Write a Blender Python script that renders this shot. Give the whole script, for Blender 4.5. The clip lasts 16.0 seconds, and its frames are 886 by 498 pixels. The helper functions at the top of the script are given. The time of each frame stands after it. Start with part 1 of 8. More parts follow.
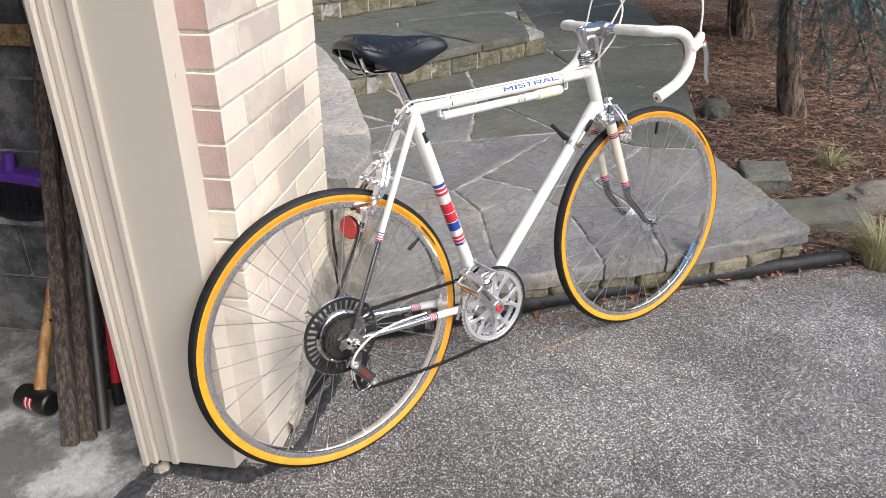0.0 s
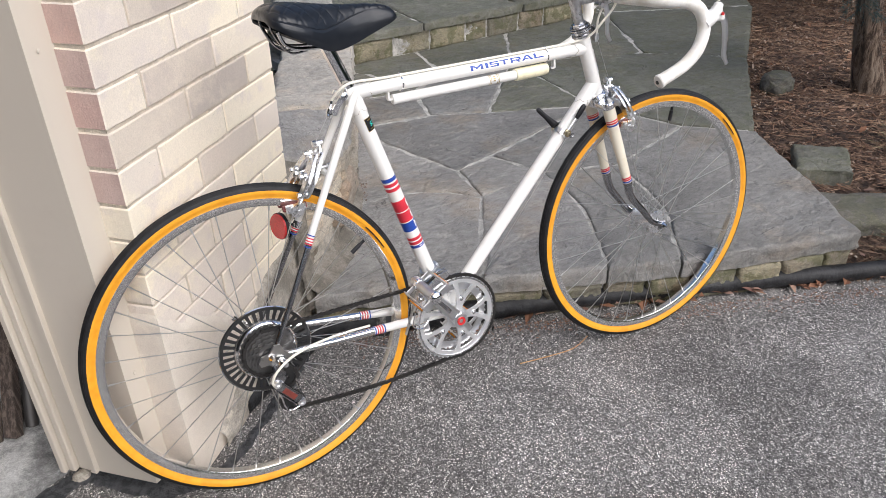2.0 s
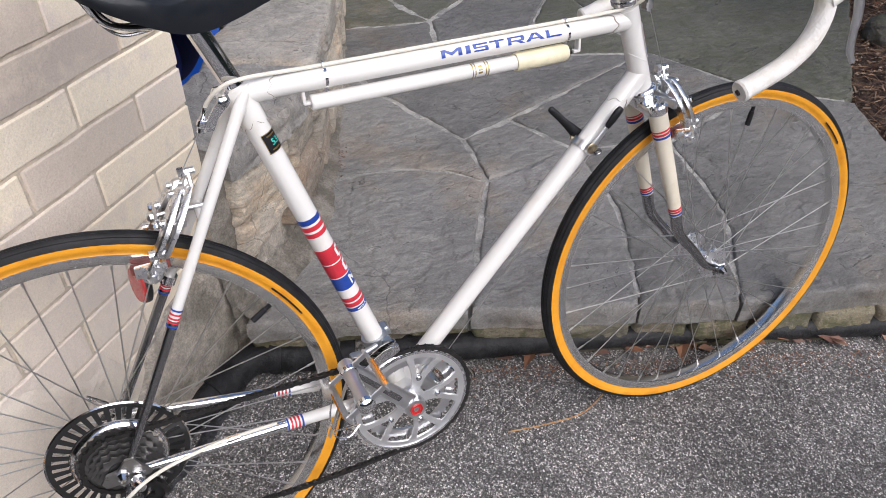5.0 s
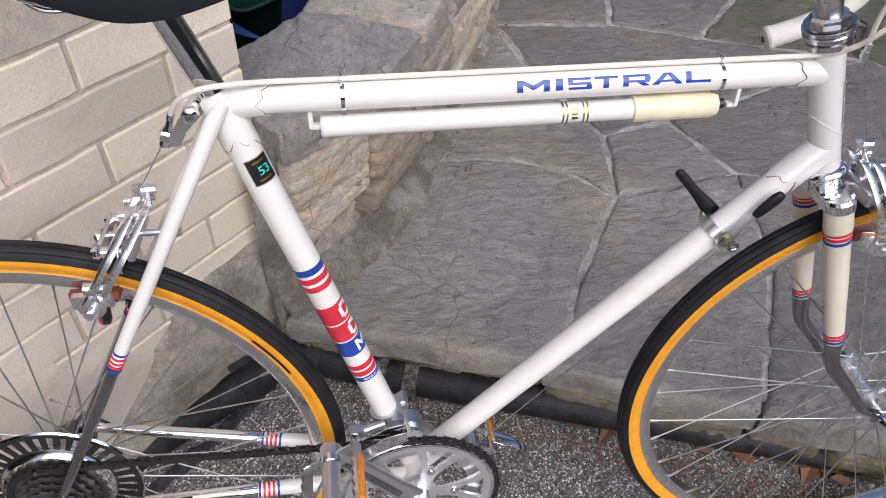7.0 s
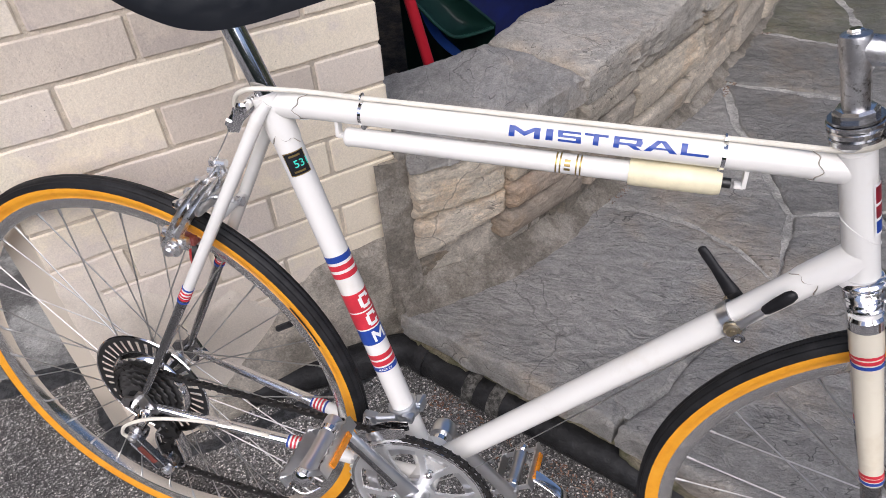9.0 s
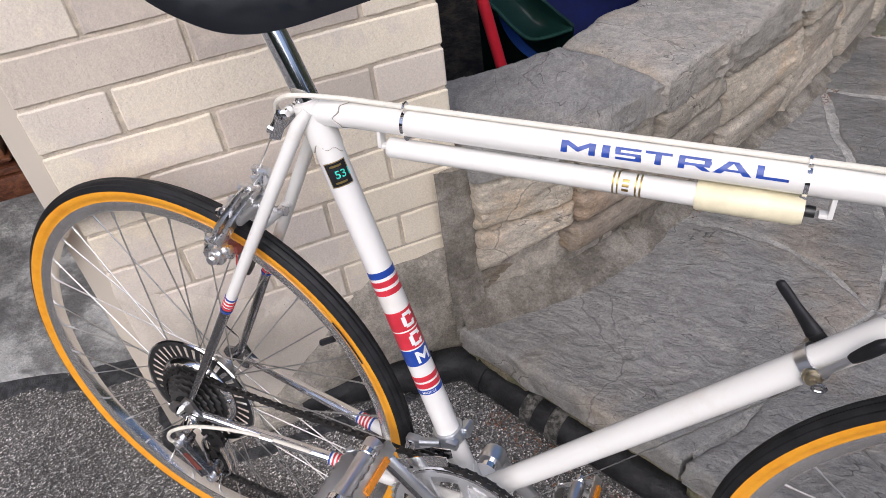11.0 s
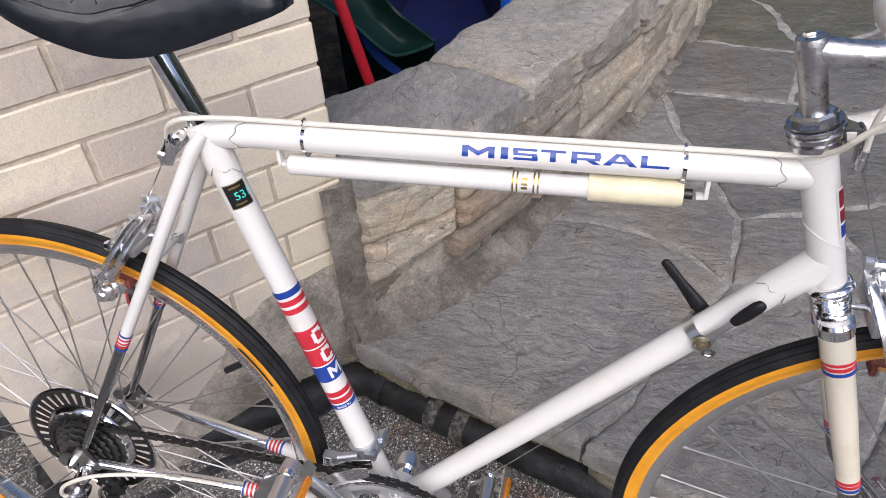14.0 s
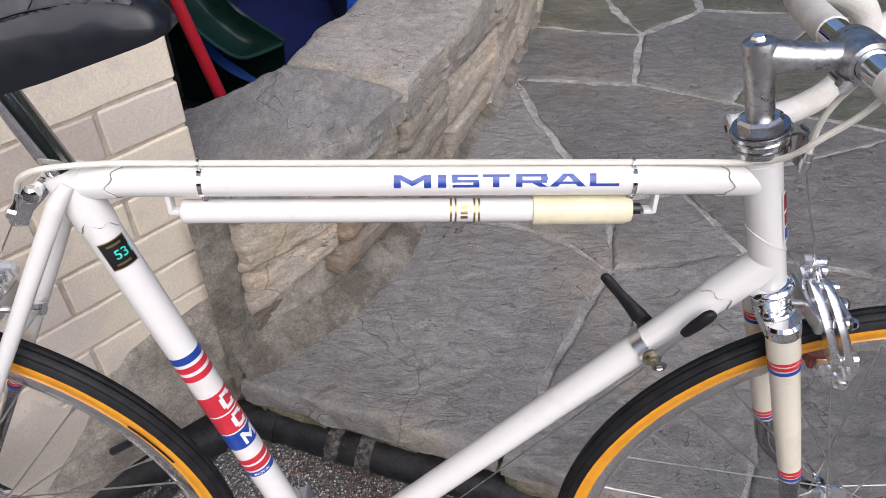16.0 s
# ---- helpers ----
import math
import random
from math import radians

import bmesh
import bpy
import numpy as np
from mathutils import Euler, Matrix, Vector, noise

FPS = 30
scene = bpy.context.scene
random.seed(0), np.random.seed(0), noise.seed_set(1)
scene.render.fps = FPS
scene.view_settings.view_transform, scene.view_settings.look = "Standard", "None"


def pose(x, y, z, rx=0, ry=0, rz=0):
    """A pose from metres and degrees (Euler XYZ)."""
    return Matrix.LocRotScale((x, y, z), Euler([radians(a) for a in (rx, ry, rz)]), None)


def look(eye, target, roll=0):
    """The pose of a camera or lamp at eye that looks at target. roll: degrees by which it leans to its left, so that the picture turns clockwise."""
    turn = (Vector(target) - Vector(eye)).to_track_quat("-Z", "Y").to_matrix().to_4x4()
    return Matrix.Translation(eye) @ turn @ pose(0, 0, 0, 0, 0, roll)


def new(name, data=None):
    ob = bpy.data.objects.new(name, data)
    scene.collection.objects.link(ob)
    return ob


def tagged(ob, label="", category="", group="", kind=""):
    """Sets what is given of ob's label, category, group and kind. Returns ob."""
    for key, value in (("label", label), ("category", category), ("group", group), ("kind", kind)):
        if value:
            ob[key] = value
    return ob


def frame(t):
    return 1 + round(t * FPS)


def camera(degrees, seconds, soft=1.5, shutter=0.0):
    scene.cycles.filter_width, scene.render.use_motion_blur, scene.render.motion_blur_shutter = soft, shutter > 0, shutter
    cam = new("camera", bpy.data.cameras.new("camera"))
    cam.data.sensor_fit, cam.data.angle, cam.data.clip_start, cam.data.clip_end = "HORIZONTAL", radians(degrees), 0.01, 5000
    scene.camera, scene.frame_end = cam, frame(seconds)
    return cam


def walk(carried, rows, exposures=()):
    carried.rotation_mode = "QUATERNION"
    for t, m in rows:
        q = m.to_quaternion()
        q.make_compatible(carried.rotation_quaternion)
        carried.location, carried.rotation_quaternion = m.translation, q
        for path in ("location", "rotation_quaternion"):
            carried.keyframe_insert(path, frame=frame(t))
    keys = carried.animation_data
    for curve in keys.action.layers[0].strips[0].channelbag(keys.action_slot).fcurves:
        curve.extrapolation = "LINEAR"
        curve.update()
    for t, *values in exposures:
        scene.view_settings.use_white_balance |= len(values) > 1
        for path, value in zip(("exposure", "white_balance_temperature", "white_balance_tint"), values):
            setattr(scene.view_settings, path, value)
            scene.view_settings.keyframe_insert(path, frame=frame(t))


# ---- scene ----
cam = camera(62.2, 16.0, 0.8)
METRES, EYE, TILT, LEAN, TURN = 2.0, 1.32, -28.0, 0.0, -36.0
ROWS = [
    (0.0, 0.0, 0.0, 0.0, 0.0, 0.0, 0.0),
    (0.5, 0.0472, 0.037, 0.0138, 1.68, -0.92, -0.94),
    (1.0, 0.0974, 0.0739, 0.0296, 3.72, -1.92, -2.02),
    (1.5, 0.1224, 0.099, 0.0417, 5.17, -2.78, -2.52),
    (2.0, 0.1288, 0.1303, 0.054, 5.69, -3.48, -2.36),
    (2.5, 0.1236, 0.1895, 0.079, 5.49, -4.33, -1.93),
    (3.0, 0.1068, 0.2485, 0.1115, 5.17, -5.44, -1.84),
    (3.5, 0.1022, 0.2829, 0.1204, 5.51, -6.75, -2.44),
    (4.0, 0.1249, 0.318, 0.1309, 6.83, -8.22, -3.6),
    (6.5, 0.1698, 0.5473, 0.2184, 18.31, -17.09, -10.94),
    (7.0, 0.1773, 0.5771, 0.2288, 24.59, -19.44, -14.14),
    (7.5, 0.2277, 0.6036, 0.2458, 33.38, -21.7, -17.22),
    (8.0, 0.2793, 0.6158, 0.2599, 41.58, -23.34, -18.73),
    (8.5, 0.3003, 0.6238, 0.2689, 46.95, -24.02, -18.97),
    (9.0, 0.3059, 0.635, 0.2764, 50.51, -24.43, -18.79),
    (9.5, 0.3042, 0.6465, 0.2784, 53.05, -24.87, -18.49),
    (12.0, 0.2899, 0.6745, 0.2812, 58.49, -27.28, -17.74),
    (12.5, 0.29, 0.6688, 0.2796, 57.35, -26.8, -17.91),
    (13.0, 0.2914, 0.6609, 0.2773, 54.76, -25.6, -17.98),
    (13.5, 0.2932, 0.653, 0.2755, 50.41, -23.63, -17.84),
    (14.0, 0.2889, 0.6459, 0.2726, 45.24, -21.51, -17.36),
    (14.5, 0.2679, 0.6346, 0.269, 39.54, -19.55, -16.7),
    (15.0, 0.2445, 0.6354, 0.2664, 34.63, -18.36, -16.19),
    (15.5, 0.2324, 0.6429, 0.2666, 31.91, -18.06, -16.05),
    (16.0, 0.2253, 0.6521, 0.2681, 30.73, -18.38, -16.14),
]
EXPOSURES = [(0.0, 0.68, 6150, 11), (2.0, 0.44, 6120, 11), (4.0, 0.23, 6080, 12), (6.5, 0.14, 6060, 15), (9.0, 0.13, 6060, 15), (16.0, 0.14, 6050, 15)]
walk(cam, [(t, pose(0, 0, EYE, TILT, LEAN, TURN) @ pose(METRES * x, METRES * y, METRES * z, 90 + pitch, roll, yaw)) for t, x, y, z, yaw, pitch, roll in ROWS], EXPOSURES)

# ---- daylight: open shade under a bright sky ----
world = bpy.data.worlds.new("sky")
scene.world = world
world.use_nodes = True
wn = world.node_tree.nodes
sky = wn.new("ShaderNodeTexSky")
sky.sky_type, sky.sun_disc = "NISHITA", False
sky.sun_elevation, sky.sun_rotation = radians(48), radians(165)
sky.air_density, sky.dust_density = 1.0, 3.0
wn["Background"].inputs["Strength"].default_value = 0.11
world.node_tree.links.new(sky.outputs["Color"], wn["Background"].inputs["Color"])
sun_data = bpy.data.lights.new("sun", "SUN")
sun_data.energy, sun_data.angle, sun_data.color = 2.9, radians(70), (1.0, 0.95, 0.89)
sun = new("sun", sun_data)
sun.matrix_world = look((2.6, -5.0, 5.8), (0.8, 1.6, 0.3))

# ---- materials ----


class Mat:
    """A node material with a few short-hands."""

    def __init__(self, name, color=(0.5, 0.5, 0.5), rough=0.6, metal=0.0, coat=0.0):
        self.m = bpy.data.materials.new(name)
        self.m.use_nodes = True
        self.t = self.m.node_tree
        self.b = self.t.nodes["Principled BSDF"]
        self.b.inputs["Base Color"].default_value = (*color, 1)
        self.b.inputs["Roughness"].default_value = rough
        self.b.inputs["Metallic"].default_value = metal
        self.b.inputs["Coat Weight"].default_value = coat
        self.b.inputs["Coat Roughness"].default_value = 0.08
        self.b.inputs["Specular IOR Level"].default_value = 0.5 if max(color) > 0.05 else 0.28
        self.co = None
        self.height = None

    def node(self, kind, **values):
        n = self.t.nodes.new(kind)
        for k, v in values.items():
            n.inputs[k.replace("_", " ")].default_value = v
        return n

    def link(self, a, b):
        self.t.links.new(a, b)

    def coords(self):
        if self.co is None:
            self.co = self.t.nodes.new("ShaderNodeNewGeometry").outputs["Position"]
        return self.co

    def stretched(self, x, y, z):
        n = self.node("ShaderNodeMapping", Scale=(x, y, z))
        self.link(self.coords(), n.inputs["Vector"])
        return n.outputs["Vector"]

    def noise(self, scale, detail=6.0, rough=0.6, co=None, distortion=0.0):
        n = self.node("ShaderNodeTexNoise", Scale=scale, Detail=detail, Roughness=rough, Distortion=distortion)
        self.link(co or self.coords(), n.inputs["Vector"])
        r = self.node("ShaderNodeMapRange", From_Min=0.32, From_Max=0.68)
        self.link(n.outputs["Fac"], r.inputs["Value"])
        return r.outputs["Result"]

    def cells(self, scale, feature="F1", co=None, output="Distance", randomness=1.0):
        n = self.node("ShaderNodeTexVoronoi", Scale=scale, Randomness=randomness)
        n.feature = feature
        self.link(co or self.coords(), n.inputs["Vector"])
        return n.outputs[output]

    def random(self, island=False):
        if island:
            return self.t.nodes.new("ShaderNodeNewGeometry").outputs["Random Per Island"]
        return self.t.nodes.new("ShaderNodeObjectInfo").outputs["Random"]

    def ramp(self, fac, *stops):
        n = self.t.nodes.new("ShaderNodeValToRGB")
        e = n.color_ramp.elements
        while len(e) < len(stops):
            e.new(0.5)
        for k, (at, c) in zip(e, stops):
            k.position = at
            k.color = (*c, 1) if isinstance(c, tuple) else (c, c, c, 1)
        self.link(fac, n.inputs["Fac"])
        return n.outputs["Color"]

    def mix(self, a, b, fac, mode="MIX"):
        n = self.t.nodes.new("ShaderNodeMix")
        n.data_type, n.blend_type = "RGBA", mode
        for v, s in ((fac, n.inputs[0]), (a, n.inputs[6]), (b, n.inputs[7])):
            if isinstance(v, (int, float)):
                s.default_value = v if s is n.inputs[0] or s == n.inputs[0] else (v, v, v, 1)
            elif isinstance(v, tuple):
                s.default_value = (*v, 1)
            else:
                self.link(v, s)
        return n.outputs[2]

    def color(self, c):
        self.link(c, self.b.inputs["Base Color"])
        return self

    def roughness(self, c):
        self.link(c, self.b.inputs["Roughness"])
        return self

    def bump(self, fac, distance, strength=1.0):
        n = self.node("ShaderNodeBump", Distance=distance, Strength=strength)
        self.link(fac, n.inputs["Height"])
        if self.height is not None:
            self.link(self.height, n.inputs["Normal"])
        self.height = n.outputs["Normal"]
        self.link(self.height, self.b.inputs["Normal"])
        return self


def painted(name, base, dirt, rough=0.35, coat=0.4, amount=0.35, scale=30):
    m = Mat(name, base, rough, 0.0, coat)
    f = m.ramp(m.noise(scale, 8, 0.65), (0.65, 0.0), (1.0, amount))
    return m.color(m.mix(base, dirt, f)).bump(m.noise(scale * 12, 3), 0.0002, 0.25).m


def metal(name, base, rough, grime=(0.12, 0.11, 0.10), amount=0.3, scale=60, metallic=1.0):
    m = Mat(name, base, rough, metallic)
    f = m.ramp(m.noise(scale, 7, 0.7), (0.86, 0.0), (1.0, amount))
    m.color(m.mix(base, grime, f))
    return m.roughness(m.ramp(m.noise(scale * 2, 5), (0.1, rough * 0.92), (0.9, min(1.0, rough * 1.12)))).m


def plain(name, base, rough=0.5, coat=0.0, var=0.25, scale=40, bump=0.0):
    m = Mat(name, base, rough, 0.0, coat)
    dark = tuple(c * (1 - var) for c in base)
    light = tuple(min(1.0, c * (1 + var)) for c in base)
    m.color(m.ramp(m.noise(scale, 7, 0.65), (0.3, dark), (0.7, light)))
    if bump:
        m.bump(m.noise(scale * 4, 5), bump)
    return m.m


FRAME_PAINT = painted("cream_white_enamel", (0.84, 0.825, 0.785), (0.62, 0.54, 0.40), 0.28, 0.6, 0.22, 14)
FORK_PAINT = painted("aged_cream_enamel", (0.80, 0.74, 0.60), (0.55, 0.44, 0.28), 0.3, 0.6, 0.3, 14)
CREAM_PLASTIC = plain("yellowed_plastic", (0.84, 0.77, 0.54), 0.4, 0.1, 0.05)
CHROME = metal("chrome", (0.88, 0.88, 0.89), 0.09, (0.40, 0.37, 0.34), 0.35, 40)
DARK_CHROME = metal("dull_chrome", (0.36, 0.36, 0.37), 0.22, (0.12, 0.11, 0.10), 0.5, 50)
SATIN = metal("satin_alloy", (0.93, 0.93, 0.93), 0.48, (0.7, 0.7, 0.7), 0.05, 20)
ALLOY = metal("alloy", (0.78, 0.78, 0.79), 0.30, (0.6, 0.6, 0.6), 0.05, 20)
AGED_CHROME = metal("aged_chrome", (0.62, 0.62, 0.63), 0.17, (0.16, 0.15, 0.13), 0.6, 120)
RIM_ALLOY = metal("rim_alloy", (0.93, 0.925, 0.91), 0.19, (0.70, 0.68, 0.66), 0.1, 9)
BRASS = metal("tarnished_brass", (0.50, 0.43, 0.30), 0.32, (0.15, 0.12, 0.08), 0.5, 90)
STEEL = metal("spoke_steel", (0.62, 0.61, 0.59), 0.36, (0.22, 0.19, 0.16), 0.5, 80)
POLISHED = metal("polished_alloy", (0.90, 0.90, 0.91), 0.28, (0.42, 0.41, 0.40), 0.35, 60)
SPROCKET = metal("oiled_sprocket", (0.20, 0.195, 0.19), 0.34, (0.03, 0.028, 0.025), 0.7, 90, 0.9)
CHAIN = metal("greasy_chain", (0.065, 0.062, 0.060), 0.40, (0.03, 0.025, 0.02), 0.8, 150, 0.8)
DARK_STEEL = metal("dark_steel", (0.06, 0.06, 0.06), 0.4, (0.03, 0.03, 0.03), 0.5, 80, 0.8)
BLACK_PLASTIC = plain("black_plastic", (0.015, 0.015, 0.017), 0.4)
RED = plain("red_decal", (0.62, 0.03, 0.05), 0.35, 0.3, 0.08)
BLUE = plain("blue_decal", (0.015, 0.06, 0.34), 0.35, 0.3, 0.08)
WHITE_DECAL = plain("white_decal", (0.85, 0.85, 0.83), 0.35, 0.3, 0.03)
GOLD = metal("gold_decal", (0.45, 0.33, 0.12), 0.35)
TEAL = plain("teal_decal", (0.05, 0.62, 0.50), 0.4)
MAROON = plain("maroon_decal", (0.26, 0.015, 0.03), 0.4, 0.2)
AMBER = plain("amber_reflector", (0.80, 0.27, 0.01), 0.15, 0.6, 0.12, 300, 0.0004)
PAD_RED = plain("brake_block", (0.17, 0.045, 0.038), 0.6)
RED_LENS = plain("red_reflector", (0.60, 0.03, 0.03), 0.15, 0.6, 0.12, 300, 0.0004)
CABLE_WHITE = plain("cable_housing", (0.80, 0.76, 0.66), 0.4, 0.0, 0.06)


def pitted():
    """Old cast alloy: dull polish, dark corrosion pits and streaks."""
    m = Mat("pitted_alloy", (0.70, 0.70, 0.71), 0.33, 1.0)
    pits = m.ramp(m.noise(170, 6, 0.7), (0.60, 0.0), (0.85, 0.8))
    cloud = m.ramp(m.noise(45, 6, 0.7), (0.3, 0.72), (0.8, 1.1))
    c = m.mix((0.72, 0.72, 0.73), (0.14, 0.13, 0.115), m.mix(0.0, pits, m.ramp(m.noise(30, 4), (0.35, 0.15), (0.75, 1.0))))
    m.color(m.mix(c, cloud, 1.0, "MULTIPLY"))
    return m.bump(m.noise(170, 6, 0.7), 0.0004, 0.5).m


PITTED = pitted()


def tape_material():
    m = Mat("bar_tape", (0.80, 0.78, 0.73), 0.6)
    wave = m.node("ShaderNodeTexNoise", Scale=320.0, Detail=2.0)
    m.link(m.coords(), wave.inputs["Vector"])
    m.color(m.ramp(m.noise(25, 6), (0.3, (0.72, 0.69, 0.62)), (0.7, (0.84, 0.82, 0.78))))
    return m.bump(wave.outputs["Fac"], 0.0012, 0.8).m


WHITE_TAPE = tape_material()


def rubber(name, base, rough):
    m = Mat(name, base, rough)
    m.color(m.ramp(m.noise(45, 8, 0.7), (0.2, tuple(c * 0.7 for c in base)), (1.0, tuple(c * 1.8 for c in base))))
    return m.bump(m.noise(500, 3), 0.0002, 0.5).m


TYRE = rubber("tyre_rubber", (0.012, 0.012, 0.013), 0.55)


def gumwall():
    m = Mat("gumwall", (0.72, 0.33, 0.03), 0.55)
    m.color(m.ramp(m.noise(22, 8, 0.7), (0.0, (0.70, 0.275, 0.010)), (0.5, (0.80, 0.345, 0.014)), (1.0, (0.84, 0.385, 0.025))))
    return m.bump(m.noise(300, 3), 0.0001, 0.4).m


GUMWALL = gumwall()


def leather():
    m = Mat("black_vinyl", (0.010, 0.012, 0.016), 0.34, 0.0, 0.25)
    m.bump(m.cells(700, "SMOOTH_F1"), 0.00012, 0.4)
    return m.roughness(m.ramp(m.noise(60, 6), (0.3, 0.30), (0.7, 0.46))).m


VINYL = leather()


def brick_paint(name, ones, patch):
    """Thick old paint over rough brick; each brick has its own tint."""
    m = Mat(name, ones[0], 0.7)
    base = m.ramp(m.random(), (0.0, ones[0]), (0.55, ones[1]), (0.75, ones[2]), (0.9, ones[3]))
    f = m.ramp(m.noise(2.4, 6, 0.55), (0.54, 0.0), (0.60, 0.45))
    c = m.mix(base, patch, f)
    f = m.ramp(m.noise(7, 6, 0.6), (0.60, 0.0), (0.78, 0.5))
    c = m.mix(c, patch, f)
    pits = m.ramp(m.cells(120), (0.04, 1.0), (0.10, 0.0))
    gate = m.ramp(m.noise(11, 3), (0.80, 0.0), (0.88, 1.0))
    spots = m.mix(0.0, pits, gate)
    c = m.mix(c, (0.10, 0.08, 0.06), spots)
    m.color(c)
    fine = m.ramp(m.noise(330, 5, 0.8), (0.1, 0.86), (0.9, 1.10))
    m.color(m.mix(c, fine, 0.8, "MULTIPLY"))
    m.bump(m.noise(300, 5, 0.75), 0.0006, 0.6)
    m.bump(m.noise(95, 6, 0.7), 0.0010, 0.5)
    return m.bump(m.noise(26, 5, 0.6), 0.0022, 0.6).m


GREIGE_BRICK = brick_paint("thin_greige_painted_brick", ((0.56, 0.49, 0.425), (0.62, 0.545, 0.465), (0.55, 0.475, 0.425), (0.66, 0.58, 0.49)), (0.76, 0.67, 0.55))
CREAM_BRICK = brick_paint("cream_painted_brick", ((0.88, 0.785, 0.62), (0.90, 0.805, 0.64), (0.77, 0.685, 0.59), (0.85, 0.76, 0.615)), (0.72, 0.64, 0.58))
WHITE_COAT = brick_paint("thick_white_coat", ((0.82, 0.745, 0.63), (0.82, 0.745, 0.63), (0.80, 0.73, 0.62), (0.82, 0.745, 0.63)), (0.66, 0.59, 0.51))
PINK_BRICK = brick_paint("bare_pink_brick", ((0.64, 0.41, 0.345), (0.58, 0.40, 0.35), (0.66, 0.45, 0.375), (0.57, 0.43, 0.38)), (0.55, 0.40, 0.35))
MORTAR = plain("painted_mortar", (0.63, 0.555, 0.45), 0.85, 0, 0.10, 60, 0.0012)


def stone(name, ones, relief=0.012, scale=5.0, rough=0.75, moss=0.0, flat=(1.0, 1.0, 1.0), dirt=0.5):
    """Split sandstone: thin cleft layers, stains, hairline cracks, a tint for each piece."""
    m = Mat(name, ones[0], rough)
    base = m.ramp(m.random(), (0.0, ones[0]), (0.35, ones[1]), (0.7, ones[2]), (1.0, ones[3 % len(ones)]))
    co = m.stretched(*flat)
    broad = m.noise(scale * 0.6, 10, 0.66, co, 0.5)
    c = m.mix(base, m.ramp(broad, (0.05, 0.78), (0.5, 1.0), (0.95, 1.22)), 0.9, "MULTIPLY")
    tan = m.ramp(m.noise(scale * 0.8, 7, 0.7), (0.58, 0.0), (0.95, dirt))
    c = m.mix(c, m.mix(c, (1.22, 1.0, 0.76), 1.0, "MULTIPLY"), tan)
    mid = m.ramp(m.noise(scale * 7, 9, 0.75, co, 0.4), (0.08, 0.66), (0.5, 1.0), (0.92, 1.30))
    c = m.mix(c, mid, 0.7, "MULTIPLY")
    grain = m.ramp(m.noise(230, 6, 0.8), (0.15, 0.62), (0.5, 1.0), (0.85, 1.36))
    c = m.mix(c, grain, 0.55, "MULTIPLY")
    # hairlines: dirt and shade of thin layer cracks, with a lit lip, as colour
    low = m.node("ShaderNodeMath")
    low.operation = "MULTIPLY_ADD"
    m.link(m.noise(scale * 0.75, 4, 0.52, co, 0.8), low.inputs[0])
    low.inputs[1].default_value, low.inputs[2].default_value = 0.8, 0.1
    h = low.outputs[0]
    snap = m.node("ShaderNodeMath")
    snap.operation = "SNAP"
    m.link(h, snap.inputs[0])
    snap.inputs[1].default_value = 0.14
    lip = m.node("ShaderNodeMath")
    lip.operation = "SUBTRACT"
    m.link(h, lip.inputs[0])
    m.link(snap.outputs[0], lip.inputs[1])
    line = m.ramp(lip.outputs[0], (0.0, 0.40), (0.005, 0.55), (0.011, 1.18), (0.030, 1.04), (0.055, 1.0))
    gate = m.ramp(m.noise(scale * 1.3, 5, 0.6), (0.40, 0.0), (0.62, 1.0))
    c = m.mix(c, m.mix(1.0, line, gate), 1.0, "MULTIPLY")
    # a few through-going cracks
    warp = m.node("ShaderNodeTexNoise", Scale=5.0, Detail=5.0)
    m.link(m.coords(), warp.inputs["Vector"])
    bent = m.t.nodes.new("ShaderNodeVectorMath")
    bent.operation = "MULTIPLY_ADD"
    m.link(warp.outputs["Color"], bent.inputs[0])
    bent.inputs[1].default_value = (0.20, 0.20, 0.20)
    m.link(m.coords(), bent.inputs[2])
    crack = m.ramp(m.cells(2.7, "DISTANCE_TO_EDGE", bent.outputs[0]), (0.0, 0.58), (0.003, 0.68), (0.007, 1.06), (0.02, 1.0))
    gate = m.ramp(m.noise(1.7, 3, 0.5), (0.62, 0.0), (0.78, 1.0))
    c = m.mix(c, m.mix(1.0, crack, gate), 1.0, "MULTIPLY")
    # pale scuffs and mineral bloom
    bloom = m.ramp(m.noise(scale * 2.6, 8, 0.72, co, 0.6), (0.62, 0.0), (0.92, 0.34))
    c = m.mix(c, m.mix(c, (1.75, 1.72, 1.66), 1.0, "MULTIPLY"), bloom)
    if moss:
        g = m.ramp(m.noise(14, 6, 0.7), (0.48, 0.0), (0.62, moss))
        c = m.mix(c, (0.085, 0.095, 0.03), g)
    m.color(c)
    m.bump(snap.outputs[0], relief * 0.5, 1.0)
    m.bump(m.noise(scale * 5, 9, 0.66, co, 0.8), relief * 0.30, 0.8)
    return m.bump(m.noise(190, 6, 0.8), 0.0010, 0.8).m


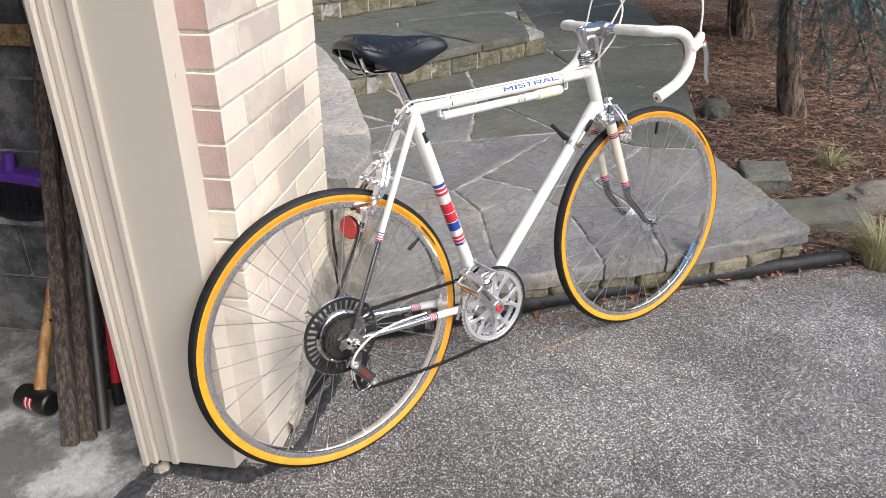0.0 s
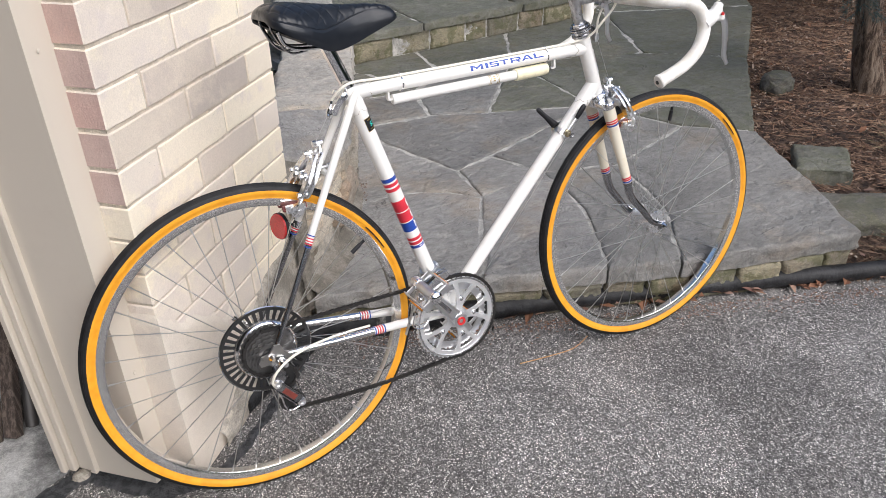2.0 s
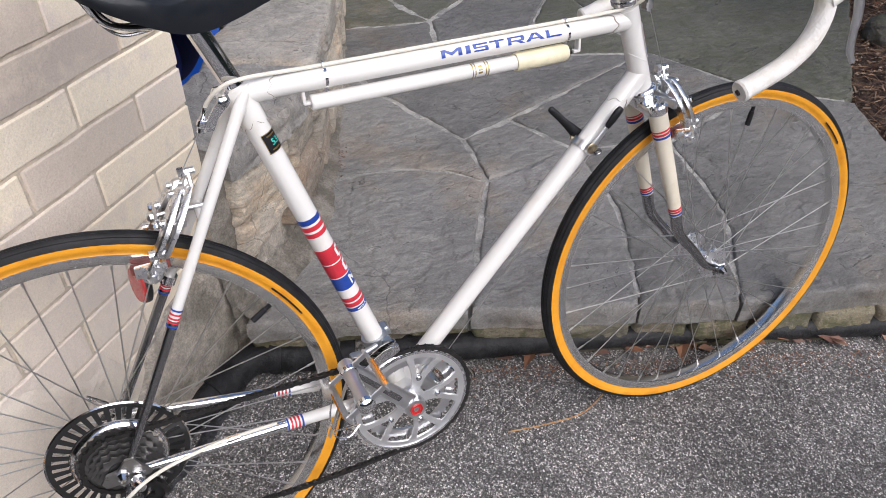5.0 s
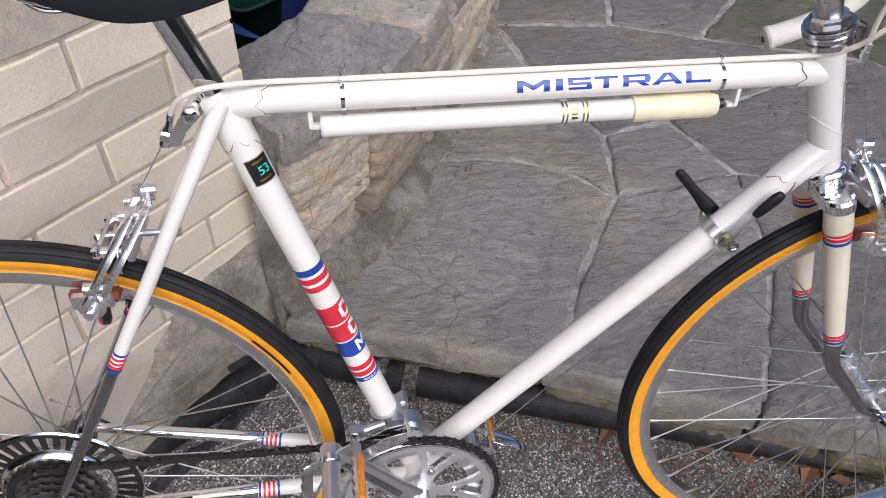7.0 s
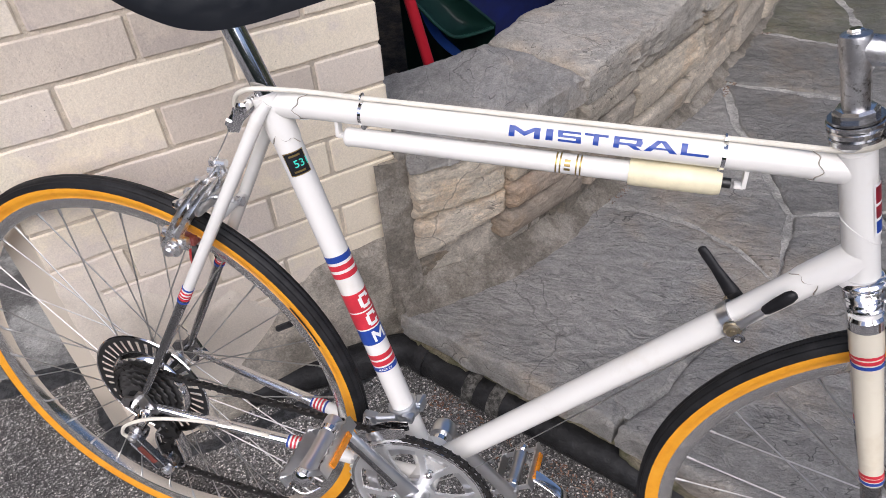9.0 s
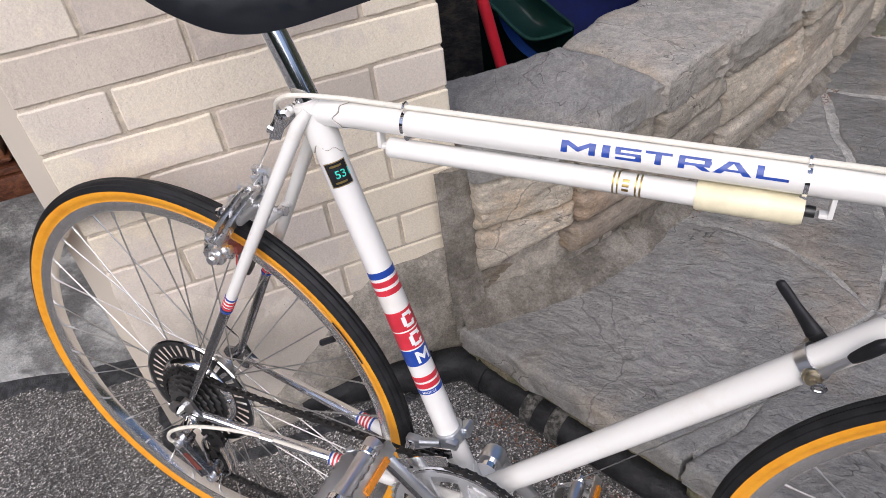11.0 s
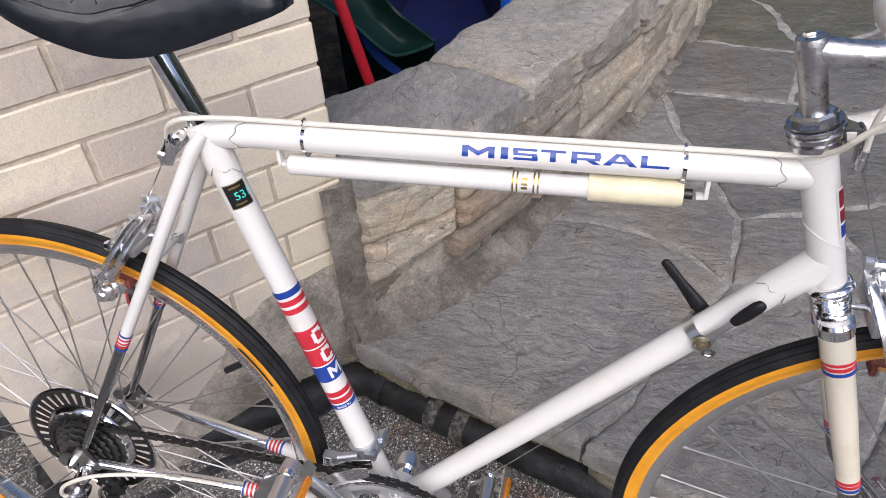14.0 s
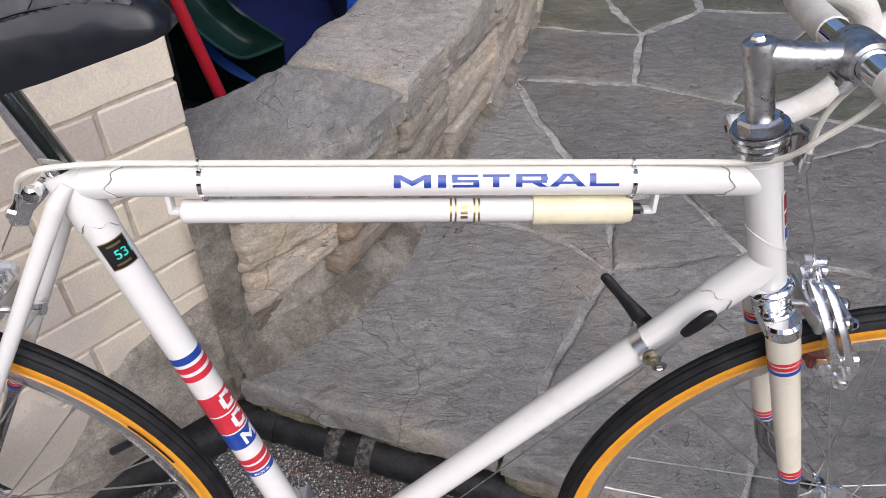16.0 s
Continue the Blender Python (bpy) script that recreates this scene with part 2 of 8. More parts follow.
FLAGSTONE = stone("grey_flagstone", ((0.282, 0.273, 0.256), (0.313, 0.302, 0.282), (0.296, 0.285, 0.267), (0.264, 0.258, 0.247)), 0.022, 4.5, 0.68, 0.0, (0.8, 1.5, 1.0), 0.45)
GREY_FLAG = stone("slate_grey_flagstone", ((0.202, 0.195, 0.184), (0.222, 0.215, 0.201), (0.209, 0.203, 0.190), (0.193, 0.188, 0.179)), 0.022, 4.5, 0.68, 0.0, (0.8, 1.5, 1.0), 0.45)
SLATE_CAP = stone("layered_grey_capstone", ((0.336, 0.322, 0.296), (0.342, 0.326, 0.299), (0.330, 0.316, 0.292), (0.336, 0.319, 0.292)), 0.020, 5.0, 0.75, 0.0, (1.5, 0.8, 1.0), 0.35)
# greenish moss tint, plus overhead tree shade put into a darker base colour
SHADED_MOSSY_FLAG = stone("shaded_mossy_flagstone", ((0.146, 0.145, 0.117), (0.172, 0.169, 0.138), (0.130, 0.131, 0.107), (0.157, 0.154, 0.127)), 0.020, 4.5, 0.75, 0.25, (0.8, 1.5, 1.0), 0.4)
CAPSTONE = stone("buff_grey_capstone", ((0.443, 0.413, 0.362), (0.413, 0.391, 0.347), (0.391, 0.369, 0.329), (0.458, 0.424, 0.369)), 0.014, 6.0, 0.8, 0.0, (1.0, 1.0, 3.0), 0.4)
BUFFSTONE = stone("buff_sandstone", ((0.672, 0.596, 0.479), (0.613, 0.542, 0.433), (0.521, 0.462, 0.382), (0.689, 0.613, 0.487)), 0.018, 6.0, 0.8, 0.0, (1.0, 1.0, 3.0), 0.5)
BROWNSTONE = stone("brown_sandstone", ((0.386, 0.315, 0.248), (0.437, 0.353, 0.277), (0.353, 0.302, 0.244), (0.420, 0.336, 0.260)), 0.018, 6.0, 0.82, 0.0, (1.0, 1.0, 3.0), 0.5)
GREYSTONE = stone("grey_buff_sandstone", ((0.437, 0.391, 0.323), (0.487, 0.437, 0.361), (0.395, 0.361, 0.307), (0.462, 0.412, 0.336)), 0.018, 6.0, 0.82, 0.0, (1.0, 1.0, 3.0), 0.5)
FOOTING = stone("dark_footing", ((0.252, 0.223, 0.181), (0.277, 0.244, 0.197), (0.227, 0.202, 0.168), (0.260, 0.231, 0.189)), 0.018, 9.0, 0.9, 0.0, (1.0, 1.0, 1.5), 0.6)
RISERSTONE = stone("mossy_riser_stone", ((0.24, 0.21, 0.15), (0.28, 0.25, 0.17), (0.20, 0.185, 0.14), (0.26, 0.22, 0.16)), 0.014, 8.0, 0.85, 0.55, (1.0, 1.0, 3.0), 0.4)
DARKROCK = stone("dark_rock", ((0.108, 0.108, 0.090), (0.122, 0.119, 0.101), (0.151, 0.137, 0.115), (0.115, 0.115, 0.094)), 0.02, 6.0, 0.8, 0.3, (1.0, 1.0, 2.0), 0.3)

GREYROCK = stone("brown_grey_rock", ((0.20, 0.18, 0.15), (0.22, 0.195, 0.165), (0.18, 0.165, 0.14), (0.21, 0.185, 0.155)), 0.02, 6.0, 0.8, 0.0, (1.0, 1.0, 3.0), 0.3)


def concrete(name, base, dark, light, scale=6.0):
    m = Mat(name, base, 0.9)
    c = m.ramp(m.noise(scale, 10, 0.7), (0.28, dark), (0.5, base), (0.70, light))
    c = m.mix(c, m.ramp(m.noise(45, 8, 0.75), (0.05, 0.75), (0.95, 1.25)), 0.7, "MULTIPLY")
    c = m.mix(c, m.ramp(m.noise(230, 6, 0.8), (0.05, 0.60), (0.95, 1.38)), 0.85, "MULTIPLY")
    m.color(c)
    m.bump(m.noise(200, 6, 0.8), 0.0014, 0.9)
    return m.bump(m.noise(28, 7, 0.7), 0.006, 0.8).m


JOINT = concrete("joint_mortar", (0.45, 0.435, 0.40), (0.33, 0.32, 0.295), (0.56, 0.54, 0.50), 12)
PARGE = concrete("cement_parging", (0.46, 0.415, 0.35), (0.31, 0.28, 0.23), (0.62, 0.565, 0.48), 7)
BED_MORTAR = concrete("bedding_mortar", (0.29, 0.262, 0.218), (0.20, 0.178, 0.146), (0.38, 0.345, 0.295), 11)
TAR = plain("black_sealant", (0.060, 0.062, 0.066), 0.7, 0, 0.4, 60, 0.004)
SLAB = concrete("garage_concrete", (0.31, 0.308, 0.30), (0.19, 0.189, 0.185), (0.58, 0.58, 0.56), 5)
BLOCK = concrete("dark_block", (0.15, 0.15, 0.148), (0.075, 0.075, 0.075), (0.27, 0.27, 0.262), 5)
SOIL = concrete("dark_soil", (0.035, 0.027, 0.02), (0.015, 0.012, 0.01), (0.07, 0.05, 0.035), 14)


def asphalt():
    m = Mat("asphalt", (0.07, 0.07, 0.072), 0.85)
    stones = m.cells(300, "F1", None, "Color")
    grey = m.ramp(stones, (0.05, 0.065), (0.48, 0.17), (0.72, 0.34), (0.93, 0.95))
    gap = m.ramp(m.cells(300, "DISTANCE_TO_EDGE"), (0.02, 0.35), (0.14, 1.0))
    c = m.mix(grey, gap, 1.0, "MULTIPLY")
    c = m.mix(c, m.ramp(m.noise(1.6, 8, 0.65), (0.3, 0.72), (0.7, 1.28)), 0.8, "MULTIPLY")
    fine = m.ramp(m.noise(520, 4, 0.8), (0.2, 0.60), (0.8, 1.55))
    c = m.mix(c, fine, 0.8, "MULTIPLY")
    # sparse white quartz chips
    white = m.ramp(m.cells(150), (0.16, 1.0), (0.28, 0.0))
    c = m.mix(c, (0.95, 0.94, 0.90), m.mix(0.0, white, m.ramp(m.cells(150, "F1", None, "Color"), (0.55, 0.0), (0.75, 0.8))))
    m.color(m.mix(c, (1.04, 1.0, 0.955), 1.0, "MULTIPLY"))
    m.bump(m.cells(300, "F1"), 0.003, 0.8)
    return m.bump(m.noise(420, 4), 0.0015, 0.6).m


ASPHALT = asphalt()


def mulch():
    m = Mat("mulch", (0.09, 0.05, 0.03), 0.95)
    c = m.ramp(m.noise(26, 10, 0.8), (0.3, (0.05, 0.03, 0.022)), (0.5, (0.15, 0.088, 0.058)), (0.7, (0.30, 0.20, 0.14)))
    m.color(m.mix(c, m.ramp(m.noise(2.0, 5), (0.3, 0.6), (0.7, 1.2)), 0.8, "MULTIPLY"))
    return m.bump(m.noise(60, 8, 0.8), 0.03, 1.0).m


MULCH = mulch()


def chips(name, *ones):
    m = Mat(name, ones[0], 0.9)
    n = len(ones)
    return m.color(m.ramp(m.random(True), *[(k / max(1, n - 1), c) for k, c in enumerate(ones)])).m


CHIPS = chips("bark_chips", (0.06, 0.034, 0.024), (0.12, 0.066, 0.042), (0.20, 0.115, 0.072), (0.28, 0.19, 0.13), (0.46, 0.37, 0.29))
STRAW = chips("pine_straw", (0.17, 0.095, 0.058), (0.27, 0.16, 0.098), (0.42, 0.28, 0.185))
GRASS = chips("dry_grass", (0.38, 0.34, 0.19), (0.24, 0.26, 0.10), (0.52, 0.47, 0.31), (0.15, 0.19, 0.06))
NEEDLES = chips("spruce_needles", (0.07, 0.11, 0.095), (0.10, 0.145, 0.14), (0.14, 0.19, 0.195), (0.07, 0.095, 0.06))
LEAVES = chips("dead_leaves", (0.16, 0.07, 0.035), (0.26, 0.13, 0.075), (0.36, 0.24, 0.18), (0.10, 0.04, 0.03))


def bark():
    m = Mat("bark", (0.10, 0.065, 0.045), 0.95)
    f = m.noise(1.0, 10, 0.75, m.stretched(28, 28, 7), 0.6)
    m.color(m.ramp(f, (0.32, (0.08, 0.055, 0.042)), (0.5, (0.25, 0.175, 0.125)), (0.7, (0.44, 0.34, 0.26))))
    return m.bump(f, 0.03, 1.0).m


BARK = bark()


def timber(name, dark, base, light, rough=0.8, axis=2, scale=40):
    m = Mat(name, base, rough)
    s = [scale, scale, scale]
    s[axis] = scale * 0.06
    f = m.noise(1.0, 10, 0.7, m.stretched(*s), 0.5)
    m.color(m.ramp(f, (0.3, dark), (0.5, base), (0.72, light)))
    return m.bump(f, 0.002, 0.7).m


OLD_WOOD = timber("weathered_plank", (0.045, 0.033, 0.027), (0.080, 0.059, 0.048), (0.15, 0.118, 0.096), 0.85, 2, 110)
HANDLE_WOOD = timber("varnished_handle", (0.40, 0.19, 0.06), (0.52, 0.28, 0.10), (0.62, 0.37, 0.16), 0.4)
BROWN_WOOD = timber("stained_wood", (0.07, 0.022, 0.010), (0.14, 0.048, 0.022), (0.20, 0.08, 0.036), 0.45, 0)
CLADDING = painted("tan_aluminium", (0.575, 0.52, 0.44), (0.50, 0.445, 0.375), 0.5, 0.0, 0.25, 5)
PIPE_BLACK = plain("black_abs_pipe", (0.020, 0.020, 0.021), 0.5, 0, 0.35, 25, 0.001)
PIPE_BAND = concrete("pipe_tape", (0.10, 0.095, 0.085), (0.04, 0.04, 0.035), (0.22, 0.21, 0.19), 60)
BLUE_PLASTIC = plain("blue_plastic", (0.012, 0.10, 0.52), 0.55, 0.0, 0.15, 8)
# the tub's blue darkened to navy: shade of its inside put into the colour
SHADED_BLUE = plain("shaded_blue_plastic", (0.002, 0.008, 0.075), 0.95, 0.0, 0.2, 8)
GREEN_PLASTIC = plain("dark_green_plastic", (0.012, 0.045, 0.036), 0.30, 0.2, 0.12, 6)
RED_PAINT = painted("red_paint", (0.55, 0.02, 0.035), (0.30, 0.02, 0.02), 0.35, 0.3, 0.3, 25)
PURPLE = plain("purple_plastic", (0.10, 0.035, 0.28), 0.4, 0.1, 0.1)
GREY_PIPE = metal("galvanised", (0.20, 0.19, 0.18), 0.55, (0.10, 0.08, 0.06), 0.7, 25)



# colour of the unseen tree belt added to darken reflections
def backdrop_trees():
    m = Mat("added_tree_belt", (0.05, 0.06, 0.035), 0.95)
    return m.color(m.ramp(m.noise(0.9, 8, 0.7), (0.2, (0.015, 0.02, 0.012)), (0.6, (0.07, 0.08, 0.045)), (0.9, (0.16, 0.15, 0.10)))).m


BACKDROP_TREES = backdrop_trees()

# ---- building blocks ----


def tube(bm, pts, rad, seg=12, caps=True, closed=False, flat=1.0):
    """A round (or flattened) rod along a line of points."""
    pts = [Vector(p) for p in pts]
    n = len(pts)
    rads = rad if isinstance(rad, (list, tuple)) else [rad] * n
    tan = []
    for i in range(n):
        a = pts[(i - 1) % n] if closed or i > 0 else pts[i]
        b = pts[(i + 1) % n] if closed or i < n - 1 else pts[i]
        tan.append((b - a).normalized())
    up = Vector((0, 0, 1)) if abs(tan[0].z) < 0.9 else Vector((1, 0, 0))
    nor = (up - tan[0] * up.dot(tan[0])).normalized()
    rings = []
    for i in range(n):
        nor = (nor - tan[i] * nor.dot(tan[i])).normalized()
        bi = tan[i].cross(nor)
        rings.append([bm.verts.new(pts[i] + rads[i] * (math.cos(a) * nor + flat * math.sin(a) * bi)) for a in (math.tau * k / seg for k in range(seg))])
    for i in range(n if closed else n - 1):
        r, s = rings[i], rings[(i + 1) % n]
        for k in range(seg):
            bm.faces.new((r[k], r[(k + 1) % seg], s[(k + 1) % seg], s[k]))
    if caps and not closed:
        bm.faces.new(rings[0][::-1])
        bm.faces.new(rings[-1])
    return bm


def curve(pts, per=6):
    """Points on a smooth line through pts."""
    pts = [Vector(p) for p in pts]
    out = []
    for i in range(len(pts) - 1):
        p0, p1, p2, p3 = pts[max(i - 1, 0)], pts[i], pts[i + 1], pts[min(i + 2, len(pts) - 1)]
        for k in range(per):
            t = k / per
            out.append(0.5 * (2 * p1 + (p2 - p0) * t + (2 * p0 - 5 * p1 + 4 * p2 - p3) * t * t + (3 * p1 - p0 - 3 * p2 + p3) * t ** 3))
    return out + [pts[-1]]


def basis(axis):
    z = Vector(axis).normalized()
    x = Vector((1, 0, 0)) if abs(z.x) < 0.9 else Vector((0, 0, 1))
    x = (x - z * x.dot(z)).normalized()
    return x, z.cross(x), z


def lathe(bm, profile, origin, axis, seg=24, loop=False):
    """Revolve (radius, height) pairs round an axis; loop joins the last pair to the first."""
    x, y, z = basis(axis)
    o = Vector(origin)
    rings = []
    for r, h in profile:
        if r < 1e-6:
            rings.append([bm.verts.new(o + z * h)])
        else:
            rings.append([bm.verts.new(o + z * h + r * (math.cos(a) * x + math.sin(a) * y)) for a in (math.tau * k / seg for k in range(seg))])
    m = len(rings)
    for i in range(m if loop else m - 1):
        a, b = rings[i], rings[(i + 1) % m]
        for k in range(seg):
            q = [a[k % len(a)], a[(k + 1) % len(a)], b[(k + 1) % len(b)], b[k % len(b)]]
            q = [v for j, v in enumerate(q) if v not in q[:j]]
            if len(q) > 2:
                bm.faces.new(q)
    return bm


def rod(bm, a, b, r, seg=12, r2=None):
    a, b = Vector(a), Vector(b)
    h = (b - a).length
    return lathe(bm, [(0, 0), (r, 0), (r2 or r, h), (0, h)], a, b - a, seg)


def box(bm, size, m=None, bevel=0.0, segs=2):
    m = m or Matrix()
    made = bmesh.ops.create_cube(bm, size=1.0, matrix=m @ Matrix.Diagonal((*size, 1)))
    if bevel:
        edges = list({e for v in made["verts"] for e in v.link_edges})
        bmesh.ops.bevel(bm, geom=edges, offset=bevel, segments=segs, affect="EDGES", profile=0.6)
    return bm


def prism(bm, poly, h, m=None, bevel=0.0):
    """A plate: a flat outline (x, y) pushed up by h, its upper edge rounded."""
    m = m or Matrix()
    low = [bm.verts.new(m @ Vector((x, y, 0))) for x, y in poly]
    n = len(poly)
    levels = [low]
    if bevel:
        levels.append([bm.verts.new(m @ Vector((x, y, h - bevel))) for x, y in poly])
        cx, cy = sum(p[0] for p in poly) / n, sum(p[1] for p in poly) / n
        top = []
        for x, y in poly:
            d = max(math.hypot(x - cx, y - cy), 1e-6)
            k = 1 - min(bevel / d, 0.5)
            top.append(bm.verts.new(m @ Vector((cx + (x - cx) * k, cy + (y - cy) * k, h))))
        levels.append(top)
    else:
        levels.append([bm.verts.new(m @ Vector((x, y, h))) for x, y in poly])
    for a, b in zip(levels, levels[1:]):
        for k in range(n):
            bm.faces.new((a[k], a[(k + 1) % n], b[(k + 1) % n], b[k]))
    bm.faces.new(low[::-1])
    bm.faces.new(levels[-1])
    return bm


def mesh_of(name, bm, mats, angle=35):
    bmesh.ops.recalc_face_normals(bm, faces=bm.faces)
    me = bpy.data.meshes.new(name)
    for f in bm.faces:
        f.smooth = True
    bm.to_mesh(me)
    bm.free()
    me.set_sharp_from_angle(angle=radians(angle))
    for m in mats if isinstance(mats, (list, tuple)) else [mats]:
        me.materials.append(m)
    return me


def part(name, bm, material, parent, label="", angle=35):
    """Link a bmesh as one mesh object under a thing or a part."""
    ob = new(name, mesh_of(name, bm, material, angle))
    ob.parent = parent
    if label:
        ob["label"] = label
    return ob


def thing(name, bm, material, label, category, kind="", group="", angle=35):
    ob = new(name, mesh_of(name, bm, material, angle))
    return tagged(ob, label, category, group, kind)


def root(name, m, label, category, group="", kind=""):
    ob = new(name)
    ob.matrix_world = m
    ob.empty_display_size = 0.1
    return tagged(ob, label, category, group, kind)


def piece(name, mesh, parent, m):
    ob = new(name, mesh)
    ob.parent = parent
    ob.matrix_local = m
    return ob


# the wall of the garage front: u along its face, v into the garage
CORNER = (0.455, 1.342)
WALL = Matrix.Translation((*CORNER, 0)) @ Matrix.Rotation(radians(45), 4, "Z")


def wall_pose(u, v, z, rz=0.0):
    return WALL @ pose(u, v, z, 0, 0, rz)

from mathutils.geometry import delaunay_2d_cdt
import numpy as np

# ---- ground ----


def grid_sheet(bm, x0, x1, y0, y1, step, height):
    nx, ny = max(1, round((x1 - x0) / step)), max(1, round((y1 - y0) / step))
    v = [[bm.verts.new((x0 + (x1 - x0) * i / nx, y0 + (y1 - y0) * j / ny, height(x0 + (x1 - x0) * i / nx, y0 + (y1 - y0) * j / ny))) for j in range(ny + 1)] for i in range(nx + 1)]
    for i in range(nx):
        for j in range(ny):
            bm.faces.new((v[i][j], v[i + 1][j], v[i + 1][j + 1], v[i][j + 1]))
    return bm


def ground():
    bm = bmesh.new()
    ring = [bm.verts.new((400 * math.cos(a), 400 * math.sin(a), 0)) for a in (math.tau * k / 48 for k in range(48))]
    bm.faces.new(ring)
    return thing("ground", bm, ASPHALT, "worn grey asphalt driveway with pale aggregate", "driveway", "structure")


ground()

# planting bed beside the landing, a low mound of mulch
BED_EDGE = [(2.40, 1.08), (2.62, 0.90), (3.2, 0.62), (4.2, 0.30), (6.0, -0.4), (9.0, -1.5), (16.0, -3.0), (16.0, 16.0), (-4.0, 16.0), (-4.0, 7.0), (0.5, 5.2), (1.35, 3.2), (1.6, 2.4), (2.0, 1.6)]


def inside(x, y, poly):
    hit = False
    for (ax, ay), (bx, by) in zip(poly, poly[1:] + poly[:1]):
        if (ay > y) != (by > y) and x < ax + (y - ay) / (by - ay) * (bx - ax):
            hit = not hit
    return hit


def edge_distance(x, y, poly):
    best = 1e9
    for (ax, ay), (bx, by) in zip(poly, poly[1:] + poly[:1]):
        dx, dy = bx - ax, by - ay
        t = max(0, min(1, ((x - ax) * dx + (y - ay) * dy) / (dx * dx + dy * dy)))
        best = min(best, math.hypot(x - ax - t * dx, y - ay - t * dy))
    return best


def bed_height(x, y):
    if not inside(x, y, BED_EDGE):
        return -0.05
    rise = min(1.0, edge_distance(x, y, BED_EDGE) / 0.25)
    return -0.02 + 0.075 * rise + 0.03 * noise.noise((x * 1.7, y * 1.7, 3)) * rise + 0.012 * noise.noise((x * 9, y * 9, 1)) * rise


def bed():
    bm = bmesh.new()
    grid_sheet(bm, 1.3, 6.5, -0.5, 7.0, 0.05, bed_height)
    thing("mulch_bed", bm, MULCH, "brown bark mulch and pine straw under conifers", "planting bed", "structure", "", 80)
    bm = bmesh.new()
    grid_sheet(bm, -4, 16, 7.0, 16, 0.5, lambda x, y: 0.06 + 0.04 * noise.noise((x, y, 0)))
    grid_sheet(bm, 6.5, 16, -3, 7.0, 0.5, lambda x, y: bed_height(x, y))
    thing("mulch_bed", bm, MULCH, "brown mulch reaching back under the trees", "planting bed", "structure", "", 80)


bed()


def scatter(name, count, area, make, material, label, category, seed):
    rnd = random.Random(seed)
    verts, faces = [], []
    while count:
        x, y = rnd.uniform(*area[0]), rnd.uniform(*area[1])
        z = bed_height(x, y)
        if z < -0.015:
            continue
        count -= 1
        make(rnd, x, y, z, verts, faces)
    me = bpy.data.meshes.new(name)
    me.from_pydata(verts, [], faces)
    me.materials.append(material)
    return tagged(new(name, me), label, category, "", "stuff")


def chip(rnd, x, y, z, verts, faces):
    a, l, w = rnd.uniform(0, math.tau), rnd.uniform(0.006, 0.024) * (0.5 + rnd.random() ** 2), rnd.uniform(0.003, 0.009)
    tilt, h = rnd.uniform(-0.5, 0.5), rnd.uniform(0.0015, 0.005)
    d, s = Vector((math.cos(a), math.sin(a), tilt)), Vector((-math.sin(a), math.cos(a), rnd.uniform(-0.4, 0.4)))
    c = Vector((x, y, z + rnd.uniform(0.002, 0.014)))
    k = len(verts)
    for up in (0, h):
        for i, j in ((-1, -1), (1, -0.7), (1, 0.8), (-1, 1)):
            verts.append(tuple(c + d * l * i * 0.5 + s * w * j * 0.5 + Vector((0, 0, up))))
    faces += [(k + 4, k + 5, k + 6, k + 7), (k, k + 1, k + 5, k + 4), (k + 1, k + 2, k + 6, k + 5), (k + 2, k + 3, k + 7, k + 6), (k + 3, k, k + 4, k + 7)]


def straw(rnd, x, y, z, verts, faces):
    a, l = rnd.uniform(0, math.tau), rnd.uniform(0.03, 0.09)
    w = rnd.uniform(0.0005, 0.0010)
    d = Vector((math.cos(a), math.sin(a), rnd.uniform(-0.15, 0.25)))
    s = Vector((-d.y, d.x, 0))
    c = Vector((x, y, z + rnd.uniform(0.004, 0.02)))
    k = len(verts)
    for i in (-0.5, 0.5):
        verts += [tuple(c + d * l * i + s * w), tuple(c + d * l * i - s * w), tuple(c + d * l * i + Vector((0, 0, 1.6 * w)))]
    faces += [(k, k + 3, k + 5, k + 2), (k + 1, k + 2, k + 5, k + 4), (k, k + 1, k + 4, k + 3)]


def leaf(rnd, x, y, z, verts, faces):
    a, l = rnd.uniform(0, math.tau), rnd.uniform(0.012, 0.03)
    d = Vector((math.cos(a), math.sin(a), rnd.uniform(-0.4, 0.5)))
    s = Vector((-math.sin(a), math.cos(a), rnd.uniform(-0.5, 0.5)))
    c = Vector((x, y, z + rnd.uniform(0.006, 0.022)))
    k = len(verts)
    lift = Vector((0, 0, rnd.uniform(0.002, 0.010)))
    verts += [tuple(c - d * l), tuple(c + s * l * 0.5 + lift), tuple(c + d * l), tuple(c - s * l * 0.5 + lift), tuple(c - d * l * 0.2)]
    faces += [(k, k + 4, k + 1), (k + 4, k + 2, k + 1), (k, k + 3, k + 4), (k + 4, k + 3, k + 2)]


scatter("bark_chips", 26000, ((2.4, 6.4), (0.3, 6.6)), chip, CHIPS, "brown bark chips scattered over the bed", "mulch", 5)
scatter("pine_straw", 34000, ((2.4, 6.4), (0.3, 6.6)), straw, STRAW, "rusty pine needles lying on the mulch", "pine straw", 6)
scatter("dead_leaves", 420, ((2.4, 5.5), (0.5, 5.0)), leaf, LEAVES, "curled dry leaves on the mulch", "leaves", 7)

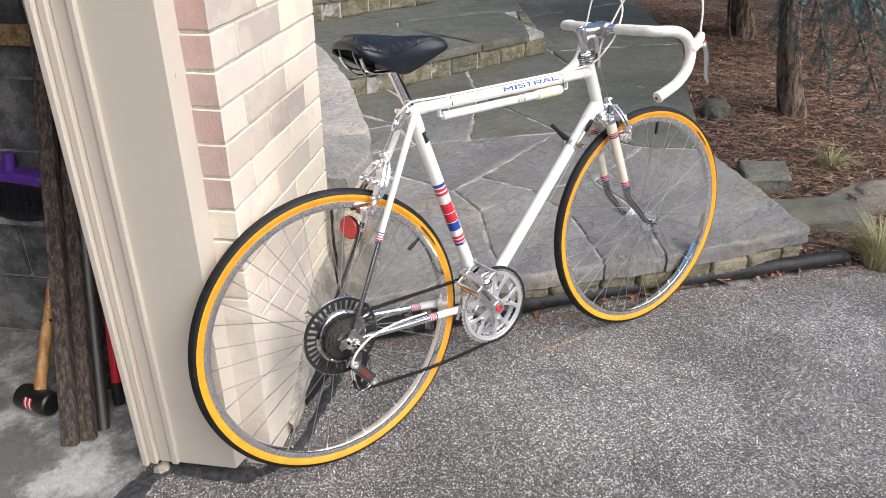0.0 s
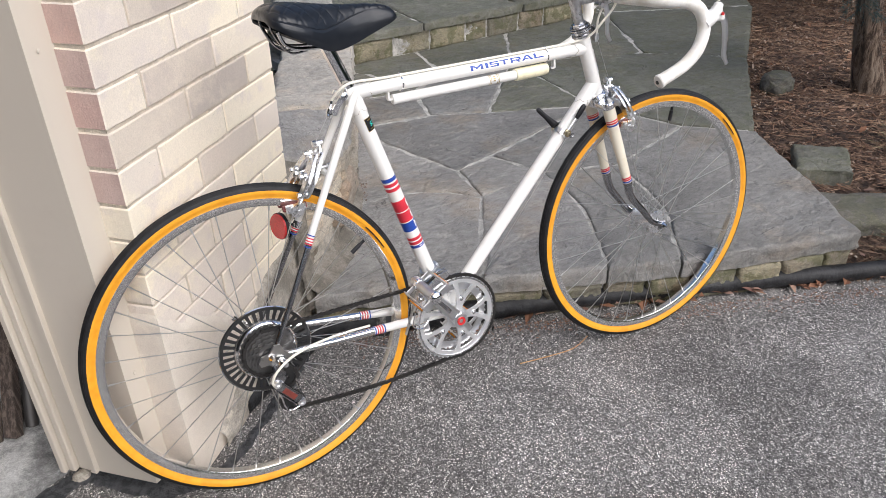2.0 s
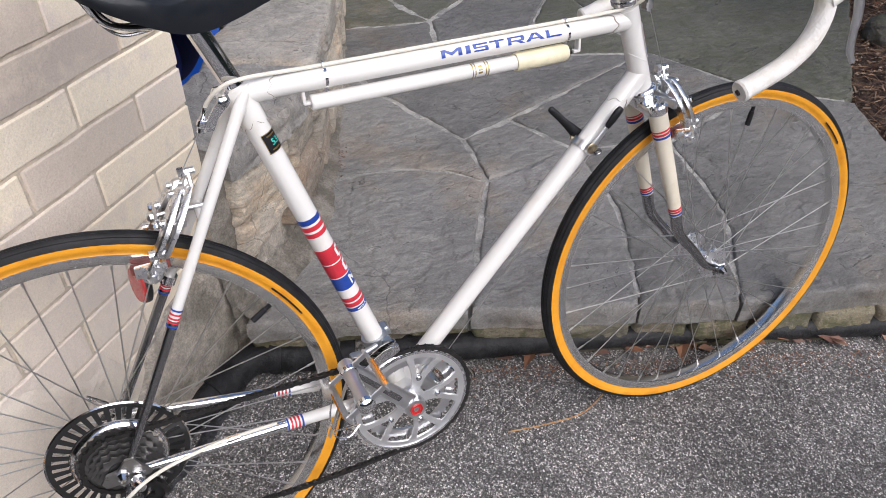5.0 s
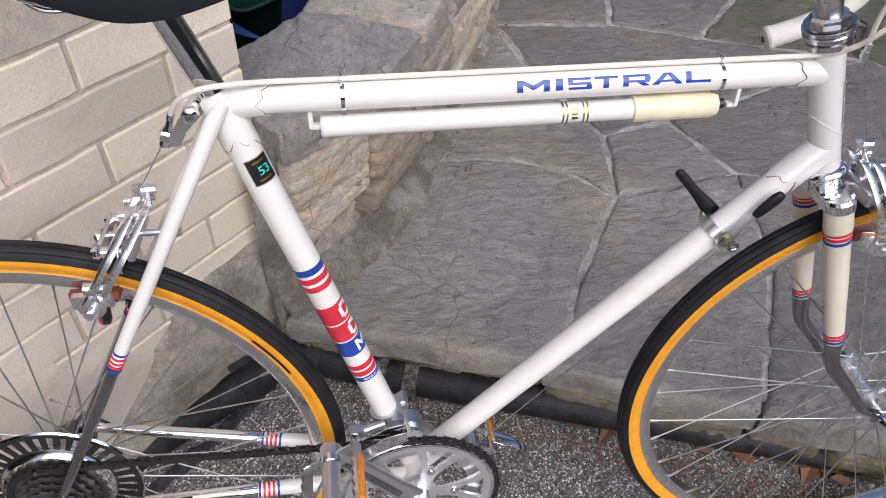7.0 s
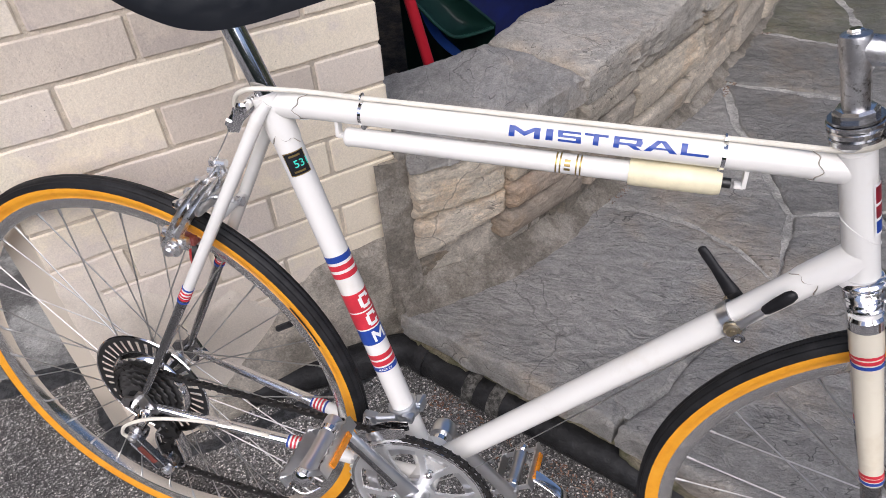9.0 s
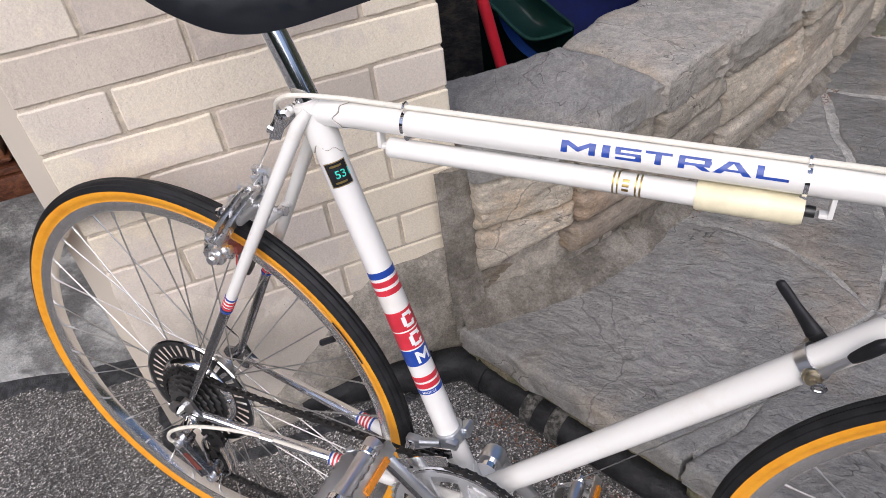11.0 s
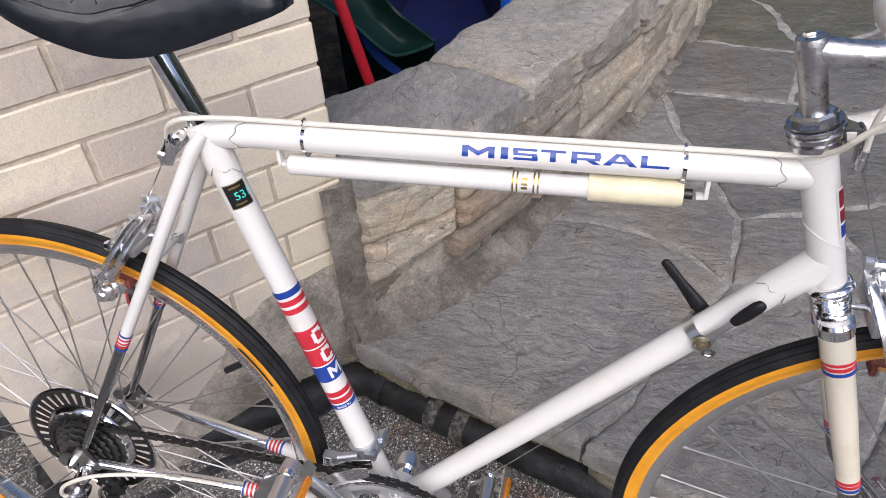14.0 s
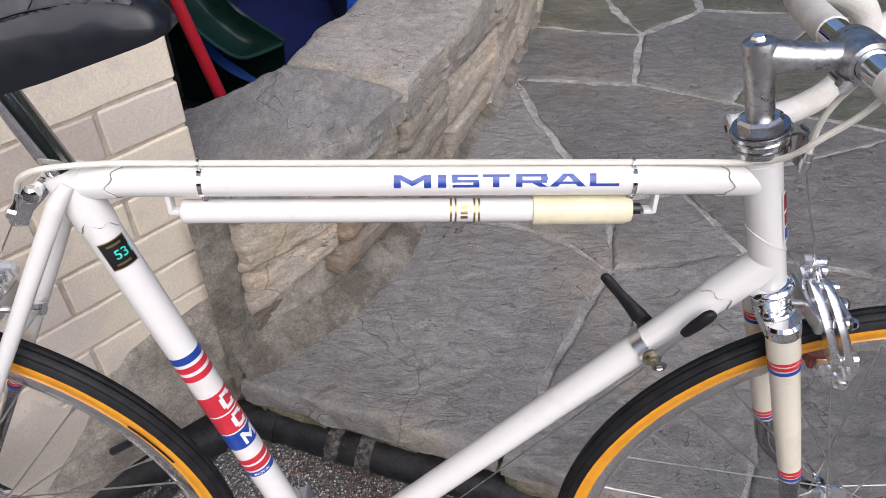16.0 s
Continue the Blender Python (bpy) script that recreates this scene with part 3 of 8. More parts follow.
# ---- flagstone landing ----
LANDING_Z = 0.150
LANDING = [(0.87, 1.668), (1.03, 1.617), (1.19, 1.562), (1.315, 1.512), (1.48, 1.44), (1.655, 1.378), (1.90, 1.278), (2.19, 1.186), (2.448, 1.130), (2.62, 1.43), (2.84, 1.86), (3.37, 2.36), (4.54, 3.32), (5.65, 4.75), (5.2, 6.2), (1.2, 6.2), (1.50, 3.38), (1.36, 2.68), (1.13, 2.15), (0.95, 1.85)]


def clip_half(poly, p, n):
    """The part of a convex or simple outline on the side of p that n points away from."""
    out = []
    for a, b in zip(poly, poly[1:] + poly[:1]):
        da, db = (a[0] - p[0]) * n[0] + (a[1] - p[1]) * n[1], (b[0] - p[0]) * n[0] + (b[1] - p[1]) * n[1]
        if da <= 0:
            out.append(a)
        if (da < 0 < db) or (db < 0 < da):
            t = da / (da - db)
            out.append((a[0] + t * (b[0] - a[0]), a[1] + t * (b[1] - a[1])))
    return out


def roughened(poly, step, amount, seed):
    """More points along an outline, shaken so that it looks hand split."""
    out = []
    for (ax, ay), (bx, by) in zip(poly, poly[1:] + poly[:1]):
        l = math.hypot(bx - ax, by - ay)
        if l < 1e-4:
            continue
        n = max(1, round(l / step))
        nx, ny = -(by - ay) / l, (bx - ax) / l
        for k in range(n):
            t = k / n
            x, y = ax + t * (bx - ax), ay + t * (by - ay)
            s = amount * noise.noise((x * 14 + seed, y * 14, seed * 1.7)) + 0.6 * amount * noise.noise((x * 45, y * 45 + seed, seed))
            out.append((x + nx * s, y + ny * s))
    return out


def shrink(poly, d):
    """A convex outline moved inwards by d."""
    area = sum(a[0] * b[1] - b[0] * a[1] for a, b in zip(poly, poly[1:] + poly[:1]))
    out = list(poly)
    for a, b in zip(poly, poly[1:] + poly[:1]):
        l = math.hypot(b[0] - a[0], b[1] - a[1])
        if l < 1e-5:
            continue
        n = ((b[1] - a[1]) / l, -(b[0] - a[0]) / l)
        if area < 0:
            n = (-n[0], -n[1])
        out = clip_half(out, (a[0] - n[0] * d, a[1] - n[1] * d), n)
        if len(out) < 3:
            return []
    return out


def cleft(x, y, seed, step=0.0028):
    """Height of a split slab: gentle swell and thin broken layers."""
    t = 0.9 + 0.7 * math.sin(seed * 2.7)
    u, v = x * math.cos(t) + y * math.sin(t), y * math.cos(t) - x * math.sin(t)
    h = 1.2 * noise.noise((u * 2.4, v * 4.0, seed * 3.3)) + 0.55 * noise.noise((u * 7, v * 12, seed * 5.1)) + 0.15 * noise.noise((u * 19, v * 44, seed)) + 0.05 * noise.noise((u * 55, v * 90, seed))
    level = h * 2.2
    low = math.floor(level)
    f = min(1.0, (level - low) / 0.08)
    layer = low + f * f * (3 - 2 * f)
    return step * (layer + 0.35 * (level - low)) + 0.003 * noise.noise((x * 3, y * 3, seed)) + 0.0007 * noise.noise((x * 70, y * 70, seed)) + 0.0005 * noise.noise((x * 160, y * 160, seed))


def flag(poly, z, thick, seed, bevel=0.008, grid=0.0065, step=0.0048, bite=1.0):
    """One split flagstone: uneven outline, broken arris, layered top and ragged sides."""
    poly = roughened(poly, max(0.010, grid * 1.4), 0.006, seed)
    n = len(poly)
    ring = np.array(poly)
    nxt = np.roll(ring, -1, 0)
    gx, gy = np.meshgrid(np.arange(ring[:, 0].min(), ring[:, 0].max(), grid), np.arange(ring[:, 1].min(), ring[:, 1].max(), grid))
    rng = np.random.default_rng(seed)
    p = np.stack([gx.ravel(), gy.ravel()], 1) + rng.uniform(-0.3, 0.3, (gx.size, 2)) * grid
    hit = np.zeros(len(p), bool)
    best = np.full(len(p), 9.0)
    for a, b in zip(ring, nxt):
        d = b - a
        k = np.clip(((p - a) @ d) / max(d @ d, 1e-12), 0, 1)
        best = np.minimum(best, np.hypot(*(p - a - k[:, None] * d).T))
        if a[1] != b[1]:
            hit ^= ((a[1] > p[:, 1]) != (b[1] > p[:, 1])) & (p[:, 0] < a[0] + (p[:, 1] - a[1]) / (b[1] - a[1]) * d[0])
    keep = hit & (best > grid * 0.45)
    pts, far = p[keep], best[keep]
    flat = [Vector(q) for q in poly] + [Vector(q) for q in pts.tolist()]
    done = delaunay_2d_cdt(flat, [(i, (i + 1) % n) for i in range(n)], [], 1, 1e-6)
    gap = [0.0] * n + far.tolist()
    bm = bmesh.new()
    top = []
    mean = -0.002 + sum(cleft(x, y, seed, step) for x, y in poly) / n
    for q, src in zip(done[0], done[3]):
        g = gap[src[0]] if src else 0.0
        worn = bevel * (0.9 + bite * 1.6 * noise.noise((q.x * 11, q.y * 11, seed + 4)))
        worn = max(0.003, worn)
        e = max(0.0, 1 - g / (worn * 1.6))
        top.append(bm.verts.new((q.x, q.y, z + 0.85 * max(-0.0022, min(0.010, cleft(q.x, q.y, seed, step) - mean)) - worn * e * e)))
    for f in done[2]:
        try:
            bm.faces.new([top[i] for i in f])
        except ValueError:
            pass
    edge = [None] * n
    for v, src in zip(top, done[3]):
        for i in src:
            if i < n:
                edge[i] = v
    if all(edge):
        cx, cy = ring.mean(0)
        last = edge
        for t in (0.3, 0.6, 0.85, 1.0):
            row = []
            for i, (x, y) in enumerate(poly):
                d = Vector((x - cx, y - cy)).normalized()
                out = bite * 0.007 * (noise.noise((x * 16, y * 16, t * 4 + seed)) + 0.5 * noise.noise((x * 50, y * 50, t * 9 + seed))) + 0.002
                zz = edge[i].co.z + (z - thick - edge[i].co.z) * t
                row.append(bm.verts.new((x + d.x * out, y + d.y * out, zz)))
            for i in range(n):
                bm.faces.new((last[i], last[(i + 1) % n], row[(i + 1) % n], row[i]))
            last = row
    return bm


# corners of the crazy paving, joint by joint
NODES = dict(w0=(0.87, 1.668), w1=(1.10, 2.11), w2=(1.37, 2.73), w4=(1.49, 3.06), w5=(1.60, 3.58), f1=(1.315, 1.512), f2=(1.655, 1.378), f3=(1.86, 1.293), tip=(2.448, 1.130), e0=(2.62, 1.43), e1=(2.84, 1.86), e3=(3.60, 2.55), e4=(4.54, 3.32), e5=(5.65, 4.75), A=(1.615, 2.155), B=(1.58, 1.937), ea=(1.50, 2.02), eb=(1.39, 2.078), ec=(1.24, 2.112), c1=(1.45, 1.742), c2=(1.378, 1.60), p6=(1.578, 2.26), p5=(1.50, 2.50), p3=(1.465, 2.722))
NODES.update(vb=(1.795, 2.692), va=(1.885, 2.995), n1=(2.03, 2.59), n2=(2.46, 2.43), n5=(1.875, 1.985), n6=(1.795, 2.205), n7=(2.62, 2.05), n8=(2.15, 1.90), n9=(1.825, 1.695), n10=(2.05, 1.56), n11=(2.13, 3.18), n12=(2.52, 3.14), n13=(3.20, 2.90), n14=(2.20, 3.72), n15=(2.90, 3.76), n16=(3.60, 3.70), n17=(3.90, 4.70), vt=(1.80, 3.34), b1=(2.2, 6.2), b2=(3.9, 6.2), b3=(5.2, 6.2), b0=(1.2, 6.2))
STONES = ("w0 f1 c2 c1 B ea eb ec w1", "w1 ec eb ea B A p6 p5 p3 w2", "p3 p5 p6 A n6 n2 n1 vb", "A B n5 n6", "n6 n5 n8 n7 n2", "f1 f2 n9 n5 B c1 c2", "f2 f3 n10 n8 n5 n9", "f3 tip e0 e1 n7 n8 n10", "w2 p3 vb va w4", "vb n1 n12 n11 va", "n1 n2 n12", "n2 n7 e1 e3 n13 n12", "w4 va vt w5", "va n11 n14 w5 vt", "n11 n12 n15 n14", "n12 n13 n16 n15", "n13 e3 e4 n16", "n16 e4 e5 n17", "w5 n14 b1 b0", "n14 n15 n16 n17 b2 b1", "n17 e5 b3 b2")
# half width of the mortar round each stone: wide along the wall, a hair's breadth elsewhere
GAPS = {0: 0.006, 1: 0.010, 2: 0.011, 3: 0.009, 4: 0.006, 5: 0.0055, 6: 0.005, 7: 0.005}


def landing():
    bm = bmesh.new()
    prism(bm, shrink_any(LANDING, 0.03), LANDING_Z - 0.0034)
    base = thing("landing", bm, JOINT, "grey flagstone landing with mortared crazy paving", "paving", "structure")
    for i, names in enumerate(STONES):
        poly = shrink_any([NODES[n] for n in names.split()], GAPS.get(i, 0.0085))
        # far stones get their tree shade from the darker mossy colour
        part("flagstone", flag(poly, LANDING_Z, 0.055, i + 1, 0.005, 0.0046 if i < 8 else 0.007 if i < 12 else 0.016), SHADED_MOSSY_FLAG if i > 9 else GREY_FLAG if i in (2, 4, 6, 7, 8, 9) else FLAGSTONE, base, "", 50)
    return base


def shrink_any(poly, d):
    """An outline drawn towards its inside by its corners' bisectors."""
    area = sum(a[0] * b[1] - b[0] * a[1] for a, b in zip(poly, poly[1:] + poly[:1]))
    s = 1 if area > 0 else -1
    out = []
    n = len(poly)
    for i in range(n):
        p, q, r = Vector(poly[i - 1]), Vector(poly[i]), Vector(poly[(i + 1) % n])
        a, b = (q - p).normalized(), (r - q).normalized()
        m = (Vector((-a.y, a.x)) + Vector((-b.y, b.x)))
        m = m.normalized() * s
        out.append(tuple(q + m * d))
    return out


LAND = landing()


def rubble_stone(bm, a, b, z0, z1, depth, seed, bulge=0.008, rough=1.0):
    """A split-faced stone between two plan points on a wall's face; z0 and z1 may each be a pair (first end, last end)."""
    a, b = Vector((*a, 0)), Vector((*b, 0))
    along = (b - a).normalized()
    out = Vector((along.y, -along.x, 0))
    l = (b - a).length
    z0 = z0 if isinstance(z0, tuple) else (z0, z0)
    z1 = z1 if isinstance(z1, tuple) else (z1, z1)
    tall = (z1[0] + z1[1] - z0[0] - z0[1]) / 2
    nx, nz = max(2, round(l / 0.008)), max(2, round(tall / 0.007))
    front = []
    for i in range(nx + 1):
        col = []
        for j in range(nz + 1):
            s, t = i / nx, j / nz
            edge = min(s, 1 - s) * l, min(t, 1 - t) * tall
            near = min(edge)
            r = bulge * (1 - max(0.0, 1 - near / 0.010) ** 2)
            w = rough * (1.3 * cleft(s * l * 0.6 + seed, t * tall * 1.6, seed * 0.37, 0.0042) + 0.0030 * noise.noise((seed, s * l * 45, t * tall * 80)) + 0.0018 * noise.noise((seed, s * l * 130, t * tall * 170)))
            w = max(-0.009, min(0.014, w)) * min(1.0, 0.25 + near / 0.012)
            jx = 0.008 * noise.noise((seed * 3.1, t * 5, s)) + 0.003 * noise.noise((seed * 1.3, t * 19, s)) if i in (0, nx) else 0
            jz = 0.007 * noise.noise((seed * 2.3, s * l * 14, t)) + 0.003 * noise.noise((seed * 4.3, s * l * 60, t)) if j in (0, nz) else 0
            p = a + along * (s * l + jx) + out * (r + w)
            lo, hi = z0[0] + (z0[1] - z0[0]) * s, z1[0] + (z1[1] - z1[0]) * s
            col.append(bm.verts.new((p.x, p.y, lo + t * (hi - lo) + jz)))
        front.append(col)
    for i in range(nx):
        for j in range(nz):
            bm.faces.new((front[i][j], front[i + 1][j], front[i + 1][j + 1], front[i][j + 1]))
    rim = [front[i][0] for i in range(nx + 1)] + [front[nx][j] for j in range(1, nz + 1)] + [front[i][nz] for i in range(nx - 1, -1, -1)] + [front[0][j] for j in range(nz - 1, 0, -1)]
    back = [bm.verts.new(v.co - out * depth) for v in rim]
    m = len(rim)
    for k in range(m):
        bm.faces.new((rim[k], back[k], back[(k + 1) % m], rim[(k + 1) % m]))
    bm.faces.new(back)
    return bm


def riser_run(base, pts, z0, z1, lengths, seed, material, inset=0.02):
    """A course of stones under the edge of a landing or step."""
    rnd = random.Random(seed)
    n = 0
    for a, b in zip(pts, pts[1:]):
        l = math.dist(a, b)
        k = max(1, round(l / lengths))
        cuts = [0.0] + sorted((i + rnd.uniform(-0.25, 0.25)) / k for i in range(1, k)) + [1.0]
        ux, uy = (b[0] - a[0]) / l, (b[1] - a[1]) / l
        for s, t in zip(cuts, cuts[1:]):
            n += 1
            p = (a[0] + ux * (s * l + 0.004) - uy * inset, a[1] + uy * (s * l + 0.004) + ux * inset)
            q = (a[0] + ux * (t * l - 0.004) - uy * inset, a[1] + uy * (t * l - 0.004) + ux * inset)
            part("riser_stone", rubble_stone(bmesh.new(), p, q, z0, z1, 0.06, seed + n), material, base, "", 60)


riser_run(LAND, LANDING[0:9], 0.0, 0.093, 0.17, 11, RISERSTONE, 0.022)
riser_run(LAND, LANDING[8:12], 0.0, 0.093, 0.22, 31, RISERSTONE, 0.022)

# ---- two steps up to the entrance ----


def entrance_step(z0, z1, outline, front, seed, seeds):
    bm = bmesh.new()
    prism(bm, [(x, y) for x, y in shrink_any(outline, 0.035)], z1 - z0 - 0.012, pose(0, 0, z0))
    base = thing("entrance_step", bm, JOINT, "flagstone step with a mossy split-stone riser", "step", "structure")
    for i, c in enumerate(seeds):
        poly = list(outline)
        for j, d in enumerate(seeds):
            if i != j:
                poly = clip_half(poly, ((c[0] + d[0]) / 2, (c[1] + d[1]) / 2), (d[0] - c[0], d[1] - c[1]))
        poly = shrink(poly, 0.008)
        if len(poly) > 2:
            part("flagstone", flag(poly, z1, 0.045, seed + i, 0.008, 0.018), SHADED_MOSSY_FLAG, base, "", 50)
    riser_run(base, front, z0, z1 - 0.046, 0.22, seed + 20, RISERSTONE, 0.03)
    return base


entrance_step(LANDING_Z, 0.305, [(1.62, 3.46), (3.52, 3.64), (3.62, 4.0), (4.6, 5.3), (4.2, 6.1), (1.4, 6.1), (1.50, 3.9)], [(1.62, 3.46), (3.52, 3.64), (4.6, 5.3)], 60, [(1.9, 3.9), (2.55, 3.9), (3.15, 4.0), (2.3, 4.5), (3.3, 4.9), (4.1, 5.3)])
entrance_step(0.305, 0.47, [(1.75, 4.72), (3.55, 4.95), (3.7, 6.0), (1.6, 6.0)], [(1.75, 4.72), (3.55, 4.95)], 90, [(2.1, 5.3), (2.8, 5.4), (3.4, 5.5)])

# ---- curved planter wall with capstones ----
FACE = [(0.868, 1.700), (0.905, 1.730), (1.045, 1.855), (1.140, 2.010), (1.236, 2.235), (1.345, 2.47), (1.443, 2.72), (1.545, 3.05), (1.645, 3.40), (1.70, 3.62)]
CAP_Z = 0.522


def along(line, s):
    for a, b in zip(line, line[1:]):
        l = math.dist(a, b)
        if s <= l or b is line[-1]:
            return (a[0] + (b[0] - a[0]) * s / l, a[1] + (b[1] - a[1]) * s / l), ((b[0] - a[0]) / l, (b[1] - a[1]) / l)
        s -= l


SMOOTH_FACE = [(p.x, p.y) for p in curve([(*p, 0) for p in FACE], 5)]
FACE_LENGTH = sum(math.dist(a, b) for a, b in zip(SMOOTH_FACE, SMOOTH_FACE[1:]))


def face_point(s, out=0.0):
    p, d = along(SMOOTH_FACE, max(0.0, s))
    return (p[0] + d[1] * out, p[1] - d[0] * out)


# split stones of the face: start and end along it, lower edge at both ends, upper edge at both ends
WALL_TAN = ((0.046, 0.236, 0.252, 0.302, 0.344, 0.350), (0.046, 0.236, 0.350, 0.357, 0.458, 0.458), (0.672, 1.000, 0.298, 0.290, 0.404, 0.396))
WALL_BROWN = ((0.243, 0.405, 0.302, 0.302, 0.363, 0.352), (0.226, 0.462, 0.236, 0.232, 0.294, 0.290), (0.474, 0.660, 0.228, 0.232, 0.300, 0.302))
WALL_GREY = ((0.243, 0.428, 0.371, 0.362, 0.458, 0.456), (0.414, 0.662, 0.312, 0.308, 0.374, 0.376), (0.438, 0.662, 0.384, 0.386, 0.452, 0.448), (0.674, 0.960, 0.412, 0.404, 0.446, 0.444), (0.674, 0.940, 0.200, 0.198, 0.290, 0.282))


def planter_wall():
    steps = 40
    outer = [face_point(FACE_LENGTH * k / steps, -0.026) for k in range(steps + 1)]
    inner = [face_point(FACE_LENGTH * k / steps, -0.215) for k in range(steps + 1)]
    bm = bmesh.new()
    prism(bm, outer + inner[::-1], CAP_Z - 0.075, pose(0, 0, 0.02))
    base = thing("planter_wall", bm, PARGE, "curved low planter wall of buff split sandstone", "garden wall", "structure")
    rnd = random.Random(4)
    n = 0
    for stones, material in ((WALL_TAN, BUFFSTONE), (WALL_BROWN, BROWNSTONE), (WALL_GREY, GREYSTONE)):
        for s0, s1, a0, a1, b0, b1 in stones:
            n += 1
            out = rnd.uniform(-0.006, 0.008)
            part("wall_stone", rubble_stone(bmesh.new(), face_point(s0, out), face_point(s1, out), (a0, a1), (b0, b1), 0.07, n + 7, 0.010, 1.5), material, base, "", 60)
    # farther along: plain courses
    for z0, z1, lengths in ((0.200, 0.292, (0.24, 0.18, 0.32)), (0.300, 0.384, (0.26, 0.20, 0.30)), (0.392, 0.446, (0.22, 0.34, 0.28))):
        s = 1.008 if z0 > 0.25 else 0.950
        while s < FACE_LENGTH - 0.05:
            l = min(lengths[n % 3], FACE_LENGTH - s)
            n += 1
            out = rnd.uniform(-0.008, 0.010)
            part("wall_stone", rubble_stone(bmesh.new(), face_point(s, out), face_point(s + l - 0.010, out), z0 + rnd.uniform(-0.003, 0.003), z1 + rnd.uniform(-0.003, 0.003), 0.07, n + 7, 0.010, 1.2), (BUFFSTONE, GREYSTONE)[n % 2], base, "", 60)
            s += l
    # recessed darker footing below the lowest course
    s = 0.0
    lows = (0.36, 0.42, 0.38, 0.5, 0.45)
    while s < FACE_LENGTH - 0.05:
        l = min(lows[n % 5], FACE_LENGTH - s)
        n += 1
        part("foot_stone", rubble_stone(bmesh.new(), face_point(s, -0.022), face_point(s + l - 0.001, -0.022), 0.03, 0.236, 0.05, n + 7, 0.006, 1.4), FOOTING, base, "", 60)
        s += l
    # sloping mortar where wall and landing meet
    bm = bmesh.new()
    last = None
    count = 150
    for i in range(count + 1):
        s = -0.02 + (FACE_LENGTH + 0.02) * i / count
        wide = 0.046 - 0.020 * min(1.0, max(0.0, s) / 1.0) + 0.012 * noise.noise((s * 9, 0, 3)) + 0.005 * noise.noise((s * 40, 0, 3))
        high = 0.188 + 0.010 * noise.noise((s * 7, 4, 0)) + 0.005 * noise.noise((s * 30, 4, 0))
        row = []
        for j in range(9):
            t = j / 8
            bump = 0.004 * noise.noise((s * 26, t * 3, 1)) + 0.002 * noise.noise((s * 90, t * 8, 1))
            o = -0.024 + (wide + 0.024) * t
            z = high + (0.1505 - high) * (1 - (1 - t) ** 1.5) + (bump if 0 < j < 8 else 0.0)
            row.append(bm.verts.new((*face_point(s, o), z if j < 8 else 0.146)))
        if last:
            for a in range(8):
                bm.faces.new((last[a], last[a + 1], row[a + 1], row[a]))
        last = row
    part("mortar_fillet", bm, BED_MORTAR, base, "sloping cement fillet at the wall's foot", 70)
    # upright mortar between the pier and the first stone
    bm = bmesh.new()
    last = None
    for i in range(41):
        z = 0.10 + 0.385 * i / 40
        row = []
        for j in range(9):
            s = -0.014 + 0.066 * j / 8
            o = -0.010 + 0.006 * math.sin(math.pi * j / 8) + 0.005 * noise.noise((s * 30, z * 22, 6)) + 0.003 * noise.noise((s * 90, z * 70, 6)) + 0.020 * max(0.0, 1 - (z - 0.10) / 0.13)
            row.append(bm.verts.new((*face_point(max(0.0, s), o), z)) if s >= 0 else bm.verts.new((face_point(0.0, o)[0] + s * 0.78, face_point(0.0, o)[1] + s * 0.63, z)))
        if last:
            for a in range(8):
                bm.faces.new((last[a], last[a + 1], row[a + 1], row[a]))
        last = row
    part("mortar_joint", bm, BED_MORTAR, base, "grey mortar between pier and planter wall", 70)
    # capstones
    for k, (s, e, thick) in enumerate(((0.040, 0.436, 0.058), (0.444, 0.93, 0.074), (0.94, 1.33, 0.068), (1.34, 1.72, 0.070), (1.73, FACE_LENGTH, 0.070))):
        a = [face_point(s + (e - s) * i / 8, 0.016 + (0.006 if k else 0.0)) for i in range(9)]
        b = [face_point(s + (e - s) * i / 8, -0.232) for i in range(9)]
        part("capstone", flag(a + b[::-1], CAP_Z + (0.0, 0.002, -0.003, 0.002, 0.0)[k], thick, 40 + k, 0.007, 0.006, 0.0052 if k == 0 else 0.0030, 2.2), SLATE_CAP if k == 0 else CAPSTONE, base, "", 50)
    return base


planter_wall()

# soil behind the planter wall
bm = bmesh.new()
prism(bm, [face_point(FACE_LENGTH * k / 12, -0.20) for k in range(13)] + [(0.9, 4.6), (-0.8, 3.4), (0.62, 1.98)], 0.12)
thing("planter_soil", bm, SOIL, "dark bare soil in the planter", "soil", "structure")

# ---- garage front: brick pier, trim, block wall ----
COURSE = 0.0708
PIER_U, PIER_V, PIER_TOP = 0.584, 0.26, 2.75


def brick_mesh(name, l, d, h, seed, mats, sides=False):
    """One rough brick; its outer face lies at v = 0."""
    bm = bmesh.new()
    box(bm, (l, d, h), Matrix.Translation((l / 2, d / 2, h / 2)))
    bmesh.ops.subdivide_edges(bm, edges=[e for e in bm.edges if abs(e.verts[0].co.x - e.verts[1].co.x) > 0.01], cuts=4)
    for v in bm.verts:
        v.co += Vector((noise.noise(v.co * 31 + Vector((seed, 0, 0))), noise.noise(v.co * 27 + Vector((0, seed, 0))), noise.noise(v.co * 29 + Vector((0, 0, seed))))) * 0.0022
    if sides:
        for f in bm.faces:
            if f.calc_center_median().x < 0.002:
                f.material_index = 1
    edges = [e for e in bm.edges if len(e.link_faces) == 2 and e.calc_face_angle(0) > 1.0]
    bmesh.ops.bevel(bm, geom=edges, offset=0.0022, segments=1, affect="EDGES")
    return mesh_of(name, bm, mats, 25)


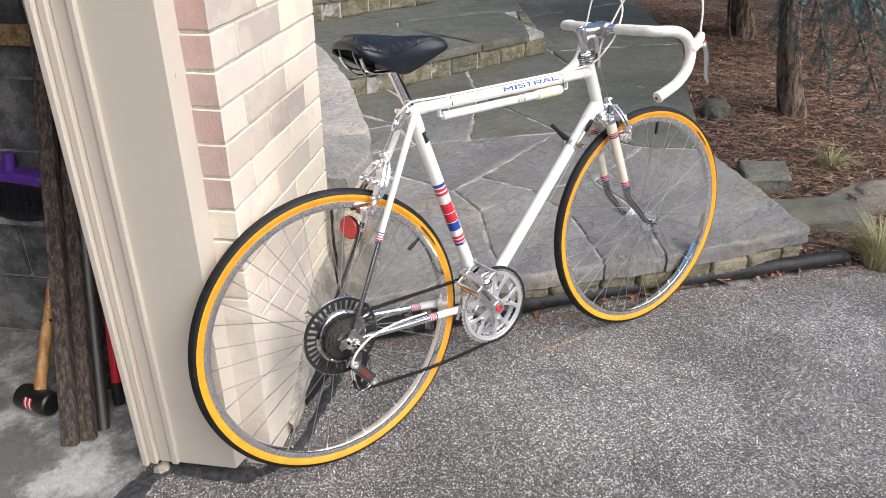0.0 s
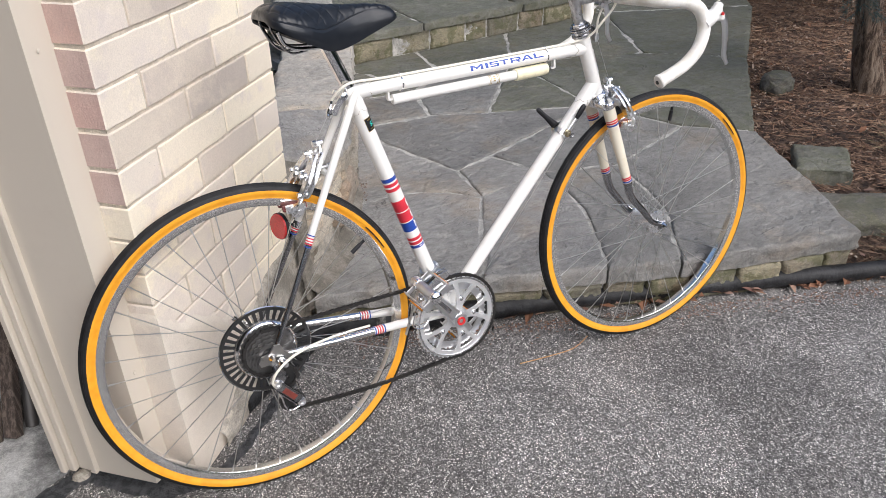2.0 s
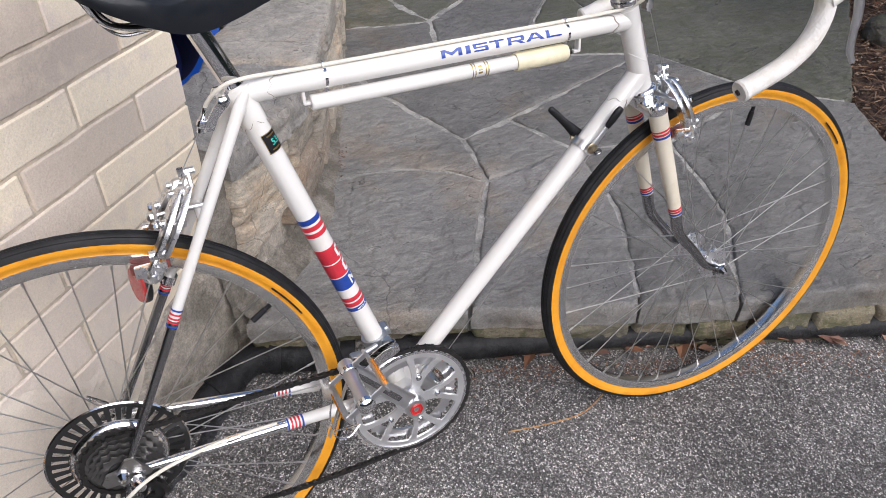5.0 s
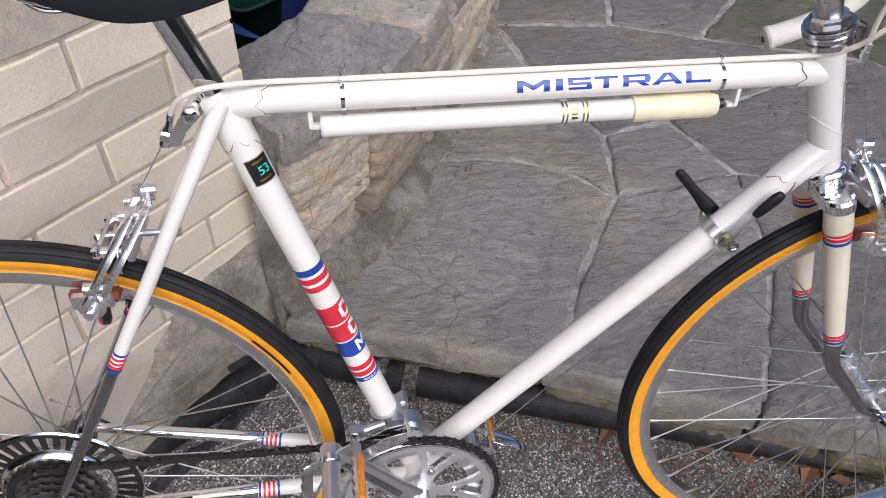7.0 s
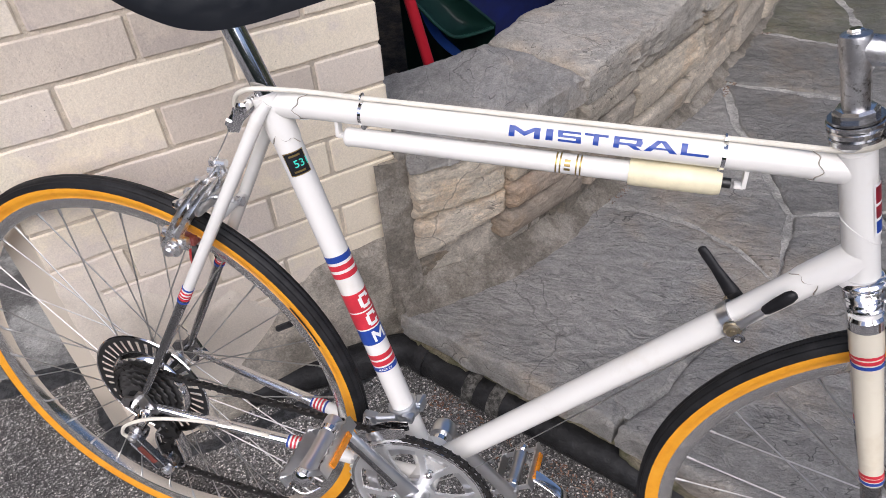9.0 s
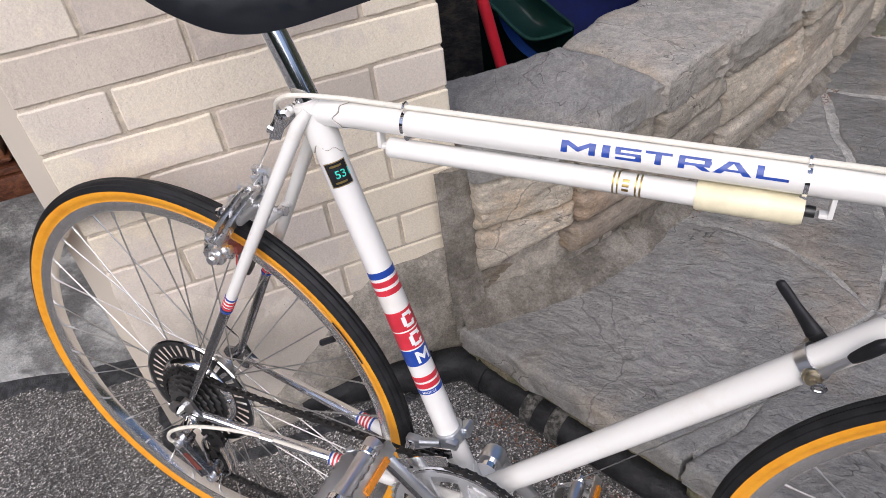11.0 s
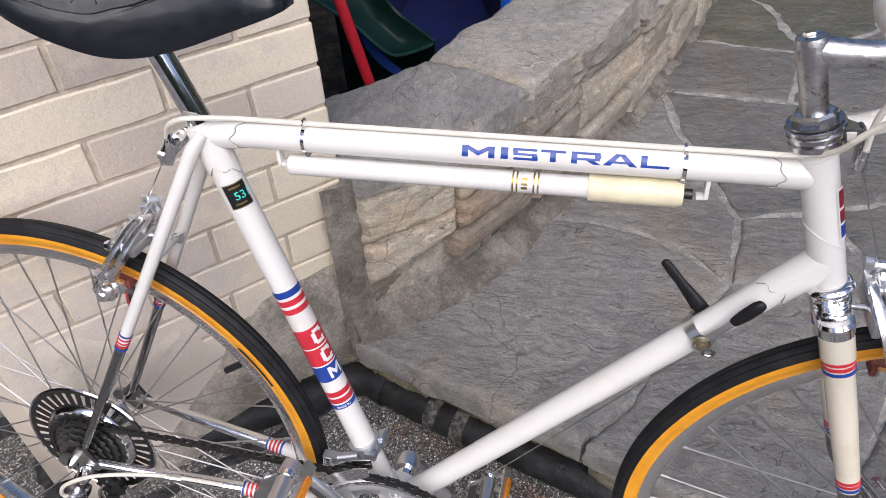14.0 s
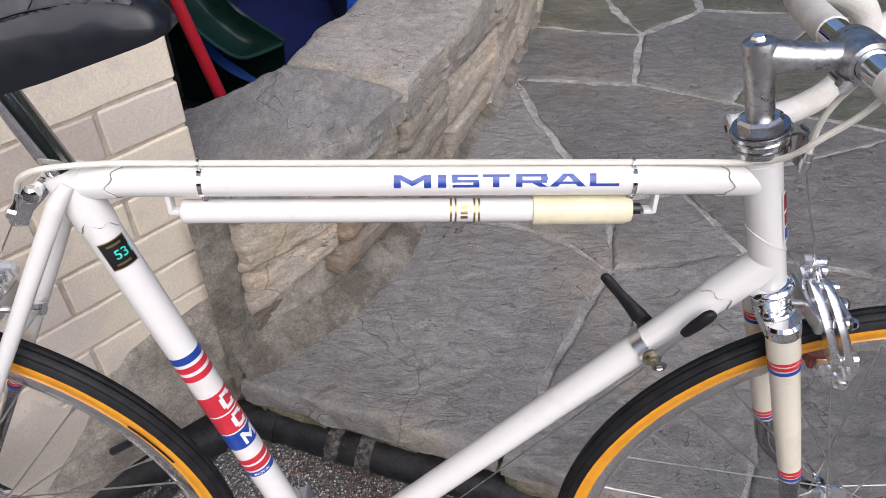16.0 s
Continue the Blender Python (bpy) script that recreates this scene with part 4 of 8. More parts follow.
def pier():
    bm = bmesh.new()
    box(bm, (PIER_U - 0.006, PIER_V, PIER_TOP), wall_pose(PIER_U / 2, PIER_V / 2 + 0.0036, PIER_TOP / 2))
    base = thing("brick_pier", bm, MORTAR, "cream-painted brick pier beside the garage opening", "brick wall", "structure")
    gap = 0.0064
    h = COURSE - gap
    full, half = 0.236 - gap, 0.118 - gap
    cream_long = [brick_mesh("brick", full, 0.095, h, s, [CREAM_BRICK]) for s in range(5)]
    cream_half = [brick_mesh("brick", half, 0.095, h, s + 9, [CREAM_BRICK]) for s in range(3)]
    end_long = [brick_mesh("brick", full, 0.095, h, s + 20, [CREAM_BRICK, PINK_BRICK], True) for s in range(3)]
    end_half = [brick_mesh("brick", half, 0.095, h, s + 30, [CREAM_BRICK, PINK_BRICK], True) for s in range(3)]
    tail = [brick_mesh("brick", 0.584 - 0.472, 0.095, h, s + 40, [CREAM_BRICK]) for s in range(3)]
    tail_long = [brick_mesh("brick", 0.584 - 0.354, 0.095, h, s + 50, [CREAM_BRICK]) for s in range(3)]
    rnd = random.Random(4)
    worn = {}

    def worn_of(me):
        """The same brick with its paint worn thin."""
        if me.name not in worn:
            worn[me.name] = me.copy()
            worn[me.name].materials[0] = GREIGE_BRICK
        return worn[me.name]

    z0 = 0.688 - 9 * COURSE
    k = 0
    while z0 + k * COURSE < PIER_TOP - COURSE:
        z = z0 + k * COURSE + gap / 2
        pink = z > 0.63
        odd = (k - 9) % 2 == 0
        # one course breaks at 0.118 and 0.354, the next at 0.236 and 0.472
        if odd:
            row = [(0.0, (end_half if pink else cream_half)[k % 3]), (0.118, cream_long[k % 5]), (0.354, tail_long[k % 3])]
        else:
            row = [(0.0, (end_long if pink else cream_long)[k % 3]), (0.236, cream_long[(k + 2) % 5]), (0.472, tail[k % 3])]
        for u, me in row:
            greige = rnd.random() < (0.62 if u < 0.13 and z > 0.74 else 0.10 if z > 0.3 else 0.0)
            piece("brick", worn_of(me) if greige else me, base, wall_pose(u, 0.0, z))
        k += 1
    return base


pier()


def parging():
    """Rough cement skin over the foot of the pier, higher towards the planter."""
    bm = bmesh.new()
    nu, nz = 26, 12
    g = []
    for i in range(nu + 1):
        u = 0.10 + 0.485 * i / nu
        top = 0.05 + 0.26 * min(1, max(0, (u - 0.10) / 0.30)) ** 1.1 + 0.02 * noise.noise((u * 14, 2, 0))
        col = []
        for j in range(nz + 1):
            t = j / nz
            v = -0.012 - 0.010 * math.sin(math.pi * min(1, t * 1.0)) + 0.006 * noise.noise((u * 22, t * 6, 5))
            if j == nz:
                v = 0.006
            col.append(bm.verts.new(WALL @ Vector((u, v, top * t - 0.005))))
        g.append(col)
    for i in range(nu):
        for j in range(nz):
            bm.faces.new((g[i][j], g[i + 1][j], g[i + 1][j + 1], g[i][j + 1]))
    thing("cement_parging", bm, PARGE, "rough grey cement skim on the pier's foot", "cement", "structure", "", 70)


parging()


def whitewash():
    """A thick smooth coat of cream paint over the lowest courses, ragged at its upper edge."""
    bm = bmesh.new()
    nu, nz = 70, 36
    g = []
    for i in range(nu + 1):
        u = 0.406 * (i - 10) / 60
        back = 0.0062 * max(0, 10 - i)
        u = max(u, 0.0)
        top = 0.335 + 0.13 * math.exp(-u / 0.07) + 0.05 * noise.noise((u * 6 - back * 6, 1, 0)) + 0.025 * noise.noise((u * 22 - back * 20, 4, 0)) - 0.22 * max(0, (u - 0.24) / 0.17)
        col = []
        for j in range(nz + 1):
            z = top * j / nz - 0.004
            course = ((z - 0.688 + 9 * COURSE) / COURSE) % 1.0
            dent = 0.0008 * math.exp(-((min(course, 1 - course)) / 0.05) ** 2) * min(1.0, z / 0.15)
            out = 0.0046 - dent + 0.0016 * noise.noise((u * 18, z * 18, 7)) + 0.0008 * noise.noise((u * 60, z * 60, 7))
            fade = max(0.0, min(1.0, (top - z) / 0.03, (0.408 - u) / 0.03))
            out = out * fade - 0.003 * (1 - fade)
            if i > 10:
                at = (u, -out, z)
            elif i == 10:
                at = (-out * 0.7, -out * 0.7, z)
            else:
                at = (-out, back, z)
            col.append(bm.verts.new(WALL @ Vector(at)))
        g.append(col)
    for i in range(nu):
        for j in range(nz):
            bm.faces.new((g[i][j], g[i + 1][j], g[i + 1][j + 1], g[i][j + 1]))
    thing("whitewash", bm, WHITE_COAT, "thick cream paint over the pier's lowest courses", "paint coat", "structure", "", 70)


whitewash()


def jamb():
    """Aluminium-clad garage door jamb with stop mouldings."""
    base = root("door_1", wall_pose(0, 0.06, 0.02), "tan aluminium-clad garage door jamb", "door jamb", "", "structure")
    bm = bmesh.new()
    outline = [(0.0, 0.0), (-0.048, 0.012), (-0.050, 0.165), (-0.050, 0.20), (0.012, 0.20), (0.012, 0.0)]
    prism(bm, outline, 2.4)
    part("casing", bm, CLADDING, base)
    for v0, v1, u in ((0.155, 0.172, -0.060), (0.172, 0.206, -0.054), (0.206, 0.224, -0.066), (0.224, 0.240, -0.076)):
        bm = bmesh.new()
        box(bm, (0.05 - u - 0.02, v1 - v0 - 0.001, 2.4), Matrix.Translation(((0.03 + u) / 2, (v0 + v1) / 2, 1.2)), 0.002, 1)
        part("stop_moulding", bm, CLADDING, base)
    for z in (0.30, 0.95, 1.6):
        bm = bmesh.new()
        lathe(bm, [(0.0, 0.002), (0.0035, 0.0012), (0.004, 0)], (-0.026, 0.0055, z), (0.24, -0.97, 0), 10)
        part("nail_head", bm, CLADDING, base)
    bm = bmesh.new()
    lathe(bm, [(0, 0.018), (0.012, 0.016), (0.018, 0.008), (0.02, 0)], (-0.060, 0.20, -0.018), (-0.6, -0.6, 0.5), 9)
    for v in bm.verts:
        v.co += Vector((noise.noise(v.co * 60), noise.noise(v.co * 60 + Vector((5, 0, 0))), noise.noise(v.co * 60 + Vector((0, 5, 0))))) * 0.006
    part("filler_lump", bm, PARGE, base, "grey lump of filler at the jamb's foot")
    return base


jamb()


def tar_strip():
    """A ragged black seam of sealant where the drive meets the garage slab."""
    bm = bmesh.new()
    line = curve([(-4.0, 0.27, 0), (-1.5, 0.325, 0), (-0.45, 0.365, 0), (-0.25, 0.31, 0), (-0.12, 0.285, 0), (-0.05, 0.245, 0), (-0.05, 0.10, 0), (-0.03, 0.01, 0), (0.06, -0.045, 0), (0.20, -0.055, 0), (0.36, -0.06, 0), (0.47, -0.05, 0)], 24)
    last = None
    for k, p in enumerate(line):
        q = line[min(k + 1, len(line) - 1)] - line[max(k - 1, 0)]
        side = Vector((-q.y, q.x, 0)).normalized()
        w = 0.026 + 0.016 * noise.noise((p.x * 9, p.y * 9, 1)) + 0.010 * noise.noise((p.x * 40, p.y * 40, 1))
        w *= 0.55 if p.y < 0.03 else 1.0
        shift = side * 0.012 * noise.noise((p.x * 14, p.y * 14, 8))
        row = [bm.verts.new(WALL @ (p + shift + side * w * t + Vector((0, 0, z)))) for t, z in ((-1, 0.0005), (-0.5, 0.004), (0.5, 0.004), (1, 0.0005))]
        if last:
            for a in range(3):
                bm.faces.new((last[a], last[a + 1], row[a + 1], row[a]))
        last = row
    thing("sealant_seam", bm, TAR, "ragged black sealant seam along the garage slab", "sealant", "structure")


tar_strip()


def garage():
    bm = bmesh.new()
    prism(bm, [(-4.2, 0.30), (-3.0, 0.34), (-1.5, 0.36), (-0.45, 0.40), (-0.25, 0.345), (-0.12, 0.32), (-0.06, 0.30), (0.395, 0.27), (0.395, 6.0), (-4.2, 6.0)], 0.022, WALL)
    thing("garage_floor", bm, SLAB, "stained grey concrete garage floor", "floor", "structure")
    bm = bmesh.new()
    box(bm, (0.16, 5.72, 2.75), wall_pose(0.49, 3.13, 1.375))
    base = thing("wall_garage_side", bm, JOINT, "dark-painted concrete block garage wall", "block wall", "structure")
    me = []
    for s in range(3):
        b = bmesh.new()
        box(b, (0.016, 0.386, 0.188), Matrix.Translation((0, 0.193, 0.094)), 0.004, 2)
        for v in b.verts:
            v.co.x += 0.002 * noise.noise(v.co * 20 + Vector((s, 0, 0)))
        me.append(mesh_of("block", b, [BLOCK]))
    for k in range(13):
        for i in range(9):
            v = 0.28 + i * 0.398 - (0.2 if k % 2 else 0)
            if v < 0.265:
                continue
            piece("block", me[(i + k) % 3], base, wall_pose(0.405, v, 0.03 + k * 0.2))
    bm = bmesh.new()
    box(bm, (0.02, 0.10, 0.052), wall_pose(0.394, 0.705, 0.935), 0.004, 2)
    part("patch_brick", bm, plain("ochre_brick", (0.30, 0.20, 0.09), 0.8, 0, 0.4, 30, 0.003), base, "ochre patch in the block wall")
    for nm, size, p in (("wall_garage_back", (4.8, 0.2, 2.75), (-1.8, 6.1, 1.375)), ("wall_garage_left", (0.2, 6.0, 2.75), (-4.3, 3.1, 1.375)), ("wall_front_left", (2.0, 0.26, 2.75), (-5.2, 0.13, 1.375)), ("wall_lintel", (4.3, 0.26, 0.35), (-2.1, 0.13, 2.575))):
        b = bmesh.new()
        box(b, size, wall_pose(*p))
        thing(nm, b, BLOCK if "garage" in nm else MORTAR, "plain wall of the garage", "wall", "structure")
    # upper storey out of view, added to block light from the sky
    for nm, size, p in (("wall_upper_front", (6.8, 0.26, 3.0), (-2.82, 0.13, 4.25)), ("wall_upper_side", (0.26, 6.0, 3.0), (0.45, 3.26, 4.25))):
        b = bmesh.new()
        box(b, size, wall_pose(*p))
        thing(nm, b, MORTAR, "unseen cream upper wall, added to block sky light", "wall", "structure")
    b = bmesh.new()
    box(b, (6.9, 6.4, 0.15), wall_pose(-2.75, 3.1, 2.83))
    thing("ceiling", b, BLOCK, "plain dark garage ceiling", "ceiling", "structure")


garage()


def added_tree_belt():
    """A plain dark belt of trees and hedges far off all round, added to darken reflections."""
    bm = bmesh.new()
    n = 96
    rows = [[bm.verts.new((24 * math.cos(a), 24 * math.sin(a), z * (1 + 0.25 * noise.noise((6 * math.cos(a), 6 * math.sin(a), 0))))) for a in (math.tau * k / n for k in range(n))] for z in (0.0, 4.4, 8.0)]
    for a, b in zip(rows, rows[1:]):
        for k in range(n):
            bm.faces.new((a[k], a[(k + 1) % n], b[(k + 1) % n], b[k]))
    thing("backdrop", bm, BACKDROP_TREES, "unseen belt of dark trees, added to darken reflections", "trees", "structure")


added_tree_belt()

# ---- the bicycle: x ahead, y to its left, z up from the rear axle ----
TYRE_R = 0.3425
BIKE_TURN = Matrix.Rotation(radians(-0.20), 4, "Z") @ Matrix.Rotation(radians(-7.9), 4, "X") @ Matrix.Rotation(radians(0.17), 4, "Y")
BIKE_POSE = Matrix.Translation((0.6363, 1.3018, 0.3413)) @ BIKE_TURN @ Matrix.Translation((0, 0, -TYRE_R))
bike = root("road_bicycle", BIKE_POSE, "white vintage road bicycle with amber-walled tyres, leaning beside the landing", "bicycle")

REAR, FRONT = Vector((0, 0, 0)), Vector((1.057, 0, 0.002))
BB = Vector((0.431, 0, -0.063))
SEAT_TOP = Vector((0.2605, 0, 0.483))
HEAD_TOP, HEAD_LOW = Vector((0.8355, 0, 0.502)), Vector((0.8765, 0, 0.3685))
STEER_AXIS = (HEAD_TOP - HEAD_LOW).normalized()
STEER = Matrix.Translation(HEAD_LOW) @ Matrix.Rotation(radians(-3.5), 4, STEER_AXIS) @ Matrix.Translation(-HEAD_LOW)
LIFT = Matrix.Translation((0, 0, TYRE_R))


def bp(name, bm, material, parent=None, label="", steer=False, angle=35):
    """A part of the bicycle, drawn from the rear axle; steer turns it with the fork."""
    bm.transform(LIFT @ STEER if steer else LIFT)
    return part(name, bm, material, parent or bike, label, angle)


def mixed(a, b, t):
    return a + (b - a) * t


# -- frame tubes and lugs --
SEAT_DIR = (SEAT_TOP - BB).normalized()
TT_REAR, TT_FRONT = Vector((0.262, 0, 0.4745)), Vector((0.8435, 0, 0.4765))
DT_FRONT = Vector((0.8695, 0, 0.3915))
DT_LOW = BB + Vector((-0.001, 0, 0.002))

frame_parts = {
    "top_tube": (TT_REAR, TT_FRONT, 0.0130),
    "seat_tube": (BB, SEAT_TOP, 0.0158),
    "down_tube": (DT_LOW, DT_FRONT, 0.0155),
    "head_tube": (HEAD_LOW, HEAD_TOP, 0.0162),
}
for name, (a, b, r) in frame_parts.items():
    bp(name, rod(bmesh.new(), a, b, r, 24), FRAME_PAINT)


def lug(a, b, r, length, start=0.0):
    """A sleeve round a tube with a scalloped edge."""
    bm = bmesh.new()
    x, y, z = basis(b - a)
    seg, rings = 28, []
    for lev in (0, 1, 2):
        ring = []
        for k in range(seg):
            t = math.tau * k / seg
            cut = length * (0.86 + 0.09 * math.cos(2 * t) + 0.05 * math.cos(6 * t)) if lev else 0.0
            ring.append(bm.verts.new(a + z * (start + cut) + (r if lev < 2 else r - 0.0016) * (math.cos(t) * x + math.sin(t) * y)))
        rings.append(ring)
    for p, q in zip(rings, rings[1:]):
        for k in range(seg):
            bm.faces.new((p[k], p[(k + 1) % seg], q[(k + 1) % seg], q[k]))
    return bm


bp("lug", lug(TT_FRONT, TT_REAR, 0.0146, 0.040), FRAME_PAINT)
bp("lug", lug(DT_FRONT, BB, 0.0170, 0.062), FRAME_PAINT)
bp("lug", lug(TT_REAR, TT_FRONT, 0.0146, 0.046), FRAME_PAINT)
bp("lug", lug(SEAT_TOP, BB, 0.0172, 0.058), FRAME_PAINT)
bp("lug", lug(BB, DT_FRONT, 0.0170, 0.062), FRAME_PAINT)
bp("lug", lug(BB, SEAT_TOP, 0.0174, 0.058), FRAME_PAINT)


def lug_line(a, b, r, length):
    """The dark seam along a lug's scalloped edge."""
    x, y, z = basis(b - a)
    pts = [a + z * length * (0.86 + 0.09 * math.cos(2 * t) + 0.05 * math.cos(6 * t)) + (r - 0.0012) * (math.cos(t) * x + math.sin(t) * y) for t in (math.tau * k / 48 for k in range(48))]
    return tube(bmesh.new(), pts, 0.00032, 5, True, True)


for a, b, r, l in ((TT_FRONT, TT_REAR, 0.0146, 0.0405), (DT_FRONT, BB, 0.0170, 0.0625), (TT_REAR, TT_FRONT, 0.0146, 0.0465), (SEAT_TOP, BB, 0.0172, 0.0585)):
    bp("lug_seam", lug_line(a, b, r, l), plain("seam_dirt", (0.30, 0.25, 0.19), 0.7), None, "dirty seam at the lug")
for c, r, k in ((HEAD_LOW + STEER_AXIS * 0.052, 0.0163, -0.016), (HEAD_TOP - STEER_AXIS * 0.006, 0.0163, 0.002)):
    x, y, z = basis(STEER_AXIS)
    ring = [c + z * k * math.cos(t) + r * (math.cos(t) * x + math.sin(t) * y) for t in (math.tau * j / 40 for j in range(40))]
    bp("lug_seam", tube(bmesh.new(), ring, 0.0006, 5, True, True), FRAME_PAINT)
bp("bottom_bracket", lathe(bmesh.new(), [(0, -0.036), (0.0205, -0.036), (0.0205, 0.036), (0, 0.036)], BB, (0, 1, 0), 24), FRAME_PAINT)

for s in (-1, 1):
    # seat stays: cream above, bare chrome near the axle
    top, low = Vector((0.2585, 0.0215 * s, 0.466)), Vector((0.012, 0.060 * s, 0.012))
    mid = mixed(top, low, 0.565)
    bp("seat_stay", tube(bmesh.new(), [top + Vector((0.010, -0.006 * s, 0.014)), top, mixed(top, mid, 0.5), mid], [0.0058, 0.0078, 0.0076, 0.0072], 14), FRAME_PAINT)
    bp("seat_stay_end", tube(bmesh.new(), [mid, mixed(mid, low, 0.6), low], [0.0071, 0.0062, 0.0052], 14), DARK_CHROME, None, "bare chrome lower seat stay")
    for k in range(5):
        c = mixed(top, low, 0.535 + 0.0115 * k)
        d = (low - top).normalized()
        bp("stripe", rod(bmesh.new(), c - d * 0.0011, c + d * 0.0011, 0.0080, 14), BLUE if k in (0, 4) else RED)
    # chain stays
    front, back = BB + Vector((-0.012, 0.022 * s, 0.004)), Vector((0.016, 0.062 * s, -0.003))
    mid = mixed(back, front, 0.53)
    bp("chain_stay", tube(bmesh.new(), [front, mid], [0.0112, 0.0090], 14), FRAME_PAINT)
    bp("chain_stay_end", tube(bmesh.new(), [mid, back], [0.0089, 0.0062], 14), CHROME, None, "bare chrome rear chain stay")
    for k in range(5):
        c = mixed(back, front, 0.535 + 0.014 * k)
        d = (front - back).normalized()
        bp("stripe", rod(bmesh.new(), c - d * 0.0014, c + d * 0.0014, 0.0096 + 0.0002 * k, 14), BLUE if k in (0, 4) else RED)
    # dropout
    bm = bmesh.new()
    prism(bm, [(0.040, -0.006), (0.028, 0.006), (0.020, 0.024), (0.008, 0.024), (-0.004, 0.010), (-0.020, 0.007), (-0.028, -0.004), (-0.024, -0.014), (-0.008, -0.014), (0.004, -0.028), (0.014, -0.028), (0.018, -0.012), (0.034, -0.012)], 0.005, Matrix.Translation((0, 0.0645 * s + 0.0025, 0)) @ Matrix.Rotation(radians(90), 4, "X"))
    bp("dropout", bm, metal("satin_steel", (0.45, 0.44, 0.43), 0.32, (0.25, 0.23, 0.2), 0.5, 90) if s < 0 else DARK_CHROME)
    # bridge between the stays carries the brake; a short one behind the bracket
bp("brake_bridge", rod(bmesh.new(), (0.1855, -0.030, 0.331), (0.1855, 0.030, 0.331), 0.0062, 12), FRAME_PAINT)
bp("chain_stay_bridge", rod(bmesh.new(), (0.376, -0.026, -0.054), (0.376, 0.026, -0.054), 0.006, 12), FRAME_PAINT)

# seat tube decals: bands, block letters and a frame badge
ST = lambda z: mixed(BB, SEAT_TOP, (z - BB.z) / (SEAT_TOP.z - BB.z))
for z0, z1, m in ((0.2895, 0.2815, BLUE), (0.2775, 0.2705, RED), (0.2665, 0.2595, RED), (0.236, 0.2105, RED), (0.2085, 0.185, RED), (0.183, 0.161, BLUE), (0.1445, 0.1375, RED), (0.1345, 0.1275, RED), (0.1250, 0.1185, BLUE)):
    bp("decal_band", rod(bmesh.new(), ST(z0), ST(z1), 0.01605, 28), m)


# wide block capitals, stroke by stroke: two corners make a bar, more a slanted stroke
GLYPHS = {
    "M": (((0, 0), (0.19, 1)), ((0.81, 0), (1, 1)), ((0.19, 1), (0.19, 0.62), (0.5, 0.16), (0.5, 0.58)), ((0.81, 1), (0.5, 0.58), (0.5, 0.16), (0.81, 0.62))),
    "I": (((0, 0), (1, 1)),),
    "S": (((0, 0.79), (0.96, 1)), ((0, 0.60), (0.22, 0.79)), ((0.02, 0.40), (0.98, 0.60)), ((0.78, 0.21), (1, 0.40)), ((0.04, 0), (1, 0.21))),
}
GLYPHS.update({
    "T": (((0, 0.78), (1, 1)), ((0.38, 0), (0.62, 0.78))),
    "R": (((0, 0), (0.2, 1)), ((0.2, 0.79), (0.97, 1)), ((0.78, 0.52), (1, 0.79)), ((0.2, 0.32), (0.97, 0.52)), ((0.5, 0.32), (0.74, 0), (1, 0), (0.78, 0.32))),
    "A": (((0, 0), (0.22, 0), (0.5, 0.84), (0.5, 1), (0.37, 1)), ((1, 0), (0.63, 1), (0.5, 1), (0.5, 0.84), (0.78, 0)), ((0.293, 0.22), (0.707, 0.22), (0.647, 0.40), (0.353, 0.40))),
})
GLYPHS.update({
    "L": (((0, 0), (0.22, 1)), ((0.22, 0), (1, 0.22))),
    "C": (((0.16, 0.78), (0.92, 1)), ((0.0, 0.12), (0.30, 0.78)), ((0.16, 0), (0.92, 0.12)), ((0.30, 0.12), (0.92, 0.22)), ((0.70, 0.66), (1.0, 0.78)), ((0.70, 0.22), (1.0, 0.34))),
})


def letters(body, bold):
    """Flat letters of unit size as a bmesh, cut into rows so that they bend."""
    if body in GLYPHS:
        bm = bmesh.new()
        for quad in GLYPHS[body]:
            if len(quad) == 2:
                (x0, y0), (x1, y1) = quad
                quad = ((x0, y0), (x1, y0), (x1, y1), (x0, y1))
            bm.faces.new([bm.verts.new((x, y, 0)) for x, y in quad])
        for j in range(1, 6):
            bmesh.ops.bisect_plane(bm, geom=bm.verts[:] + bm.edges[:] + bm.faces[:], plane_co=(0, j / 6, 0), plane_no=(0, 1, 0))
        for j in range(1, 4):
            bmesh.ops.bisect_plane(bm, geom=bm.verts[:] + bm.edges[:] + bm.faces[:], plane_co=(j / 4, 0, 0), plane_no=(1, 0, 0))
        return bm
    cu = bpy.data.curves.new("letters", "FONT")
    cu.body, cu.size, cu.offset, cu.resolution_u = body, 1.0, bold, 6
    ob = bpy.data.objects.new("letters", cu)
    scene.collection.objects.link(ob)
    me = bpy.data.meshes.new_from_object(ob.evaluated_get(bpy.context.evaluated_depsgraph_get()))
    bpy.data.objects.remove(ob)
    bm = bmesh.new()
    bm.from_mesh(me)
    bpy.data.meshes.remove(me)
    lo = Vector((min(v.co.x for v in bm.verts), min(v.co.y for v in bm.verts), 0))
    hi = Vector((max(v.co.x for v in bm.verts), max(v.co.y for v in bm.verts), 0))
    for j in range(1, 6):
        bmesh.ops.bisect_plane(bm, geom=bm.verts[:] + bm.edges[:] + bm.faces[:], plane_co=(0, lo.y + (hi.y - lo.y) * j / 6, 0), plane_no=(0, 1, 0))
    for v in bm.verts:
        v.co = Vector(((v.co.x - lo.x) / (hi.x - lo.x), (v.co.y - lo.y) / (hi.y - lo.y), 0))
    return bm


